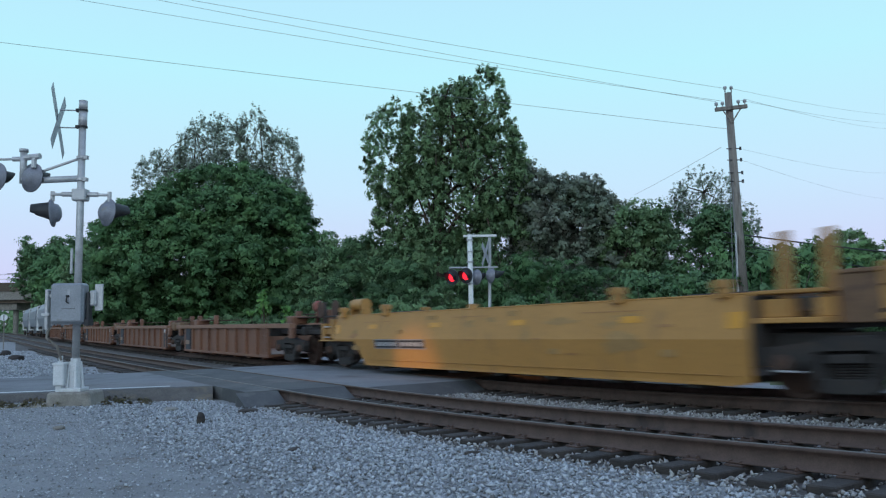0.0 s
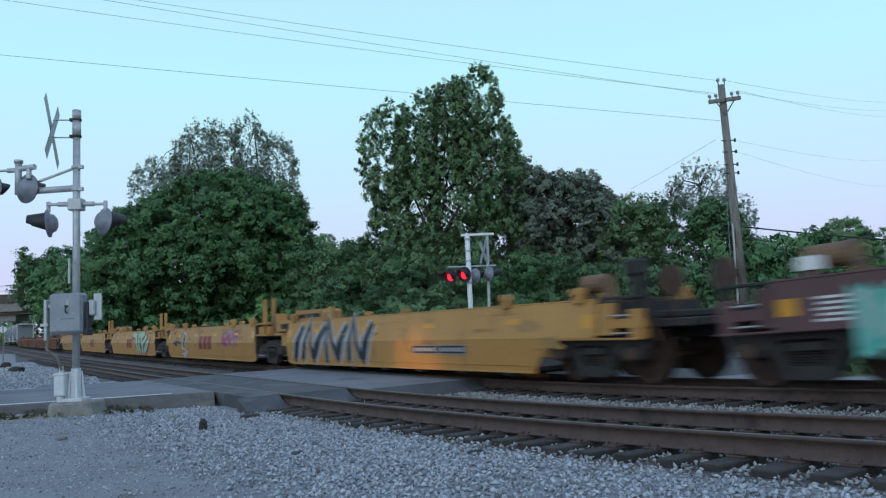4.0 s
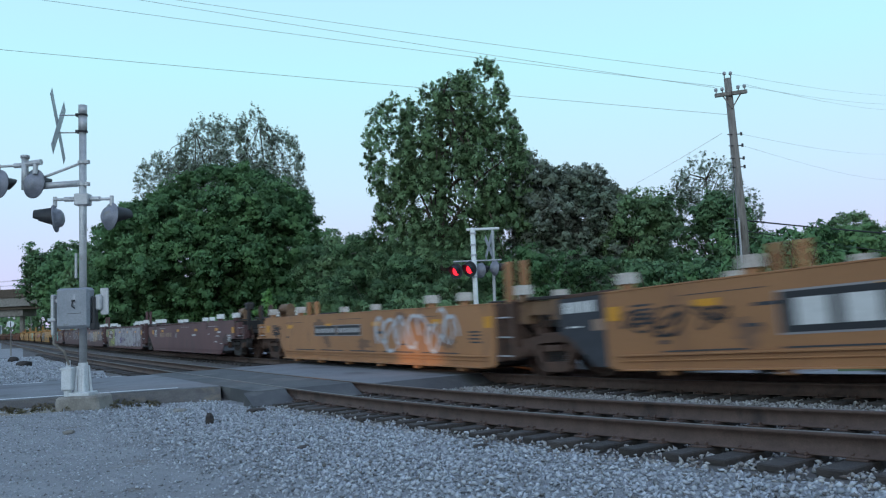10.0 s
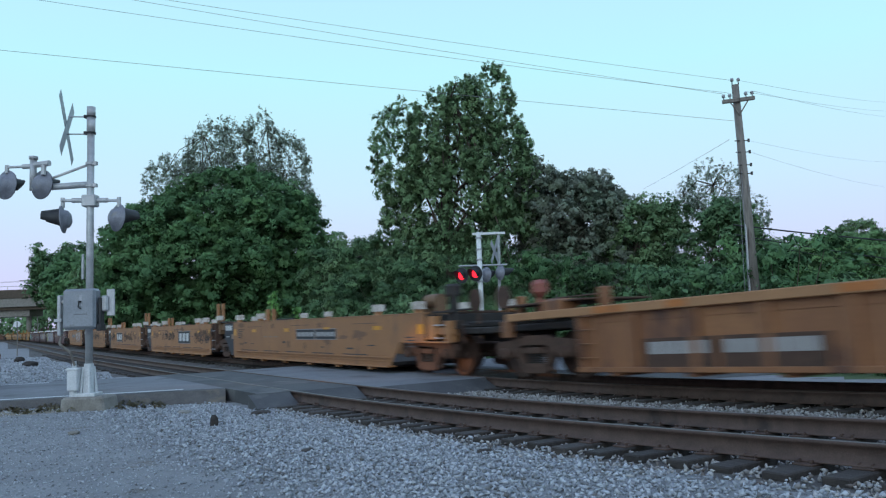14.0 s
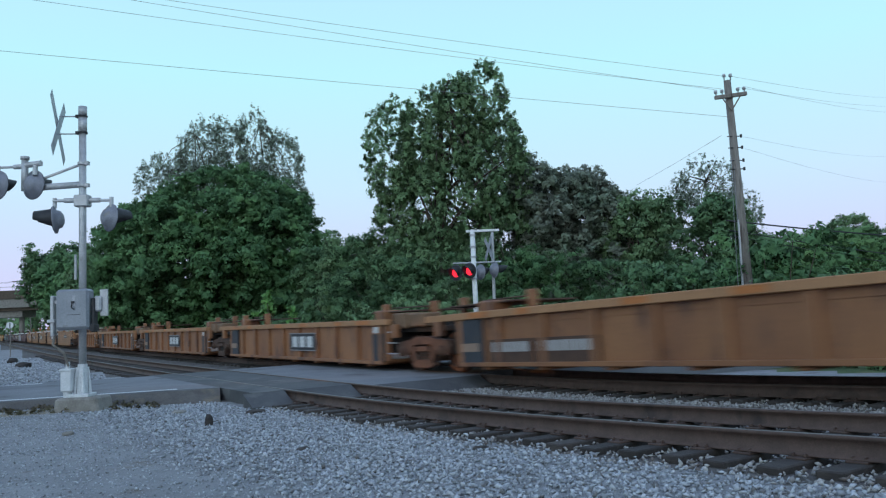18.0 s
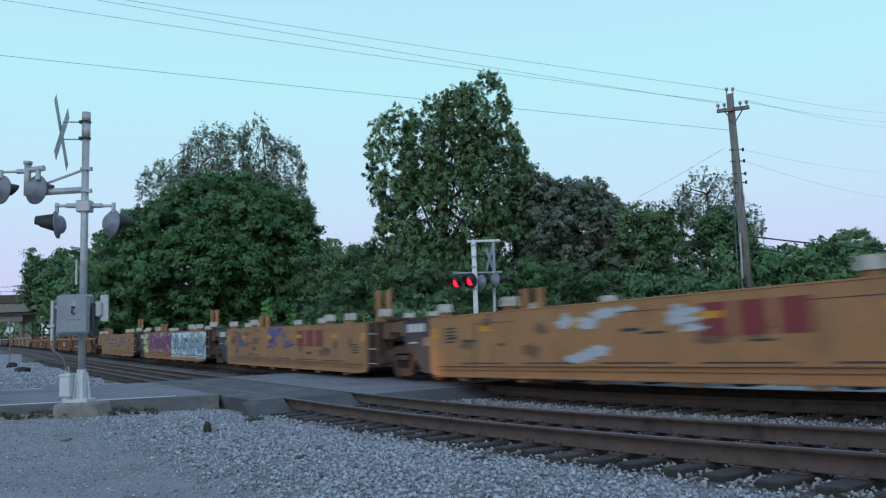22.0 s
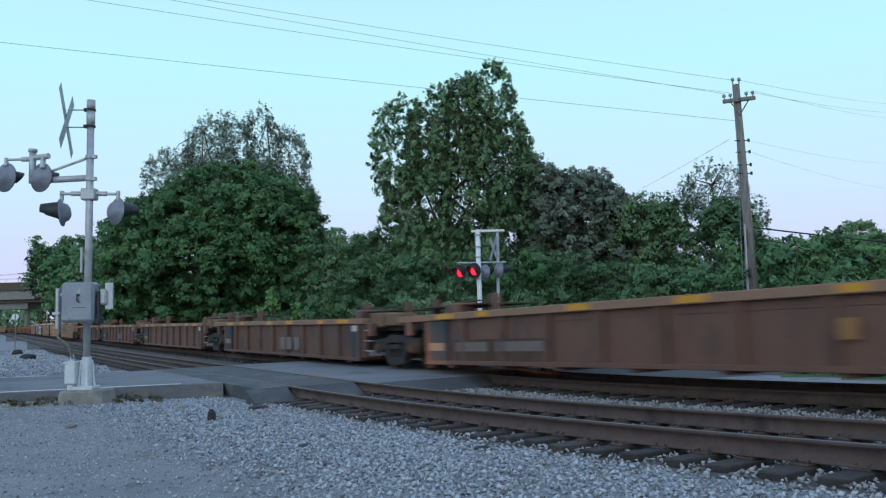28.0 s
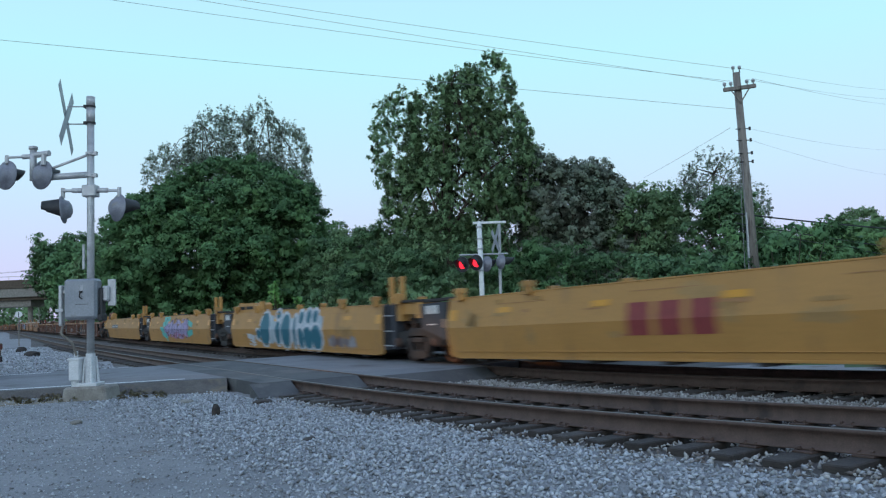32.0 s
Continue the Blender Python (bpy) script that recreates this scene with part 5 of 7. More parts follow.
def leading_gear(car, xj, style, mc, rnd):
    """The gear at an inner joint xj where this car's side begins."""
    if style in ("tan", "late_yellow"):
        y = SIDE + (0.02 if style == "tan" else 0.12)
        bm = prism(bmesh.new(), [(0.42, 1.48), (1.63, 1.48), (1.63, 0.22), (1.28, 0.22), (0.62, 0.78), (0.42, 0.84)] if style == "tan" else
                   [(0.34, 1.46), (1.66, 1.46), (1.66, 0.50), (1.25, 0.62), (0.34, 0.86)], y, y + 0.05)
        bm.transform(Matrix.Translation((xj, 0, 0)))
        pn = part("end_panel", bm, M_DARKEND, car, "charcoal end panel")
        number_bars(pn, xj + 0.55, xj + (1.40 if style == "tan" else 1.15), 1.20, 1.40, y, 4 if style == "tan" else 2, M_PALETEXT)
        number_bars(pn, xj + 0.62, xj + 1.05, 0.93, 0.96, y, 1, M_PALETEXT)
        pieces("data_plate", [(xj + 1.30, xj + 1.58, y - 0.006, y, 0.86, 1.06)], M_FAINT, pn, "cream data plate", 0)
        pieces("edge_beam", [(xj + 0.40, xj + 1.66, SIDE + 0.16, SIDE + 0.36, 1.485, 1.56)], M_TRUCK if style != "tan" else M_RUSTY, car, "dark edge beam over the joint")
    elif style == "early_yellow":
        pieces("end_box", [(xj + 0.62, xj + 1.75, SIDE + 0.12, SIDE + 0.50, 1.20, 1.56), (xj + 0.62, xj + 0.92, SIDE + 0.10, SIDE + 0.40, 1.50, 1.80),
                           (xj + 0.62, xj + 1.72, SIDE + 0.02, SIDE + 0.50, 1.06, 1.15), (xj + 1.30, xj + 1.72, SIDE + 0.02, SIDE + 0.30, 0.72, 1.12)], mc, car, "yellow boxed car end over the truck")
        # no opening is cut: a dark plate stands for the slot's shade
        pieces("slot", [(xj + 1.05, xj + 1.45, SIDE + 0.112, SIDE + 0.119, 1.28, 1.44)], M_TRUCK, car, "dark plate for the shade in a slot", 0)
        pieces("centre_beam", [(xj + 0.10, xj + 1.85, -1.02, -0.85, 0.62, 0.92)], M_TRUCK, car, "dark beam over the truck")
    elif style == "maroon":
        pieces("edge_beam", [(xj - 0.10, xj + 2.6, SIDE + 0.20, SIDE + 0.34, 1.50, 1.57)], M_TRUCK, car, "dark walkway edge over the joint")
        bm = bmesh.new()
        for k in range(4):
            rod(bm, (xj + 0.02 + 0.10 * k, SIDE + 0.30, 0.9), (xj + 0.30 - 0.12 * k, SIDE + 0.42, 1.46), 0.03, None, 8)
        part("brake_pipe", bm, M_TRUCK, car, "grimy brake pipes")


def trailing_gear(car, xj, style, mc, rnd):
    """The gear at an inner joint xj where this car's side ends: ladder column, tall posts, cross beam."""
    if style in ("tan", "late_yellow"):
        col = M_RUSTY if style == "tan" else M_DARKEND
        y = SIDE + (0.03 if style == "tan" else 0.10)
        pieces("end_column", [(xj - 1.60, xj - 1.44, y, y + 0.30, 0.30, 1.50), (xj - 1.12, xj - 0.98, y, y + 0.30, 0.36, 1.52), (xj - 1.46, xj - 1.10, y + 0.10, y + 0.25, 0.32, 1.48)],
               col, car, "rusty ladder column" if style == "tan" else "charcoal ladder column")
        rungs(car, xj - 1.48, xj - 1.08, (0.42, 0.80, 1.20), y - 0.03)
        tall_posts(car, (xj - 1.40, xj - 1.02), mc, 2.36 if style == "tan" else 2.22)
        pieces("cross_beam", [(xj - 0.96, xj + 0.34, -1.22, -0.98, 1.22, 1.50), (xj - 0.96, xj - 0.70, -1.28, -0.9, 1.05, 1.56), (xj + 0.02, xj + 0.32, -1.28, -0.95, 1.12, 1.52)],
               M_BULKHEAD if style == "tan" else mc, car, "brown cross beam over the joint" if style == "tan" else "yellow cross beam over the joint")
        pieces("walkway_edge", [(xj - 0.95, xj + 0.36, SIDE + 0.14, SIDE + 0.40, 1.52, 1.585)], M_TRUCK, car, "dark walkway edge")
        guide(car, xj - 0.80, SIDE + 0.10, TOP_A + 0.03, M_BULKHEAD if style == "tan" else mc, style == "tan")
        bm = bmesh.new()
        for k in range(5):
            a = rnd.uniform(-0.8, 0.2)
            rod(bm, (xj + a, SIDE + rnd.uniform(0.25, 0.5), rnd.uniform(0.62, 0.8)), (xj + a + rnd.uniform(-0.4, 0.4), SIDE + rnd.uniform(0.25, 0.5), rnd.uniform(1.0, 1.3)), rnd.uniform(0.02, 0.05), None, 8)
        part("brake_pipe", bm, M_RUSTY, car, "rusty brake pipes and levers")
    elif style == "early_yellow":
        pieces("end_box", [(xj - 1.32, xj - 0.12, SIDE + 0.14, SIDE + 0.60, 1.47, 1.53), (xj - 1.32, xj - 0.72, SIDE + 0.16, SIDE + 0.40, 1.14, 1.40),
                           (xj - 0.36, xj - 0.12, SIDE + 0.16, SIDE + 0.40, 1.14, 1.40), (xj - 1.32, xj - 0.12, SIDE + 0.06, SIDE + 0.50, 1.06, 1.14)], mc, car, "yellow ledges of the car end over the truck")
        pieces("end_bulkhead", [(xj - 0.12, xj + 0.54, -1.15, -0.55, 1.05, 1.74), (xj - 0.05, xj + 0.50, -1.18, -0.6, 1.70, 1.76)], M_BULKHEAD, car, "brown steel bulkhead over the joint")
        pieces("centre_beam", [(xj - 1.25, xj + 0.05, -1.02, -0.85, 0.62, 0.92), (xj - 1.2, xj - 0.85, -1.2, -0.95, 0.42, 0.62)], M_TRUCK, car, "dark beam over the truck")
        tall_posts(car, (xj - 0.85, xj - 0.25), mc, 2.36)
        rungs(car, xj - 0.95, xj - 0.55, (0.40,), SIDE + 0.05)
    elif style == "maroon":
        pieces("end_column", [(xj - 1.28, xj - 1.14, SIDE + 0.03, SIDE + 0.33, 0.34, 1.48), (xj - 0.74, xj - 0.62, SIDE + 0.03, SIDE + 0.20, 0.5, 1.46), (xj - 1.15, xj - 0.64, SIDE + 0.14, SIDE + 0.2, 0.6, 1.45)], mc, car, "maroon ladder column")
        rungs(car, xj - 1.10, xj - 0.66, (0.40, 0.76, 1.14), SIDE)
        tall_posts(car, (xj - 1.25, xj - 0.72), mc, 2.30)
        pieces("walkway_edge", [(xj - 1.2, xj - 0.10, SIDE + 0.20, SIDE + 0.34, 1.50, 1.57)], M_TRUCK, car, "dark walkway edge over the joint")
        guide(car, xj - 0.95, SIDE + 0.12, TOP_A + 0.02, mc, True)


def coupled_gear(car, sign, L, mc, rnd):
    """The high platform of a smooth-sided car over its coupled end, with brake gear and an air tank on it."""
    def at(a, b):
        return sorted((sign * (L / 2 - a), sign * (L / 2 - b)))
    pieces("platform_side", [(*at(0.75, 1.80), SIDE + 0.10, SIDE + 0.20, 0.98, 1.14), (*at(0.80, 1.02), SIDE + 0.06, SIDE + 0.30, 0.80, 1.30), (*at(1.45, 1.80), SIDE + 0.05, SIDE + 0.24, 0.86, 1.42),
                             (*at(0.75, 3.05), SIDE + 0.01, SIDE + 0.12, 0.78, 0.82)], mc, car, "platform frame over the coupled truck")
    pieces("platform_rail", [(*at(0.70, 1.80), SIDE + 0.20, SIDE + 0.28, 1.48, 1.53), (*at(0.70, 0.78), SIDE + 0.20, SIDE + 0.28, 1.10, 1.95)], M_TRUCK, car, "dark platform rail")
    rungs(car, *at(1.08, 1.42), (0.90, 1.20), SIDE + 0.03)
    bm = bmesh.new()
    xs = at(2.05, 2.75) if sign < 0 else at(1.9, 2.5)
    rod(bm, (xs[0], SIDE + 0.55, 1.80), (xs[1], SIDE + 0.55, 1.80), 0.17, None, 16)
    for x in xs:
        box(bm, x - 0.05, x + 0.05, SIDE + 0.40, SIDE + 0.70, 1.45, 1.70, 0.01)
    part("air_tank", bm, mc if sign < 0 and mc is PAINTS["yellow"] else M_BULKHEAD, car, "round-ended air tank on the platform")
    if sign > 0:
        bm = bmesh.new()
        rod(bm, (sign * (L / 2 - 1.05), SIDE + 0.35, 1.1), (sign * (L / 2 - 1.05), SIDE + 0.35, 2.0), 0.10, 0.08, 10)
        box(bm, L / 2 - 1.30, L / 2 - 0.85, SIDE + 0.25, SIDE + 0.5, 1.86, 2.16, 0.05)
        part("brake_stand", bm, M_TRUCK, car, "dark brake stand")
    bm = bmesh.new()
    for k in range(4):
        rod(bm, (sign * (L / 2 - 0.7 - 0.3 * k), SIDE + 0.4, 0.75), (sign * (L / 2 - 0.9 - 0.3 * k + rnd.uniform(-0.2, 0.2)), SIDE + 0.4, 1.3), 0.035, None, 8)
    part("brake_pipe", bm, M_RUSTY, car, "rusty brake pipes")


def well_car(u0, u1, kind, col, end0, end1, label, seed, style):
    """One unit between the joints u0 and u1. end: True where it couples to another car and stands on a truck of its own."""
    rnd = random.Random(seed)
    L, mc = u1 - u0, PAINTS[col]
    car = thing("well_car", label, "well car", group="freight train")
    if kind == "a":
        in0, in1 = {"early_yellow": (1.72, 1.32), "maroon": (1.50, 1.30), "tan": (1.63, 1.62), "late_yellow": (1.66, 1.58)}[style]
        e0, e1 = (1.75 if end0 else in0), (1.80 if end1 else in1)
    else:
        e0, e1 = (3.53 if end0 else 1.80), (3.53 if end1 else 1.75)
    steel = M_RUSTY if col in ("tan", "orange_rust") else M_TRUCK
    top = TOP_A if kind == "a" else TOP_B
    key = (kind, round(L, 1), end0, end1, col, style)
    me = shared(key, lambda: side_a(L, e0, e1, mc, end0, end1, col == "yellow", col == "maroon") if kind == "a" else side_b(L, e0, e1, mc))
    part("side", me, None, car)
    far = part("side", me, None, car)
    far.matrix_local = Matrix.Diagonal((1, -1, 1, 1))
    x0, x1 = -L / 2 + e0, L / 2 - e1
    if kind == "a":
        c0, c1 = x0 + (CUT if end0 else 0.3), x1 - (CUT if end1 else 0.3)
    else:
        c0, c1 = x0, x1

    def floor_mesh():
        bm = box(bmesh.new(), c0, c1, SIDE + 0.14, -SIDE - 0.14, B0 + 0.02, B0 + 0.10)
        n = 7
        for k in range(n):
            x = c0 + (c1 - c0) * (k + 0.5) / n
            box(bm, x - 0.12, x + 0.12, SIDE + 0.10, -SIDE - 0.10, B0 - 0.09, B0 + 0.03, 0.01)
        return to_mesh("well_floor", bm, mc if kind == "b" else M_TRUCK)
    part("well_floor", shared(("floor",) + key, floor_mesh), None, car)

    def deck_mesh(sign, e):
        """The platform over the joint: deck plate, bulkhead, brake gear."""
        def make():
            bm = bmesh.new()
            a, b = (-L / 2, x0 + 0.05) if sign < 0 else (x1 - 0.05, L / 2)
            box(bm, a + 0.05, b - 0.05, -1.0, 1.0, 0.98, 1.12, 0.02)
            w0, w1 = (b - 0.16, b - 0.06) if sign < 0 else (a + 0.06, a + 0.16)
            box(bm, w0, w1, SIDE + 0.05, -SIDE - 0.05, 0.45 if not e else 0.9, top - 0.06, 0.015)
            mid = (a + b) / 2
            box(bm, mid - 0.28, mid + 0.28, -0.7, 0.5, 1.12, 1.26, 0.03)
            rod(bm, (mid, -0.9, 1.16), (mid, 0.9, 1.16), 0.05, None, 8)
            # dark truck steel also paints in the shade of the gap between cars
            return to_mesh("end_platform", bm, M_TRUCK)
        return make
    for sign, e in ((-1, end0), (1, end1)):
        part("end_platform", shared(("deck", sign) + key, deck_mesh(sign, e)), None, car, "grimy end platform, darkened for the shade in the gap")
        edge = x0 if sign < 0 else x1
        bm = bmesh.new()
        lx = edge + sign * (0.22 if not e else -0.3)
        for r in range(4):
            rod(bm, (lx - 0.19, SIDE - 0.02, 0.42 + 0.25 * r), (lx + 0.19, SIDE - 0.02, 0.42 + 0.25 * r), 0.014, None, 6)
        for d in (-0.19, 0.19):
            rod(bm, (lx + d, SIDE - 0.02, 0.36), (lx + d, SIDE - 0.02, 1.25), 0.012, None, 6)
        if e and kind == "b":
            part("ladder", bm, M_RUSTY if kind == "a" else mc, car, "steel grab-iron ladder")
        else:
            bm.free()
    if kind == "a":
        for k, (reach, lo, hi) in enumerate(((0.05, 0.385, 0.415), (0.03, 0.30, 0.318), (0.10, B0 - 0.03, B0 - 0.005)) if col == "tan" else ((0.04 if col == "maroon" else 0.015, 0.300, 0.318),)):
            fl = shared(("flange", k) + key, lambda: to_mesh("sill_flange", box(bmesh.new(), c0, c1, SIDE - reach, SIDE, lo, hi, 0.004), mc))
            part("sill_flange", fl, None, car)
        white = col in ("maroon", "tan")
        for x in (x0 + 0.50, x0 + (1.80 if col == "maroon" else 2.95), x1 - 2.6, x1 - 0.45 if end1 or not white else x1 - 1.2):
            guide(car, x, SIDE + (0.05 if col != "maroon" else 0.16), top - 0.01, mc, white, 1.0)
            guide(car, x + 0.2, -SIDE - 0.2, top - 0.01, mc, white, 1.0)
        if col == "tan":
            tall_posts(car, (x0 + 3.25, x0 + 3.60), mc, TOP_A + 0.42)
        if not end0:
            leading_gear(car, -L / 2, style, mc, rnd)
        else:
            coupled_gear(car, -1, L, mc, rnd)
        if not end1:
            trailing_gear(car, L / 2, style, mc, rnd)
        else:
            coupled_gear(car, 1, L, mc, rnd)
        pipe_me = shared("rail_pipe", lambda: to_mesh("walkway_rail", rod(bmesh.new(), (-1.1, 0.2, 0.05), (1.1, 0.2, 0.05), 0.03, None, 8), M_TRUCK))
        for x in (x0 + 1.3, x1 - 1.3):
            part("walkway_rail", pipe_me, None, car).location = (x, 0, top)
            plank_me = shared("end_plank", lambda: to_mesh("end_plank", box(bmesh.new(), -1.0, 1.0, -0.35, 0.35, -0.03, 0.03, 0.01), M_RUSTY))
            part("end_plank", plank_me, None, car, "grimy end walkway").location = (x, 0.6, top - 0.02)
        if col == "tan":
            foot_me = shared("sill_bracket", lambda: to_mesh("sill_bracket", box(bmesh.new(), -0.09, 0.09, SIDE - 0.06, SIDE + 0.1, 0.07, 0.16, 0.01), mc))
            for k in range(6):
                part("sill_bracket", foot_me, None, car).location = (c0 + (c1 - c0) * (k + 0.5) / 6, 0, 0)
        refl = shared("reflector", lambda: to_mesh("reflector", box(bmesh.new(), -0.22, 0.22, -0.006, 0.0, -0.055, 0.055), M_REFLECT))
        sq = shared("reflector_square", lambda: to_mesh("reflector", box(bmesh.new(), -0.14, 0.14, -0.006, 0.0, -0.12, 0.12), M_REFLECT))
        part("reflector", sq, None, car).location = (x0 + 0.22, SIDE, 1.12)
        part("reflector", sq, None, car).location = (x1 - 0.22, SIDE, 1.12)
        n = 4
        for k in range(n):
            part("reflector", refl, None, car).location = (x0 + (x1 - x0) * (k + 0.75) / (n + 0.5), SIDE, 1.17)
        # walkway seams and data stencils
        ink = M_OCHRETEXT if col == "yellow" else M_PALETEXT if col == "maroon" else M_DARKEND
        for k in range(3):
            x, z = x0 + 1.6 + rnd.uniform(0, 0.4) + k * (x1 - x0 - 3) / 2.6, rnd.uniform(1.28, 1.33)
            part("seam", box(bmesh.new(), x, x + 1.5, SIDE - 0.004, SIDE, z, z + 0.012), ink, car)
        if col == "tan":
            # flat dark strips paint in the shadowed gaps above the flange
            for k in range(5):
                x = c0 + 0.5 + (c1 - c0 - 1.6) * (k + 0.2) / 5
                part("slot", box(bmesh.new(), x, x + 1.6, SIDE - 0.004, SIDE, 0.435, 0.462), M_DARKEND, car, "dark strip for the shadowed gap above the sill")
        for k in range(7):
            x, z = rnd.uniform(x0 + 0.8, x1 - 1.6), rnd.uniform(0.55, 1.1)
            part("stencil_bar", box(bmesh.new(), x, x + rnd.uniform(0.15, 0.6), SIDE - 0.004, SIDE, z, z + rnd.uniform(0.025, 0.07)), ink, car)
        # data blocks beside the end reflectors
        if col != "yellow":
            row_me = shared(("row", ink.name), lambda: to_mesh("stencil_bar", box(bmesh.new(), -0.22, 0.22, -0.004, 0.0, -0.018, 0.018), ink))
            for bx, bz, rows in ((x0 + 0.85, 1.22, 5), (x1 - 0.75, 0.92, 4)):
                for r in range(rows):
                    part("stencil_bar", row_me, None, car).location = (bx + 0.05 * (r % 2), SIDE, bz - 0.075 * r)
        # scuffs
        for k in range({"tan": 9, "yellow": 8}.get(col, 4)):
            bm = bmesh.new()
            blob(bm, rnd.uniform(x0 + 0.6, x1 - 0.6), rnd.uniform(0.6, 1.35), rnd.uniform(0.10, 0.42), rnd.uniform(0.05, 0.20), SIDE - 0.003, rnd, 16, 0.45)
            part("scuff", bm, SCUFF[col], car, "darker worn scuff")
        if col == "yellow":
            for k in range(6):
                x, z, w = x0 + 0.7 + (x1 - x0 - 1.6) * (k + rnd.uniform(0.1, 0.7)) / 6, rnd.choice((1.34, 1.36, 1.02, 0.62)), rnd.uniform(0.15, 0.42)
                y = SIDE + (0.13 * (z - 0.84) / (TOP_A - 0.84) if z > 0.84 else 0.085 * (0.84 - z) / (0.84 - B0))
                part("worn_patch", box(bmesh.new(), x, x + w, y - 0.016, y + 0.004, z - rnd.uniform(0.03, 0.07), z + rnd.uniform(0.03, 0.06)), SCUFF["yellow"], car, "brown worn patch of paint")
            # slotted housings on the end platforms
            def housing_mesh():
                bm = prism(bmesh.new(), [(-1.15, 0.0), (-1.15, 0.26), (-0.95, 0.34), (0.95, 0.34), (1.15, 0.26), (1.15, 0.0)], -0.30, 0.30)
                return to_mesh("end_housing", bm, mc)
            # dark plates on the face paint the shade inside the housing's slots
            slot_me = shared("housing_slot", lambda: to_mesh("housing_slot", box(bmesh.new(), -0.26, 0.26, -0.006, 0.0, -0.06, 0.06), M_TRUCK))
            for sx in (x0 + 1.35,) if not end0 and int(u0) in (10, 42, 513) else ():
                h = part("end_housing", shared("housing", housing_mesh), None, car, "yellow slotted housing on the end platform")
                h.location = (sx, SIDE + 0.55, top - 0.02)
                for d in (-0.5, 0.15, 0.6):
                    part("slot", slot_me, None, h).location = (d, -0.30, 0.16)
                for d in (-1.22, 1.22):
                    bm = rod(bmesh.new(), (d, -0.1, 0.0), (d, -0.1, 0.38), 0.14, 0.12, 10)
                    part("lock_post", bm, mc, h)
    else:
        chord_me = shared(("chord",) + key, lambda: to_mesh("top_chord", box(bmesh.new(), -L / 2 + (1.47 if end0 else 0.55), L / 2 - (1.47 if end1 else 1.45), SIDE - 0.02, SIDE + 0.20, TOP_B - 0.155, TOP_B, 0.012), CHORD[col]))
        part("top_chord", chord_me, None, car, "worn paler top chord")
        part("top_chord", chord_me, None, car).matrix_local = Matrix.Diagonal((1, -1, 1, 1))
        rib = shared(("rib", col), lambda: rib_mesh(mc, B0 + 0.05, TOP_B - 0.15))
        a0, a1 = c0 + 0.1, c1 - 0.1
        n = 9
        for k in range(n + 1):
            part("rib", rib, None, car).location = (a0 + (a1 - a0) * k / n, 0, 0)
        if col != "brown_rust":
            for x, w in ((x0 + 0.9, 0.75), (x0 + 2.4, 0.4), (x0 + 5.4, 0.6), (x1 - 5.2, 0.6), (x1 - 2.6, 0.4), (x1 - 1.0, 0.8)):
                bm = box(bmesh.new(), x - w / 2, x + w / 2, SIDE - 0.024, SIDE - 0.019, TOP_B - 0.13, TOP_B - 0.02)
                part("reflector", bm, M_REFLECT if col == "dark_rust" else M_ORANGE, car, "worn yellow reflective patch" if col == "dark_rust" else "worn orange patch on the chord")
        if not end0:
            pn = pieces("end_panel", [(c0, c0 + 0.92, SIDE + 0.03, SIDE + 0.09, B0 - 0.02, TOP_B - 0.16)], M_DARKEND, car, "charcoal end panel", 0.008)
            pieces("stencil_bar", [(c0 + 0.08, c0 + 0.80, SIDE + 0.022, SIDE + 0.029, 0.48, 0.66)], M_FAINT, pn, "faded data stencil", 0)
        # dark low name panel with two pale blocks
        nx = c0 + (1.25 if not end0 else 1.7)
        if col != "brown_rust" and (end0 or end1):
            pn = pieces("name_panel", [(nx - 0.10, nx + 1.30, SIDE + 0.04, SIDE + 0.10, 0.24, 0.72), (nx + 1.42, nx + 3.15, SIDE + 0.04, SIDE + 0.10, 0.24, 0.72)], M_RUSTY, car, "dark low name panel", 0.004)
            number_bars(pn, nx, nx + 1.22, 0.46, 0.66, SIDE + 0.04, 4, M_GREYTEXT if col == "dark_rust" else M_DULLTEXT)
            number_bars(pn, nx + 1.50, nx + 3.05, 0.46, 0.66, SIDE + 0.04, 6, M_DULLTEXT if col != "dark_rust" else M_GREYTEXT)
        if not end1:
            pn = pieces("end_panel", [(c1 - 0.55, c1 + 0.02, SIDE + 0.03, SIDE + 0.09, 0.22, 0.95)], M_DARKEND, car, "charcoal end panel", 0.008)
            pieces("stencil_bar", [(c1 - 0.45, c1 - 0.10, SIDE + 0.022, SIDE + 0.029, 0.98, 1.14)], M_PALETEXT, pn, "pale data stencil", 0)
            pieces("corner_post", [(c1 + 0.10, c1 + 0.22, SIDE + 0.06, SIDE + 0.2, 0.26, TOP_B - 0.15)], mc, car)
            rungs(car, c1 + 0.24, c1 + 0.60, (0.45, 0.72, 1.0), SIDE + 0.08)
            pieces("lock_box", [(L / 2 - 1.40, L / 2 - 0.70, -1.25, -0.6, 1.08, TOP_B + 0.14), (L / 2 - 0.70, L / 2 + 0.15, -1.20, -0.7, 1.12, TOP_B + 0.12)], M_BULKHEAD, car, "rusty box over the joint", 0.03)
        # gear along the top of the ends
        for s in (-1, 1):
            sx = s * (L / 2 - 2.0)
            bm = box(bmesh.new(), sx - 1.25, sx + 1.25, -0.9, 0.9, TOP_B + 0.17, TOP_B + 0.21, 0.01)
            g = part("end_walkway", bm, M_RUSTY, car, "rusty end walkway")
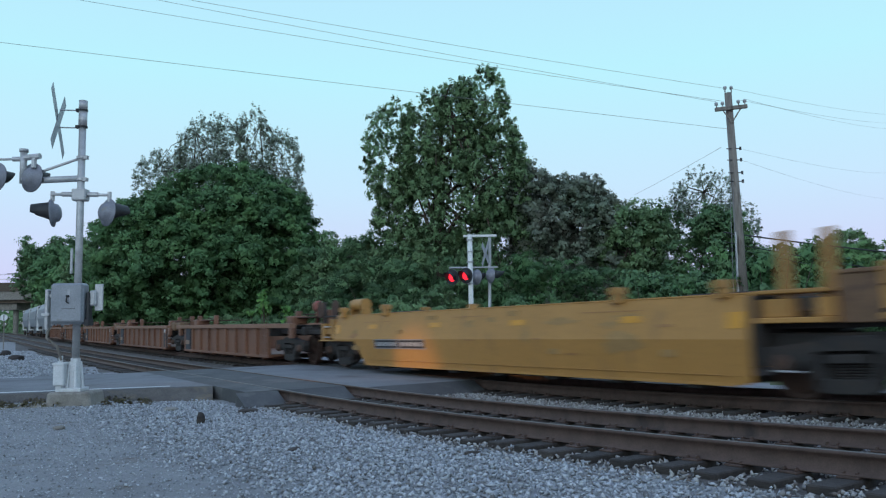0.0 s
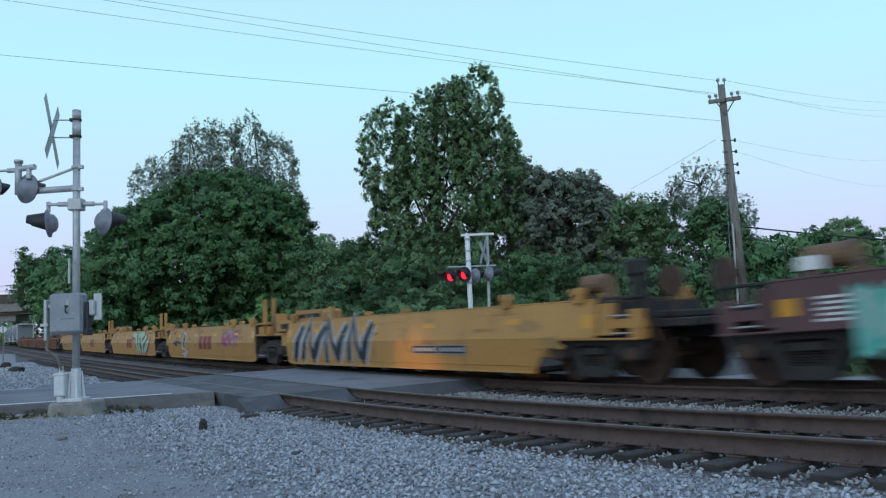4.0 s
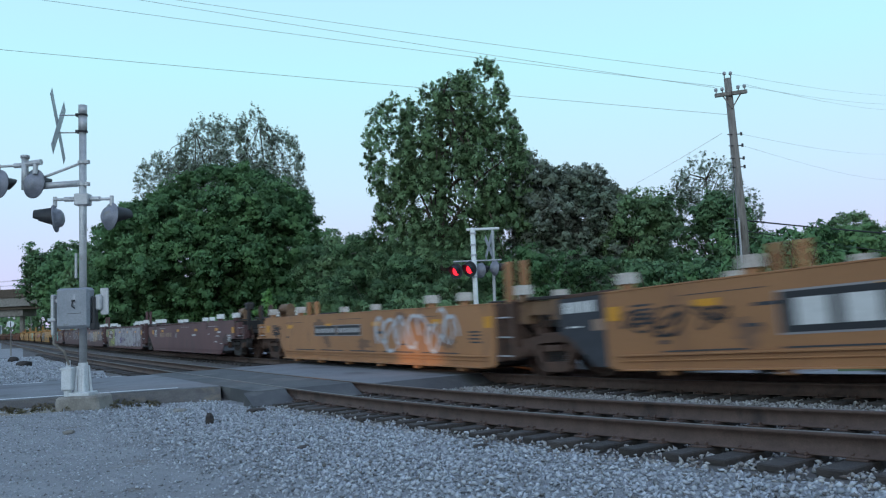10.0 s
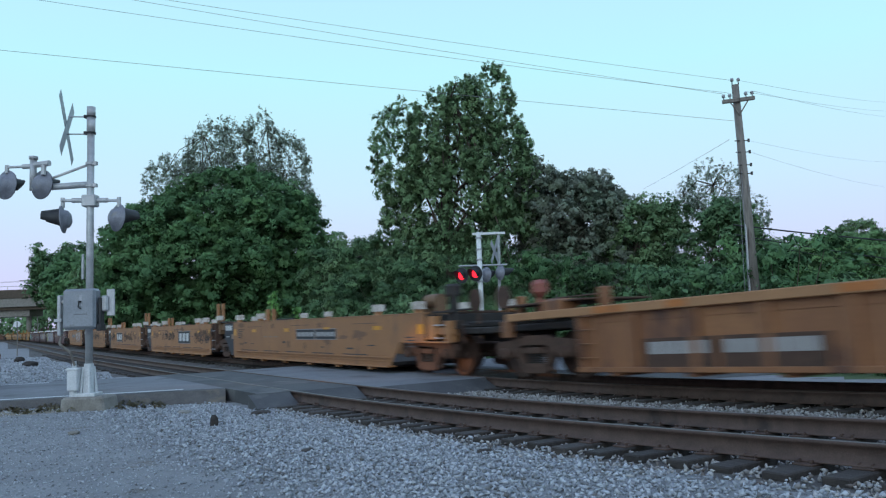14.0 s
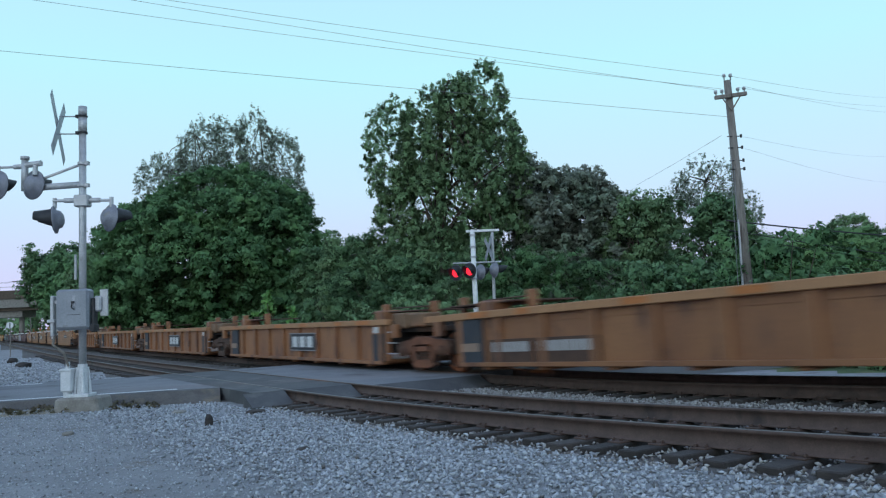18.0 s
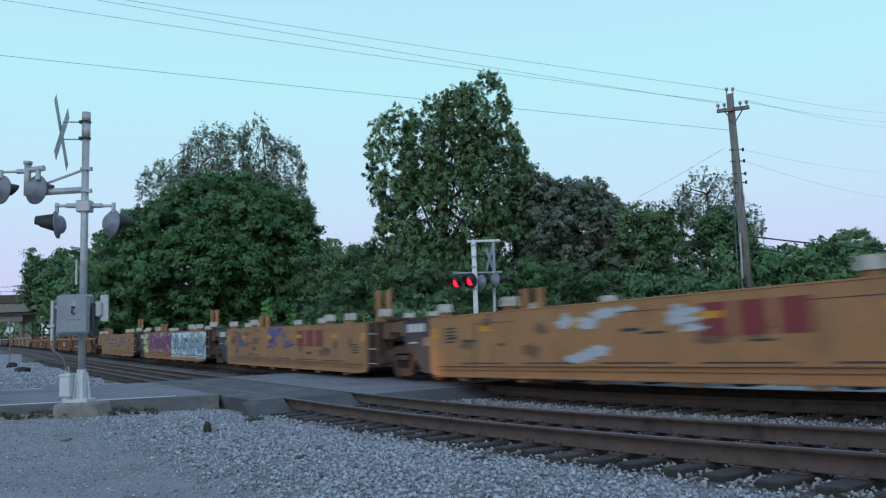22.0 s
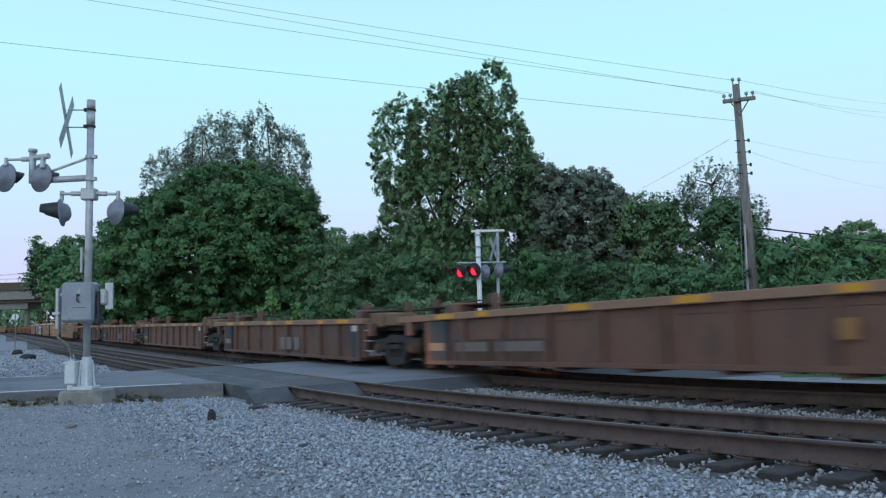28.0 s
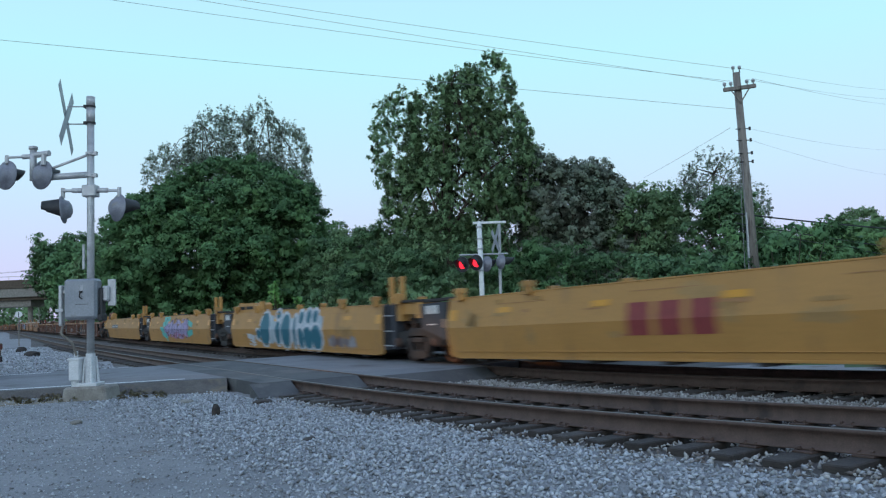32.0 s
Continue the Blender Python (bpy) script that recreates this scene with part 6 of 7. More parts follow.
            bm = box(bmesh.new(), sx - 0.45 * s - 0.25, sx - 0.45 * s + 0.25, -1.1, -0.5, TOP_B - 0.05, TOP_B + 0.24, 0.04)
            part("lock_housing", bm, mc, g, "rusty rounded lock housing")
            for z in (0.30,):
                part("hand_rail", rod(bmesh.new(), (sx - 1.0 - 0.3 * s, -0.2, TOP_B + z), (sx + 1.0 - 0.3 * s, -0.2, TOP_B + z), 0.018, None, 8), M_RUSTY, g)
            for d in (-1.3, 1.3):
                bm = box(bmesh.new(), sx + d - 0.09, sx + d + 0.09, -0.5, -0.3, TOP_B - 0.05, TOP_B + 0.42, 0.02)
                part("guide_post", bm, mc, g)
            e = end0 if s < 0 else end1
            cx = s * (L / 2 - (1.45 if e else 1.05))
            bm = box(bmesh.new(), cx - 0.13, cx + 0.13, SIDE - 0.03, SIDE + 0.12, TOP_B - 0.48, TOP_B - 0.14, 0.015)
            part("jacking_pad", bm, mc, car, "rusty jacking bracket under the chord")
            if e:
                bm = box(bmesh.new(), cx - 0.17, cx + 0.17, -0.62, -0.30, TOP_B + 0.36, TOP_B + 0.72, 0.09)
                rod(bm, (cx - 0.12, -0.45, TOP_B + 0.0), (cx - 0.02, -0.45, TOP_B + 0.40), 0.07, None, 8)
                part("brake_housing", bm, M_BRICK, car, "faded red brake housing on its post")
    # trucks: each unit carries the one under its leading joint; cars also one at each coupled end
    if end0:
        truck_parts(car, -L / 2 + 2.05, steel)
    else:
        truck_parts(car, -L / 2, steel)
    if end1:
        truck_parts(car, L / 2 - 2.05, steel)
    for sign, e in ((-1, end0), (1, end1)):
        if e:
            bm = box(bmesh.new(), *sorted((sign * L / 2, sign * (L / 2 - 1.3))), -0.12, 0.12, 0.78, 0.98, 0.03)
            box(bm, *sorted((sign * (L / 2 - 1.1), sign * (L / 2 - 0.95))), -1.2, 1.2, 0.95, 1.2, 0.02)
            part("coupler", bm, M_TRUCK, car, "grimy coupler and end sill")
            bm = rod(bmesh.new(), (sign * (L / 2 - 0.55), -0.7, 1.2), (sign * (L / 2 - 0.55), -0.7, 1.75), 0.04, None, 8)
            lathe(bm, [(0.0, -0.02), (0.26, -0.02), (0.27, 0.0), (0.26, 0.02), (0.0, 0.02)], Matrix.Translation((sign * (L / 2 - 0.55), -0.78, 1.75)) @ Matrix.Rotation(math.pi / 2, 4, "X"), 20)
            part("brake_wheel", bm, M_RUSTY, car, "rust-red brake wheel on its post")
    return car


CARS = []
GROUPS = (("brown_rust", "b", (-105.5, -87.5, -71.2, -55.0, -38.8, -22.5), "rusty brown ribbed well car"),
          ("yellow", "a", (-22.5, -5.7, 10.4, 26.5, 42.2, 60.0), "bright yellow smooth-sided well car"),
          ("maroon", "a", (60.0, 77.0, 93.25, 108.75, 124.1, 142.25), "maroon smooth-sided well car with white container guides"),
          ("tan", "a", (142.25, 159.2, 175.4, 190.5, 206.3, 224.7), "orange-tan smooth-sided well car with white container guides"),
          ("orange_rust", "b", (224.7, 241.7, 258.3, 274.7, 291.0, 309.15), "orange-rust ribbed well car"),
          ("tan", "a", (309.15, 327.0, 342.9, 358.4, 374.7, 393.3), "orange-tan smooth-sided well car with white container guides"),
          ("dark_rust", "b", (393.3, 411.4, 427.9, 444.2, 460.3, 478.8), "dark rust-brown ribbed well car"),
          ("yellow", "a", (478.8, 496.8, 513.2, 529.6, 545.7, 563.5), "bright yellow smooth-sided well car"))
for col, kind, joints, label in GROUPS:
    for k in range(len(joints) - 1):
        u0, u1 = joints[k], joints[k + 1]
        style = col if col != "yellow" else "early_yellow" if u0 < 100 else "late_yellow"
        car = well_car(u0, u1, kind, col, k == 0, k == len(joints) - 2, label, int(u0) + 500, style)
        CARS.append((car, u0, u1))


def on_car(u):
    """The car whose first joint is nearest to u."""
    return min(CARS, key=lambda c: abs(c[1] - u))[0]


def motions():
    for car, u0, u1 in CARS:
        rows = []
        for k in range(65):
            t = k * 0.5
            a, b = u0 - SPEED * t, u1 - SPEED * t
            if k % 4 and not -60 < (a + b) / 2 < 45:
                continue
            pa, pb = Vector(rail_xyz(a, CENTRES + GAUGE / 2)), Vector(rail_xyz(b, CENTRES + GAUGE / 2))
            x = (pb - pa).normalized()
            y = Vector((0, 0, 1)).cross(x).normalized()
            m = Matrix((x, y, x.cross(y))).transposed().to_4x4()
            m.translation = (pa + pb) / 2
            rows.append((t, m))
        walk(car, rows)


# ---- paint on the cars: emblems, name panels, graffiti ----
def face_y(car, z):
    """The near face of a car's side at a height: folded on the yellow cars."""
    if not car["label"].startswith("bright yellow"):
        return SIDE
    return SIDE + (0.13 * (z - 0.84) / (TOP_A - 0.84) if z > 0.84 else 0.085 * (0.84 - z) / (0.84 - B0))


def settle(car, before):
    """Lays fresh paint on the folded side of a yellow car."""
    if not car["label"].startswith("bright yellow"):
        return
    fresh = [ob for ob in car.children if ob not in before]
    for ob in fresh + [c for ob in fresh for c in ob.children]:
        me = ob.data
        bm = bmesh.new()
        bm.from_mesh(me)
        if ob.location.length < 1e-6:
            bmesh.ops.bisect_plane(bm, geom=bm.verts[:] + bm.edges[:] + bm.faces[:], plane_co=(0, 0, 0.84), plane_no=(0, 0, 1))
        for v in bm.verts:
            v.co.y += face_y(car, v.co.z + ob.location.z) - SIDE - 0.004
        me = me.copy()
        bm.to_mesh(me)
        bm.free()
        ob.data = me


def painted(u, fn, *args, **kw):
    car = on_car(u)
    before = set(car.children)
    fn(car, *args, **kw)
    settle(car, before)


for car, _, _ in CARS:
    if car["label"].startswith("bright yellow"):
        for ob in list(car.children):
            if ob.name.startswith(("reflector", "stencil_bar", "seam", "scuff", "sill_flange")):
                settle(car, set(car.children) - {ob})


def mural_paint(name, cols, scale, seed):
    """Sprayed colours that run into one another in soft-edged patches."""
    m = bpy.data.materials.new(name)
    m.use_nodes = True
    n, l = m.node_tree.nodes, m.node_tree.links
    tc, mp_, nz, r = n.new("ShaderNodeTexCoord"), n.new("ShaderNodeMapping"), n.new("ShaderNodeTexNoise"), n.new("ShaderNodeValToRGB")
    mp_.inputs["Location"].default_value = (seed * 3.7, seed, seed * 1.9)
    nz.inputs["Scale"].default_value, nz.inputs["Detail"].default_value, nz.inputs["Distortion"].default_value = scale, 2.5, 1.6
    l.new(tc.outputs["Object"], mp_.inputs[0])
    l.new(mp_.outputs[0], nz.inputs["Vector"])
    l.new(nz.outputs["Fac"], r.inputs[0])
    k = len(cols)
    for i, c in enumerate(cols):
        at = 0.30 + 0.40 * i / max(1, k - 1)
        el = r.color_ramp.elements[i] if i < 2 else r.color_ramp.elements.new(at)
        el.position, el.color = at, (*c, 1)
    b = n["Principled BSDF"]
    l.new(r.outputs[0], b.inputs["Base Color"])
    b.inputs["Roughness"].default_value = 0.55
    return m


def mural(car, x0, x1, z0, z1, material, seed, label, ragged=0.10):
    """A wide painted patch with a ragged edge."""
    rng = random.Random(seed)
    n = 26
    top = [(x0 + (x1 - x0) * k / n + rng.uniform(-0.05, 0.05), z1 - rng.uniform(0, ragged)) for k in range(n + 1)]
    low = [(x0 + (x1 - x0) * k / n + rng.uniform(-0.05, 0.05), z0 + rng.uniform(0, ragged)) for k in range(n + 1)]
    bm = bmesh.new()
    a = [bm.verts.new((x, SIDE - 0.004, z)) for x, z in top]
    b = [bm.verts.new((x, SIDE - 0.004, z)) for x, z in low]
    for k in range(n):
        bm.faces.new((a[k], a[k + 1], b[k + 1], b[k]))
    ext = bmesh.ops.extrude_face_region(bm, geom=bm.faces[:])
    for v in [g for g in ext["geom"] if isinstance(g, bmesh.types.BMVert)]:
        v.co.y += 0.003
    part("graffiti", bm, material, car, label)


def emblem(car, x, z, w, h, ink):
    """An emblem reduced to three plain bars of its colour."""
    lab = "maroon painted emblem bar" if ink is M_MAROONTEXT else "painted emblem bar"
    for k in range(3):
        cx = x - w / 2 + w * (k + 0.5) / 3
        part("emblem", box(bmesh.new(), cx - w * 0.125, cx + w * 0.125, SIDE - 0.005, SIDE - 0.001, z - h * 0.42, z + h * 0.42), ink, car, lab)


def badge(car, x, z, w, h, count=3):
    """A black panel in a thin pale border with plain pale bars for its emblem."""
    bm = box(bmesh.new(), x - w / 2, x + w / 2, SIDE - 0.004, SIDE, z - h / 2, z + h / 2)
    pn = part("name_panel", bm, SPRAY["grey"], car, "grey border of a painted panel")
    bm = box(bmesh.new(), x - w / 2 + 0.03, x + w / 2 - 0.03, SIDE - 0.007, SIDE - 0.0045, z - h / 2 + 0.03, z + h / 2 - 0.03)
    part("panel_field", bm, SPRAY["black"], pn, "black field of a painted panel")
    step = w * 0.86 / count
    for k in range(count):
        cx = x - w * 0.43 + (k + 0.5) * step
        part("emblem", box(bmesh.new(), cx - step * 0.36, cx + step * 0.36, SIDE - 0.012, SIDE - 0.008, z - h * 0.30, z + h * 0.30), M_PALETEXT, pn, "pale painted emblem bar")


def long_badge(car, x, z=1.0, w=2.6, h=0.30):
    """Two black name panels in a pale border, with bars for their letters."""
    for s, k in ((-1, 4), (1, 6)):
        cx, half = x + s * w * 0.25, w * 0.245
        bm = box(bmesh.new(), cx - half, cx + half, SIDE - 0.004, SIDE, z - h / 2, z + h / 2)
        pn = part("name_panel", bm, SPRAY["grey"], car, "grey border of a name panel")
        bm = box(bmesh.new(), cx - half + 0.03, cx + half - 0.03, SIDE - 0.007, SIDE - 0.0045, z - h / 2 + 0.025, z + h / 2 - 0.025)
        part("panel_field", bm, SPRAY["black"], pn, "black field of a name panel")
        step = (2 * half - 0.16) / k
        for q in range(k):
            bx = cx - half + 0.08 + (q + 0.5) * step
            bm = box(bmesh.new(), bx - step * 0.40, bx + step * 0.40, SIDE - 0.010, SIDE - 0.0075, z - h * 0.20, z + h * 0.20)
            part("lettering_bar", bm, M_DULLTEXT, pn)


MU_CREAM = mural_paint("cream_mural", [(0.08, 0.06, 0.065), (0.20, 0.17, 0.18), (0.33, 0.31, 0.33), (0.40, 0.37, 0.38), (0.16, 0.12, 0.13)], 1.3, 5)
MU_FLAME = mural_paint("orange_mural", [(0.30, 0.06, 0.05), (0.44, 0.15, 0.03), (0.40, 0.10, 0.05)], 2.2, 12)
MU_MOSS = mural_paint("moss_mural", [(0.05, 0.055, 0.045), (0.13, 0.14, 0.08), (0.21, 0.22, 0.10), (0.28, 0.27, 0.11), (0.16, 0.17, 0.15), (0.05, 0.05, 0.045)], 1.1, 13)
MU_TAN = mural_paint("tan_mural", [(0.14, 0.08, 0.06), (0.34, 0.24, 0.16), (0.46, 0.36, 0.26), (0.20, 0.12, 0.10)], 2.0, 11)
MU_SILVER = mural_paint("silver_mural", [(0.11, 0.055, 0.05), (0.17, 0.13, 0.125), (0.30, 0.28, 0.285), (0.13, 0.08, 0.075)], 1.6, 7)
MU_RED = mural_paint("crimson_mural", [(0.14, 0.07, 0.22), (0.33, 0.04, 0.06), (0.30, 0.05, 0.13), (0.40, 0.30, 0.22), (0.10, 0.05, 0.18)], 2.0, 3)
MU_ICE = mural_paint("ice_blue_mural", [(0.22, 0.34, 0.42), (0.62, 0.72, 0.80), (0.70, 0.76, 0.80), (0.05, 0.22, 0.24)], 1.7, 4)
MU_LIME = mural_paint("pale_lime_mural", [(0.40, 0.50, 0.25), (0.62, 0.66, 0.30), (0.50, 0.55, 0.40)], 2.5, 6)
MU_LILAC = mural_paint("lilac_mural", [(0.46, 0.22, 0.40), (0.30, 0.26, 0.46), (0.38, 0.32, 0.46), (0.10, 0.08, 0.14)], 2.6, 8)
MU_BLUE = mural_paint("teal_green_mural", [(0.04, 0.26, 0.22), (0.10, 0.42, 0.34), (0.30, 0.40, 0.36), (0.16, 0.08, 0.07)], 1.6, 9)

def spikes(car, x0, x1, z0, z1, ink, seed, count=9):
    """Sharp coloured points that stick out behind sprayed letters."""
    rng = random.Random(seed)
    zm = (z0 + z1) / 2
    for k in range(count):
        at = rng.choice((0.02, 0.1, 0.9, 0.98, rng.uniform(0.1, 0.9)))
        cx, s = x0 + (x1 - x0) * at, (1 if at > 0.5 else -1)
        bm = bmesh.new()
        stroke(bm, [(cx - s * 0.5, zm + rng.uniform(-0.25, 0.25)), (cx, zm + rng.uniform(-0.4, 0.4)), (cx + s * 0.35, zm + rng.uniform(-0.5, 0.5))], 0.26, SIDE - 0.0035 - 0.0003 * k, 0.002)
        part("graffiti", bm, SPRAY[ink], car, ink + " sprayed spike")


def ovals(car, shapes, fill, edge, seed):
    """Fat oval letter bodies on a pale outline; shapes: (middle x, middle z, half width, half height)."""
    rng = random.Random(seed)
    for k, (x, z, rx, rz) in enumerate(shapes):
        for ink, grow, y, lab in ((edge, 0.13, SIDE - 0.006, "pale outline of a sprayed letter"), (fill, 0.0, SIDE - 0.013, ink_label(fill))):
            bm = bmesh.new()
            blob(bm, x, z, rx + grow, rz + grow * 0.75, y - 0.0004 * k, rng, 24, 0.05)
            part("graffiti", bm, SPRAY[ink], car, lab)


def label_lines(car, x0, x1, z0, z1):
    """A maroon field with rows of small pale lettering, as plain bars."""
    pn = part("name_panel", box(bmesh.new(), x0, x1, SIDE - 0.016, SIDE - 0.013, z0, z1), PAINTS["maroon"], car, "maroon field with white data lines")
    for k in range(3):
        for a, b, z in ((x0 + 0.50, x1 - 0.05, z1 - 0.08 - 0.07 * k), (x0 + 0.04, x0 + 0.95 + 0.18 * k, z0 + 0.19 - 0.065 * k)):
            part("stencil_bar", box(bmesh.new(), a, b, SIDE - 0.021, SIDE - 0.017, z, z + 0.035), M_PALETEXT, pn, "white data line")


def ink_label(key):
    return key + " sprayed letter body"


def fat_strokes(car, lines, w, fill, edge):
    """Broad sprayed strokes with a darker shadow behind; lines: rows of (x, z)."""
    for k, pts in enumerate(lines):
        bm = bmesh.new()
        stroke(bm, [(x + 0.14, z - 0.06) for x, z in pts], w * 1.25, SIDE - 0.005 - 0.0003 * k, 0.002)
        part("graffiti", bm, SPRAY[edge], car, edge + " sprayed shadow")
        bm = bmesh.new()
        stroke(bm, pts, w, SIDE - 0.011 - 0.0003 * k, 0.002)
        part("graffiti", bm, SPRAY[fill], car, fill + " sprayed stroke")


def rings(car, x0, x1, z0, z1, ink, count, w, seed):
    """A row of loose outlined letters: open loops of thin paint."""
    rng = random.Random(seed)
    step = (x1 - x0) / count
    for k in range(count):
        cx, cz = x0 + step * (k + 0.5), (z0 + z1) / 2 + rng.uniform(-0.05, 0.05)
        rx, rz, a0 = step * rng.uniform(0.38, 0.52), (z1 - z0) * rng.uniform(0.40, 0.5), rng.uniform(0, 6.28)
        bm = bmesh.new()
        lean, bulge, turn = rng.uniform(-0.5, 0.5), rng.uniform(-0.45, 0.45), rng.uniform(0, 6.28)
        loop = [(a0 + q * 0.28, 1 + bulge * math.sin(2 * (a0 + q * 0.28) + turn)) for q in range(rng.randint(11, 20))]
        stroke(bm, [(cx + rx * r * math.cos(a) + lean * rz * r * math.sin(a), cz + rz * min(r, 1.1) * math.sin(a)) for a, r in loop], w, SIDE - 0.012 - 0.0003 * k, 0.002)
        stroke(bm, [(cx + rng.uniform(-0.4, 0.4) * step, z0 + rng.uniform(0.02, 0.3)), (cx + rng.uniform(-0.3, 0.3) * step, cz), (cx + rng.uniform(-0.4, 0.4) * step, z1 - rng.uniform(0.02, 0.3))], w * 0.9, SIDE - 0.015 - 0.0003 * k, 0.002)
        part("graffiti", bm, SPRAY[ink], car, ink + " outlined sprayed letter")


def smudge(car, x0, x1, z0, z1, ink, count, seed):
    """A cloud of small sprayed patches."""
    rng = random.Random(seed)
    bm = bmesh.new()
    for k in range(count):
        blob(bm, rng.uniform(x0, x1), rng.uniform(z0, z1), rng.uniform(0.10, 0.32), rng.uniform(0.03, 0.11), SIDE - 0.008 - 0.0002 * k, rng, 12, 0.5)
    part("graffiti", bm, ink, car, "smeared sprayed paint")


# first yellow cars
painted(-22.5, long_badge, -2.95, 0.72, 2.5, 0.24)
painted(-5.7, emblem, 0.35, 0.80, 1.9, 0.66, M_MAROONTEXT)
painted(10.4, emblem, -0.2, 0.80, 1.6, 0.62, M_MAROONTEXT)
painted(10.4, fat_strokes, [[(0.65, 1.34), (1.9, 1.22)], [(1.75, 1.40), (2.05, 0.8), (2.45, 0.27)], [(2.45, 1.40), (2.7, 0.8), (3.0, 0.27)], [(2.5, 1.33), (3.4, 1.25), (4.0, 1.36)], [(3.3, 1.10), (3.7, 0.28)], [(3.6, 0.72), (4.7, 1.22)], [(4.0, 0.36), (4.6, 0.62), (5.4, 1.0)]], 0.36, "mint", "magenta")
painted(10.4, smudge, 0.3, 5.9, 0.9, 1.42, SPRAY["red"], 16, 121)
painted(10.4, smudge, 1.4, 5.2, 0.35, 1.3, SPRAY["black"], 9, 122)
painted(26.5, ovals, [(-3.1, 0.92, 0.16, 0.32)], "black", "white", 123)
painted(26.5, smudge, -3.4, -2.8, 0.25, 0.6, SPRAY["white"], 5, 124)
painted(26.5, smudge, -6.0, -3.6, 0.7, 1.35, SPRAY["black"], 6, 125)
painted(26.5, emblem, 0.25, 0.84, 2.0, 0.66, M_MAROONTEXT)
painted(26.5, mural, 2.6, 4.6, 0.62, 1.46, MU_RED, 24, "faded red sprayed patch", 0.25)
painted(42.2, graffiti, "zigzag", -6.6, -1.2, 0.26, 1.42, "black", "white", 25, 7)
painted(42.2, long_badge, 1.95, 0.62, 2.3, 0.22)
# maroon cars
painted(60.0, mural, -5.6, -2.9, 0.36, 1.40, MU_BLUE, 31, "green and grey sprayed mural", 0.2)
painted(60.0, mural, 0.6, 1.7, 0.34, 1.38, SPRAY["aqua"], 32, "aqua sprayed block", 0.15)
painted(60.0, rings, -4.6, 2.4, 0.4, 1.36, "grey", 6, 0.05, 132)
painted(76.6, rings, 1.4, 5.6, 0.66, 1.40, "white", 5, 0.05, 33)
painted(76.6, rings, -6.4, -4.0, 0.85, 1.42, "grey", 3, 0.05, 34)
painted(92.6, mural, -5.5, -4, 0.50, 1.34, MU_SILVER, 35, "silver sprayed lettering", 0.2)
painted(92.6, mural, -3.3, -1.3, 0.50, 1.36, MU_SILVER, 45, "silver sprayed lettering", 0.2)
painted(92.6, mural, -1.2, 1.1, 0.45, 1.36, MU_CREAM, 36, "cream sprayed lettering", 0.2)
painted(92.6, mural, 1.15, 3.5, 0.45, 1.36, MU_TAN, 46, "tan sprayed lettering", 0.2)
painted(92.6, mural, 3.55, 5.7, 0.55, 1.42, MU_SILVER, 37, "silver sprayed lettering", 0.2)
painted(108.1, mural, -5.85, -3.2, 0.22, 1.44, MU_MOSS, 38, "yellow-green and black mural", 0.06)
painted(108.1, mural, -7.05, -5.85, 0.86, 1.40, MU_MOSS, 138, "yellow-green and black mural", 0.05)
painted(108.1, mural, -3.2, 5.9, 0.26, 1.44, MU_CREAM, 37, "pale grey and white mural", 0.05)
painted(108.1, smudge, -3.0, 5.6, 0.35, 1.35, SPRAY["violet"], 9, 139)
painted(108.1, smudge, -5.6, -3.4, 0.35, 1.35, SPRAY["lime"], 5, 140)
painted(108.1, label_lines, -5.85, -4.12, 0.74, 1.30)
painted(123.5, bars_sign, -5.18, 0.96, 1.1, 0.22, None, M_FAINT, 4)
painted(123.5, bars_sign, -3.78, 0.97, 1.3, 0.22, None, M_FAINT, 6)
painted(123.5, mural, -2.43, -2.03, 0.82, 1.08, MU_SILVER, 40, "faint grey data square", 0.03)
# tan cars
painted(142.2, long_badge, -0.9, 1.02, 3.2, 0.32)
painted(142.2, rings, 1.5, 5.5, 0.42, 1.40, "white", 7, 0.085, 41)
painted(142.2, graffiti, "scribble", -6.1, -5.0, 0.6, 1.4, "black", "black", 42, 1)
for u, x in ((159.2, -1.9), (175.4, -2.0), (190.5, 1.45)):
    painted(u, badge, x, 0.93, 2.4, 0.62)
    painted(u, graffiti, "scribble", x - 4.2, x - 1.9, 0.6, 1.30, "black", "grey", int(u), 3)
    painted(u, graffiti, "scribble", x + 2.0, x + 5.0, 0.6, 1.36, "black", "grey", int(u) + 1, 5)
painted(206.3, long_badge, 0.7, 1.02, 3.2, 0.34)
painted(206.3, smudge, -6.6, -6.4, 0.35, 1.42, SCUFF["tan"], 7, 145)
painted(206.3, bars_sign, -3.3, 0.95, 1.6, 0.05, None, M_FAINT, 3)
# ribbed orange cars
for u, x in ((241.7, 0.05), (258.5, 0.85), (274.9, 1.1)):
    painted(u, badge, x, 0.74, 2.1, 0.56)
# second set of tan cars
painted(308.6, long_badge, -0.78, 1.04, 2.9, 0.34)
painted(308.6, graffiti, "scribble", 2.12, 4.32, 0.6, 1.38, "blue", "grey", 51, 2)
painted(327.0, smudge, -6.35, -5.3, 0.45, 1.42, MU_LIME, 26, 52)
painted(327.0, mural, -5.25, 0.3, 0.47, 1.48, MU_RED, 53, "crimson and violet mural", 0.05)
painted(327.0, rings, -5.0, 0.2, 0.62, 1.40, "violet", 8, 0.11, 153)
painted(327.0, smudge, -4.9, 0.1, 0.6, 1.40, SPRAY["magenta"], 16, 154)
painted(327.0, smudge, -4.8, 0.1, 1.25, 1.44, SPRAY["cream"], 7, 155)
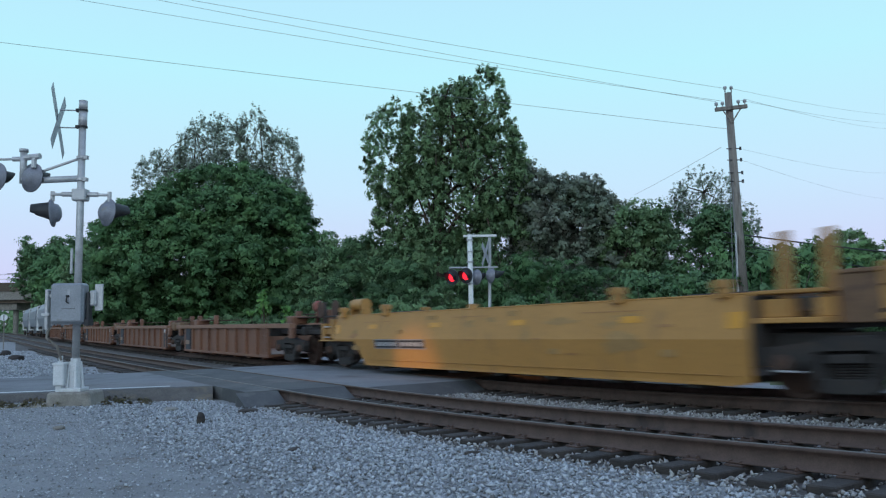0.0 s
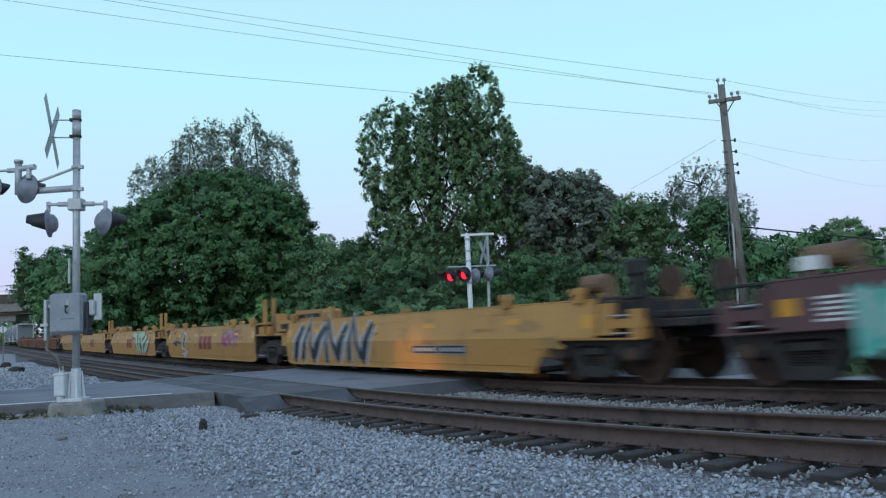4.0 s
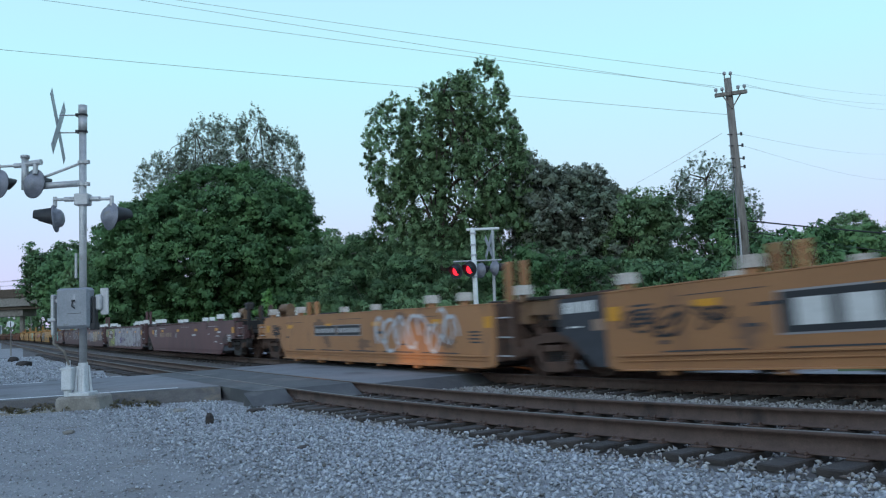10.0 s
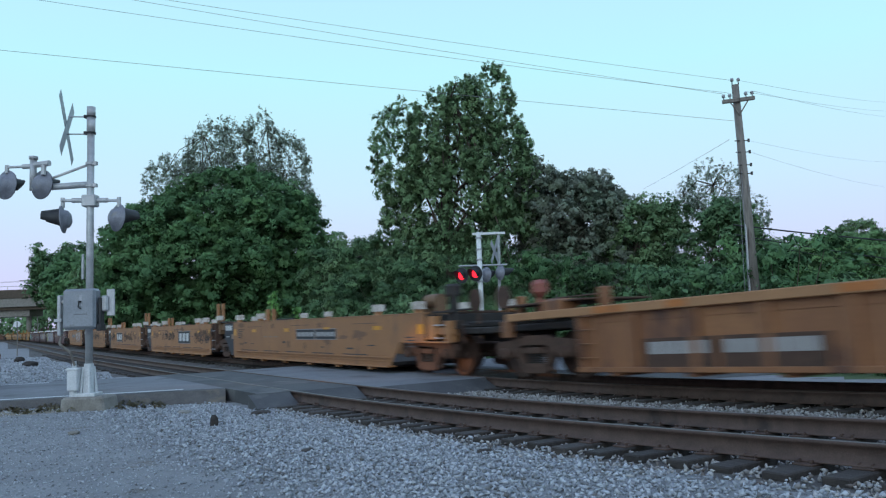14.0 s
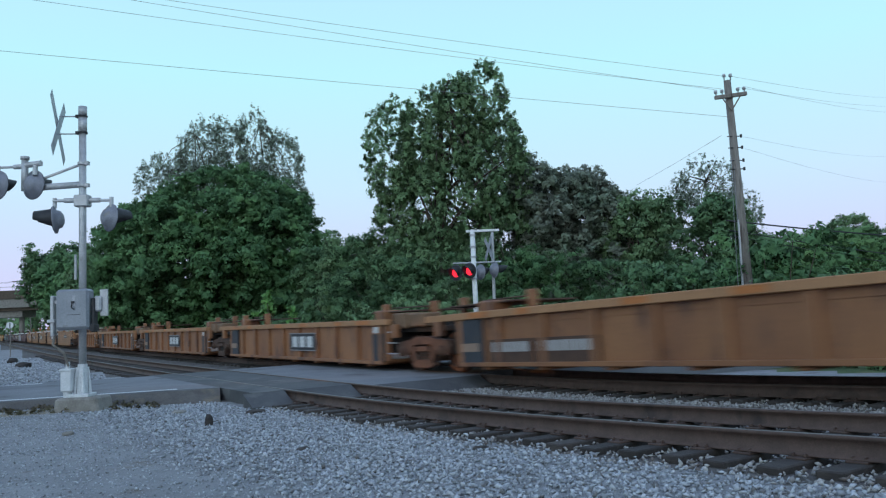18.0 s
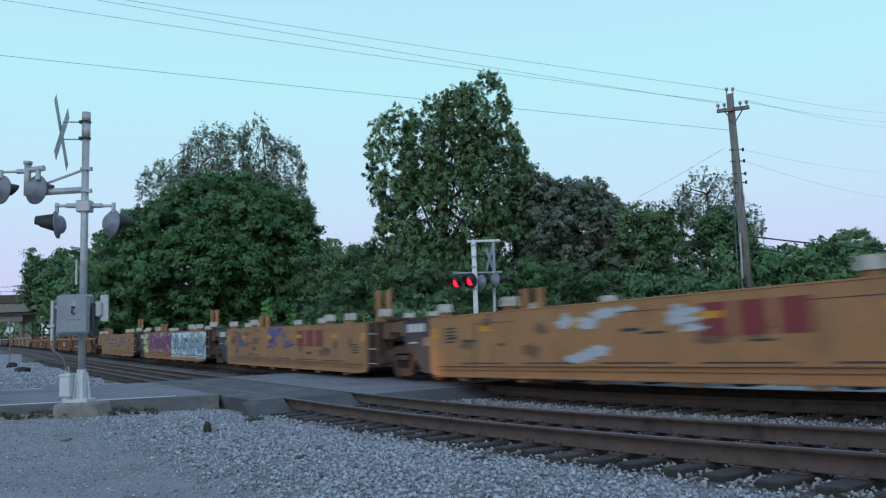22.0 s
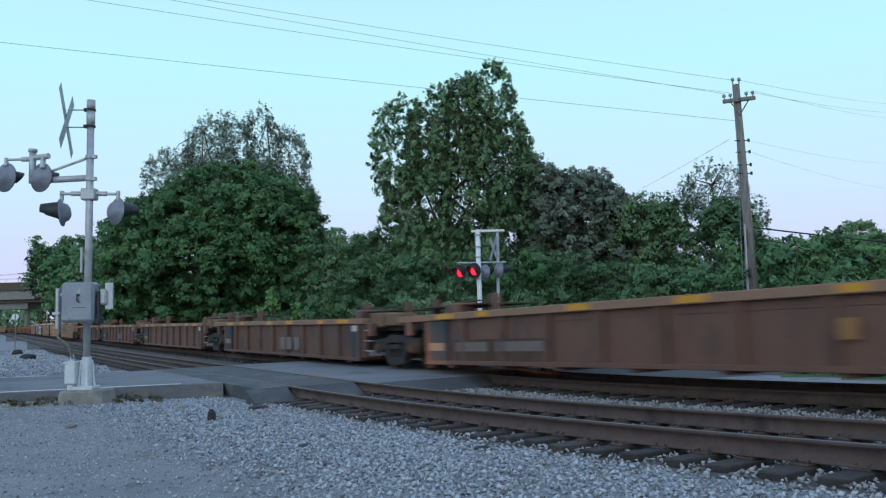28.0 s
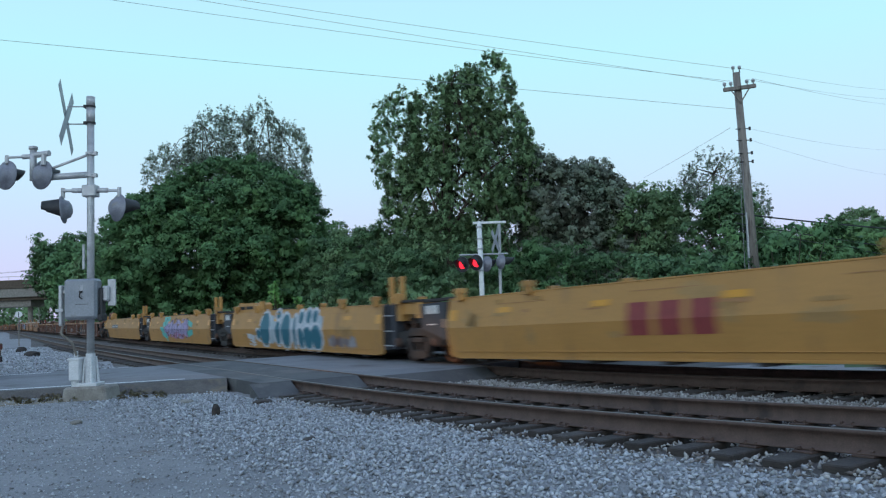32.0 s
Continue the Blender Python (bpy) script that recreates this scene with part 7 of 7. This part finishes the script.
painted(327.0, mural, -5.0, 0.25, 0.20, 0.46, MU_FLAME, 66, "orange sprayed lower band", 0.06)
painted(327.0, mural, 0.2, 6.5, 0.24, 1.48, MU_ICE, 54, "ice-blue and white mural", 0.06)
painted(327.0, spikes, 0.6, 6.2, 0.4, 1.40, "teal", 67, 10)
painted(327.0, graffiti, "letters", 0.5, 6.2, 0.32, 1.42, "ice", "blue", 55, 4)
painted(342.9, graffiti, "scribble", -1.6, 0.8, 0.7, 1.36, "blue", "blue", 56, 2)
painted(342.9, smudge, -1.5, 0.6, 1.20, 1.44, SPRAY["blue"], 9, 156)
painted(342.9, smudge, -4.7, -3.9, 0.85, 1.12, SPRAY["blue"], 5, 157)
painted(342.9, smudge, -3.4, -2.4, 0.5, 1.40, SCUFF["tan"], 9, 158)
painted(342.9, smudge, -5.2, -3.6, 0.9, 1.40, SCUFF["tan"], 9, 159)
painted(342.9, emblem, 2.25, 1.10, 2.2, 0.60, M_MAROONTEXT)
painted(358.4, smudge, -1.85, -0.25, 1.12, 1.40, SPRAY["white"], 9, 57)
painted(358.4, smudge, 0.7, 1.25, 0.98, 1.30, SPRAY["white"], 6, 160)
painted(358.4, smudge, -1.6, -0.9, 0.48, 0.66, SPRAY["white"], 4, 161)
painted(358.4, emblem, 2.2, 1.10, 2.0, 0.60, M_MAROONTEXT)
painted(374.7, long_badge, 0.75, 1.05, 3.0, 0.34)
painted(374.7, graffiti, "scribble", -4.25, -2.25, 0.6, 1.42, "black", "black", 58, 2)
painted(374.7, graffiti, "scribble", 3.55, 5.95, 0.6, 1.42, "blue", "blue", 59, 2)
# dark ribbed cars
painted(411.4, bars_sign, 1.45, 0.58, 1.7, 0.40, None, M_GREYTEXT, 3)
painted(444.2, bars_sign, 1.05, 0.58, 1.9, 0.40, None, M_GREYTEXT, 3)
painted(460.3, bars_sign, 3.0, 0.74, 0.30, 0.28, None, M_OCHRETEXT, 1)
# last yellow cars
painted(479.3, long_badge, -2.35, 0.98, 2.8, 0.24)
painted(496.8, fat_strokes, [[(-3.4, 0.86), (-2.6, 0.84)], [(-2.9, 1.10), (-2.0, 1.20)], [(-3.0, 0.62), (-2.3, 0.5), (-1.9, 0.30)], [(-2.6, 1.36), (-1.4, 1.38)], [(2.6, 1.2), (3.4, 1.05)], [(2.6, 0.6), (3.5, 0.75)]], 0.24, "aqua", "aqua")
painted(496.8, mural, -2.4, 2.8, 0.30, 1.36, MU_LILAC, 61, "lilac sprayed lettering", 0.3)
painted(496.8, rings, -2.2, 2.8, 0.36, 1.38, "black", 6, 0.05, 62)
painted(496.8, smudge, -2.0, 2.6, 0.34, 0.6, SPRAY["pink"], 10, 162)
painted(513.2, smudge, -4.5, -3.1, 0.28, 0.62, SPRAY["white"], 9, 64)
painted(513.2, smudge, -3.6, -2.9, 0.4, 1.2, SCUFF["yellow"], 5, 164)
painted(513.2, mural, -2.9, 2.7, 0.24, 1.40, SPRAY["ice"], 68, "pale ground round the letters", 0.22)
painted(513.2, ovals, [(-3.2, 0.66, 0.20, 0.18), (-2.5, 0.84, 0.50, 0.60), (-1.2, 1.34, 0.20, 0.14), (-1.2, 0.72, 0.24, 0.42), (-0.44, 0.78, 0.42, 0.58), (0.38, 0.76, 0.12, 0.52), (0.92, 1.22, 0.20, 0.20), (0.92, 0.56, 0.22, 0.34), (1.52, 0.58, 0.36, 0.36), (1.54, 1.24, 0.20, 0.22), (2.06, 1.24, 0.20, 0.20), (2.22, 0.60, 0.40, 0.38)], "teal", "white", 63)
painted(513.2, mural, 3.1, 5.0, 0.22, 0.72, MU_SILVER, 65, "white sprayed block", 0.2)
painted(529.6, emblem, 0.2, 0.86, 2.0, 0.66, M_MAROONTEXT)


# ---- covered hopper cars ahead of the well cars ----
def hopper(u0, u1):
    L = u1 - u0
    car = thing("hopper_car", "pale grey covered hopper car at the head of the train", "hopper car", group="freight train")
    prof = [(-1.35, 1.5), (-1.58, 2.6), (-1.50, 3.7), (-1.1, 4.4), (0, 4.6), (1.1, 4.4), (1.50, 3.7), (1.58, 2.6), (1.35, 1.5)]
    bm = bmesh.new()
    ends = []
    for x in (-L / 2 + 1.8, L / 2 - 1.8):
        ends.append([bm.verts.new((x, y, z)) for y, z in prof])
    for k in range(len(prof)):
        j = (k + 1) % len(prof)
        bm.faces.new((ends[0][k], ends[0][j], ends[1][j], ends[1][k]))
    bm.faces.new(ends[0])
    bm.faces.new(ends[1][::-1])
    part("body", bm, M_CASE, car, "pale grey rounded hopper body")
    for k in range(3):
        x = -L / 2 + L * (k + 1) / 4
        bm = prism(bmesh.new(), [(x - 1.6, 1.5), (x + 1.6, 1.5), (x + 0.4, 0.5), (x - 0.4, 0.5)], -1.0, 1.0)
        part("chute", bm, M_CASE, car)
    for s in (-1, 1):
        bm = bmesh.new()
        for y in (-1.4, 1.4):
            box(bm, *sorted((s * (L / 2 - 0.5), s * (L / 2 - 0.35))), y - 0.07, y + 0.07, 1.0, 4.3)
        box(bm, *sorted((s * (L / 2 - 0.5), s * (L / 2 - 1.9))), -1.4, 1.4, 4.22, 4.34)
        box(bm, *sorted((s * (L / 2 - 0.3), s * (L / 2 - 1.9))), -1.4, 1.4, 0.95, 1.15)
        part("end_frame", bm, M_WHITE, car, "white end frame")
        truck_parts(car, s * (L / 2 - 2.0), M_TRUCK)
    CARS.append((car, u0, u1))


hopper(-122.5, -105.5)
hopper(-139.5, -122.5)
hopper(-156.5, -139.5)

# ---- overhead lines ----

for a, b, sag, r, lab in (((9.92, 26.83, 8.75), (-14.08, 20.0, 11.3), 0.10, 0.0055, "thin grey overhead power line from the wooden pole"),
                          ((10.32, 26.95, 9.25), (-14.2, 20.4, 11.5), 0.10, 0.0055, "thin grey overhead power line from the wooden pole"),
                          ((10.14, 26.83, 8.77), (-14.05, 20.0, 10.75), 0.10, 0.0055, "thin grey overhead power line from the wooden pole"),
                          ((10.30, 26.9, 7.80), (-14.0, 20.0, 9.1), 0.02, 0.006, "thin grey overhead line from the wooden pole"),
                          ((10.52, 26.95, 9.25), (40.0, 66.0, 18.2), 0.2, 0.005, "thin grey overhead power line from the wooden pole"),
                          ((10.92, 26.83, 8.83), (40.0, 67.0, 17.2), 0.2, 0.005, "thin grey overhead power line from the wooden pole"),
                          ((10.70, 26.83, 8.81), (40.0, 66.5, 17.6), 0.2, 0.005, "thin grey overhead power line from the wooden pole"),
                          ((10.70, 26.9, 7.1), (39.4, 66.0, 13.2), 0.3, 0.0035, "thin grey overhead line from the wooden pole"),
                          ((10.72, 26.9, 6.7), (39.2, 66.0, 10.9), 0.3, 0.0035, "thin grey overhead line from the wooden pole"),
                          ((10.05, 26.9, 7.15), (10.9, 42.0, 7.9), 0.03, 0.006, "thin guy wire from the wooden pole"),
                          ((10.35, 26.95, 8.3), (9.7, 25.6, -0.3), 0.0, 0.008, "taut guy wire down from the pole"),
                          ((10.42, 26.95, 6.2), (9.9, 25.8, -0.3), 0.0, 0.008, "taut guy wire down from the pole"),
                          ((13.0, 35.0, 5.05), (26.0, 36.0, 3.6), 0.12, 0.035, "thick black cable bundle before the trees"),
                          ((13.0, 35.0, 4.62), (26.0, 36.0, 2.4), 0.10, 0.022, "black cable before the far trees"),
                          ((13.0, 35.0, 4.40), (26.0, 36.0, 1.9), 0.10, 0.016, "black cable before the far trees")):
    cable("overhead_line", a, b, sag, r, lab)

# ---- road bridge over the line, far down the track ----
bridge = thing("road_bridge", "weathered concrete road bridge over the railway", "bridge")
for name, z0, z1, y0, y1, m, lab in (("parapet", 10.1, 12.1, 188.6, 189.0, M_BARK, "dark weathered parapet"), ("girder", 8.0, 10.1, 188.9, 199, M_CONC, "pale concrete girder"),
                                     ("bearing_beam", 5.7, 7.3, 190.5, 197, M_CONC, "concrete cap beam")):
    x1 = -90.0 if name != "bearing_beam" else -99.6
    bm = box(bmesh.new(), -190 if name != "bearing_beam" else -118, x1, y0, y1, z0, z1, 0.05)
    part(name, bm, m, bridge, lab)
# box in bark brown that paints the shadow band below the girder
bm = box(bmesh.new(), -190, -90, 189.6, 198, 7.3, 8.0)
part("deck_underside", bm, M_BARK, bridge, "deck underside coloured dark for the shadow below the girder")
for x in (-101.0, -116.0, -86.0):
    bm = rod(bmesh.new(), (x, 193, -1), (x, 193, 5.8 if x < -100 else 8.0), 0.6, None, 12)
    part("pier", bm, M_CONC, bridge, "round concrete pier")
bm = bmesh.new()
for x in np.arange(-188, -90, 3.0):
    rod(bm, (x, 188.8, 12.1), (x, 188.8, 13.0), 0.05, None, 6)
rod(bm, (-190, 188.8, 12.95), (-90, 188.8, 12.95), 0.06, None, 6)
part("railing", bm, M_GALV, bridge, "thin metal railing")

# ---- trackside round sign ----
sign = thing("trackside_sign", "round pale sign with a dark bar on a post", "sign")
m = Matrix.Translation((-32.3, 60, 2.14)) @ Vector((0.47, -0.88, 0)).to_track_quat("Z", "Y").to_matrix().to_4x4()
part("disc", lathe(bmesh.new(), [(0, -0.01), (0.24, -0.01), (0.24, 0.01), (0, 0.01)], m, 24), M_WHITE, sign, "round pale disc")
bm = box(bmesh.new(), -0.03, 0.03, -0.20, 0.20, 0.011, 0.016)
part("bar", bm, M_BLACK, sign, "dark bar").matrix_world = m
part("post", rod(bmesh.new(), (-32.3, 60.06, -0.4), (-32.3, 60.06, 2.2), 0.04, None, 8), M_POLE, sign)

# ---- power pylon behind the bridge ----
pyl = thing("power_pylon", "thin steel power pylon far behind the bridge", "pylon")
bm = bmesh.new()
for dx in (-1.3, 1.3):
    rod(bm, (-137 + dx, 265, 0), (-137 + dx * 0.6, 265, 20), 0.16, 0.12, 6)
part("leg", bm, M_POLE, pyl)
for z, w in ((19.4, 5.0), (17.8, 3.6)):
    part("crossarm", rod(bmesh.new(), (-137 - w, 265, z), (-137 + w, 265, z), 0.14, None, 6), M_POLE, pyl)
for dx in (-4.5, 0, 4.5):
    cable("overhead_line", (-137 + dx, 265, 19.4), (-260, 265 + dx, 26), 3, 0.03, "far thin power line from the pylon")

# ---- a car that waits on the road ----
car = thing("car", "dark blue car standing on the road", "car", Matrix.Translation((*on_road(-3.45, 2.2), 0)) @ pose(0, 0, 0, 0, 0, 16 + 180))
BLUE = surface("dark_blue_car_paint", (0.012, 0.022, 0.055), (0.016, 0.028, 0.065), 2, 0.25, 0.3, 0.0, 30, coat=0.6)
TINT = plain("dark_window_glass", (0.02, 0.022, 0.026), 0.08)
bm = prism(bmesh.new(), [(0.0, 0.35), (0.02, 0.80), (0.12, 0.96), (0.75, 1.02), (1.35, 1.42), (2.6, 1.46), (3.4, 1.02), (4.35, 0.88), (4.5, 0.62), (4.5, 0.32), (4.1, 0.25), (0.3, 0.25)], -0.88, 0.88)
bmesh.ops.bevel(bm, geom=bm.edges[:], offset=0.06, segments=2, affect="EDGES")
part("body", bm, BLUE, car, "glossy dark blue body", True)
for y in (-0.885, 0.885):
    bm = prism(bmesh.new(), [(0.95, 1.04), (1.42, 1.36), (2.55, 1.39), (3.15, 1.04)], y - 0.004, y + 0.004)
    part("side_window", bm, TINT, car, "dark side window")
for x, s in ((0.85, 1), (3.65, 1)):
    for y in (-0.80, 0.80):
        w = part("wheel", lathe(bmesh.new(), [(0, 0.10), (0.19, 0.10), (0.20, 0.07), (0.30, 0.09), (0.33, 0.05), (0.33, -0.05), (0.30, -0.09), (0, -0.09)], pose(x, y, 0.33, 90), 24), M_BLACK, car, "black tyre")
for y in (-0.66, 0.66):
    bm = box(bmesh.new(), -0.02, 0.10, y - 0.2, y + 0.2, 0.68, 0.86, 0.02)
    part("tail_light", bm, plain("red_tail_light", (0.10, 0.01, 0.012), 0.2), car, "red tail light")
bm = box(bmesh.new(), -0.03, 0.02, -0.8, 0.8, 0.35, 0.52, 0.015)
part("bumper", bm, BLUE, car)

# ---- small things on the ground ----
def rock(name, x, y, size, seed, material, label, stretch=(1, 1, 1)):
    rng = random.Random(seed)
    bm = bmesh.new()
    bmesh.ops.create_icosphere(bm, subdivisions=2, radius=1)
    for v in bm.verts:
        k = 1 + rng.uniform(-0.16, 0.16)
        v.co = Vector((v.co.x * size * stretch[0] * k, v.co.y * size * stretch[1] * k, v.co.z * size * stretch[2] * k))
    z = float(ground_z(np.array(x), np.array(y)))
    solid(name, bm, material, label, "stone", pose(x, y, z + size * stretch[2] * 0.5, 0, 0, rng.uniform(0, 90)))


rock("stone", -3.72, 12.75, 0.085, 1, M_TIE, "dark upright chunk of wood on the gravel", (0.8, 0.7, 1.5))
rock("stone", -3.4, 14.6, 0.13, 2, M_TIE, "dark flat stone by the crossing end", (1.6, 1.0, 0.4))
rock("stone", -4.9, 14.9, 0.11, 3, M_CONC, "pale flat stone on the gravel", (1.3, 1.0, 0.5))
rock("stone", -5.6, 12.0, 0.07, 4, M_CONC, "pale stone on the gravel", (1.3, 1.0, 0.6))
rock("stone", 0.4, 8.9, 0.07, 5, M_TIE, "dark stone on the ballast", (1.5, 1.0, 0.5))
rock("stone", -1.7, 9.6, 0.06, 6, M_TIE, "dark stone on the gravel", (2.2, 1.0, 0.5))
rock("stone", -24.4, 45.6, 0.30, 7, M_TIE, "dark tarry lump of old timber on the gravel", (1.0, 1.0, 0.75))
rock("stone", -20.5, 39.3, 0.30, 8, M_TIE, "dark tarry lump of old timber on the gravel", (1.5, 1.0, 0.62))


# ---- weeds along the road bank ----
def weeds():
    rng = np.random.default_rng(9)
    n = 260
    u, w = rng.uniform(-7, 1.2, n), rng.uniform(-4.3, -3.0, n)
    x = ROAD_AT[0] + u * ROAD_DIR[0] + w * ROAD_SIDE[0]
    y = ROAD_AT[1] + u * ROAD_DIR[1] + w * ROAD_SIDE[1]
    cen = np.stack([x, y, ground_z(x, y) + 0.02], -1)
    tagged(new("weeds", leaf_cloud("weeds", L_DRY, rng, cen, rng.uniform(0.04, 0.13, n), np.full(n, 26), 0.028)), "low dry weeds along the road bank", "weeds", kind="stuff")
    m = 2000
    s, off = rng.uniform(-70, 6, m), rng.uniform(CENTRES + 8.5, CENTRES + 17, m)
    p = rail_xyz(s, off)
    cen = np.stack([p[:, 0], p[:, 1], ground_z(p[:, 0], p[:, 1]) + 0.15], -1)
    tagged(new("tall_grass", leaf_cloud("tall_grass", L_MID, rng, cen, rng.uniform(0.2, 0.5, m), np.full(m, 15), 0.14)), "tall weedy grass beyond the tracks", "grass", kind="stuff")


weeds()


# ---- loose stones: ballast by the rails, finer gravel before it ----
def scatter_stones(name, s, off, size, label, seed, material=M_STONE):
    rng = np.random.default_rng(seed)
    on_tie = (np.abs(((s + 0.25) % 0.5) - 0.25) < 0.125) & (((off > -0.58) & (off < GAUGE + 0.58)) | ((off > CENTRES - 0.58) & (off < CENTRES + GAUGE + 0.58)))
    near_rail = np.minimum.reduce([np.abs(off - r) for r in (0, GAUGE, CENTRES, CENTRES + GAUGE)]) < 0.10
    edge = np.minimum.reduce([s - s.min(), s.max() - s, off - off.min(), np.where(off.max() > -2, 9.0, off.max() - off)]) / 1.6
    keep = (rng.random(len(s)) < edge + 0.04) & ~near_rail & (~on_tie | (rng.random(len(s)) < 0.07))
    x_, y_ = (lambda p: (p[:, 0], p[:, 1]))(rail_xyz(s, off))
    side = (x_ - ROAD_AT[0]) * ROAD_SIDE[0] + (y_ - ROAD_AT[1]) * ROAD_SIDE[1]
    keep &= ~((off < -0.7) & (side > W0 - 0.05) & (side < W1 + 0.05)) & ~((s < SR + 0.6) & (s > SL - 0.5) & (off > -1.0))
    s, off, size, x_, y_ = s[keep], off[keep], size[keep], x_[keep], y_[keep]
    n = len(s)
    lift = np.where((off > -0.6) & (off < CENTRES + GAUGE + 0.6), 0.014, 0.0)
    c = np.stack([x_, y_, ground_z(x_, y_) + lift + size * rng.uniform(0.0, 0.9, n)], -1)
    base = np.array([[1, 0, 0], [0, 1, 0], [-1, 0, 0], [0, -1, 0], [0, 0, 1], [0, 0, -1]], float)
    q = base[None] * (1 + rng.uniform(-0.45, 0.35, (n, 6, 1))) + rng.normal(scale=0.22, size=(n, 6, 3))
    a = rng.uniform(0, 2 * math.pi, n)
    tilt = rng.normal(scale=0.5, size=n)
    ca, sa, ct, st_ = np.cos(a)[:, None], np.sin(a)[:, None], np.cos(tilt)[:, None], np.sin(tilt)[:, None]
    q *= (size[:, None] * np.stack([rng.uniform(0.8, 1.5, n), rng.uniform(0.6, 1.1, n), rng.uniform(0.5, 0.9, n)], -1))[:, None, :]
    x, y, z = q[..., 0], q[..., 1], q[..., 2]
    x, z = x * ct - z * st_, x * st_ + z * ct
    x, y = x * ca - y * sa, x * sa + y * ca
    v = (np.stack([x, y, z], -1) + c[:, None]).reshape(-1, 3)
    tri = np.array([[0, 1, 4], [1, 2, 4], [2, 3, 4], [3, 0, 4], [1, 0, 5], [2, 1, 5], [3, 2, 5], [0, 3, 5]])
    f = (np.arange(n)[:, None, None] * 6 + tri[None]).reshape(-1, 3)
    tagged(new(name, big_mesh(name, v, f, material)), label, "stones", kind="stuff")


def stones():
    rng = np.random.default_rng(3)
    n = 86000
    s, off = rng.uniform(-17.4, 2.6, n), rng.uniform(-4.0, 5.2, n)
    size, inner = rng.uniform(0.014, 0.031, n), off > -0.75 + rng.normal(scale=0.2, size=n)
    scatter_stones("ballast", s[inner], off[inner], size[inner], "rust-stained crushed stone between and round the rails", 1, M_STONE_WARM)
    scatter_stones("ballast", s[~inner], off[~inner], size[~inner], "loose grey crushed-stone ballast beside the tracks", 4)
    n = 56000
    s, off = rng.uniform(-24, 1.5, n), np.where(rng.random(n) < 0.08, rng.uniform(-4.0, -0.9, n), rng.uniform(-12.0, -2.9, n))
    scatter_stones("gravel", s, off, rng.uniform(0.007, 0.017, n), "fine loose grey gravel before the tracks", 2)
    n = 16000
    s, off = rng.uniform(-62, -23, n), rng.uniform(-9, -1.0, n)
    scatter_stones("ballast", s, off, rng.uniform(0.025, 0.055, n), "loose grey crushed stone beside the far track", 3)


stones()
motions()
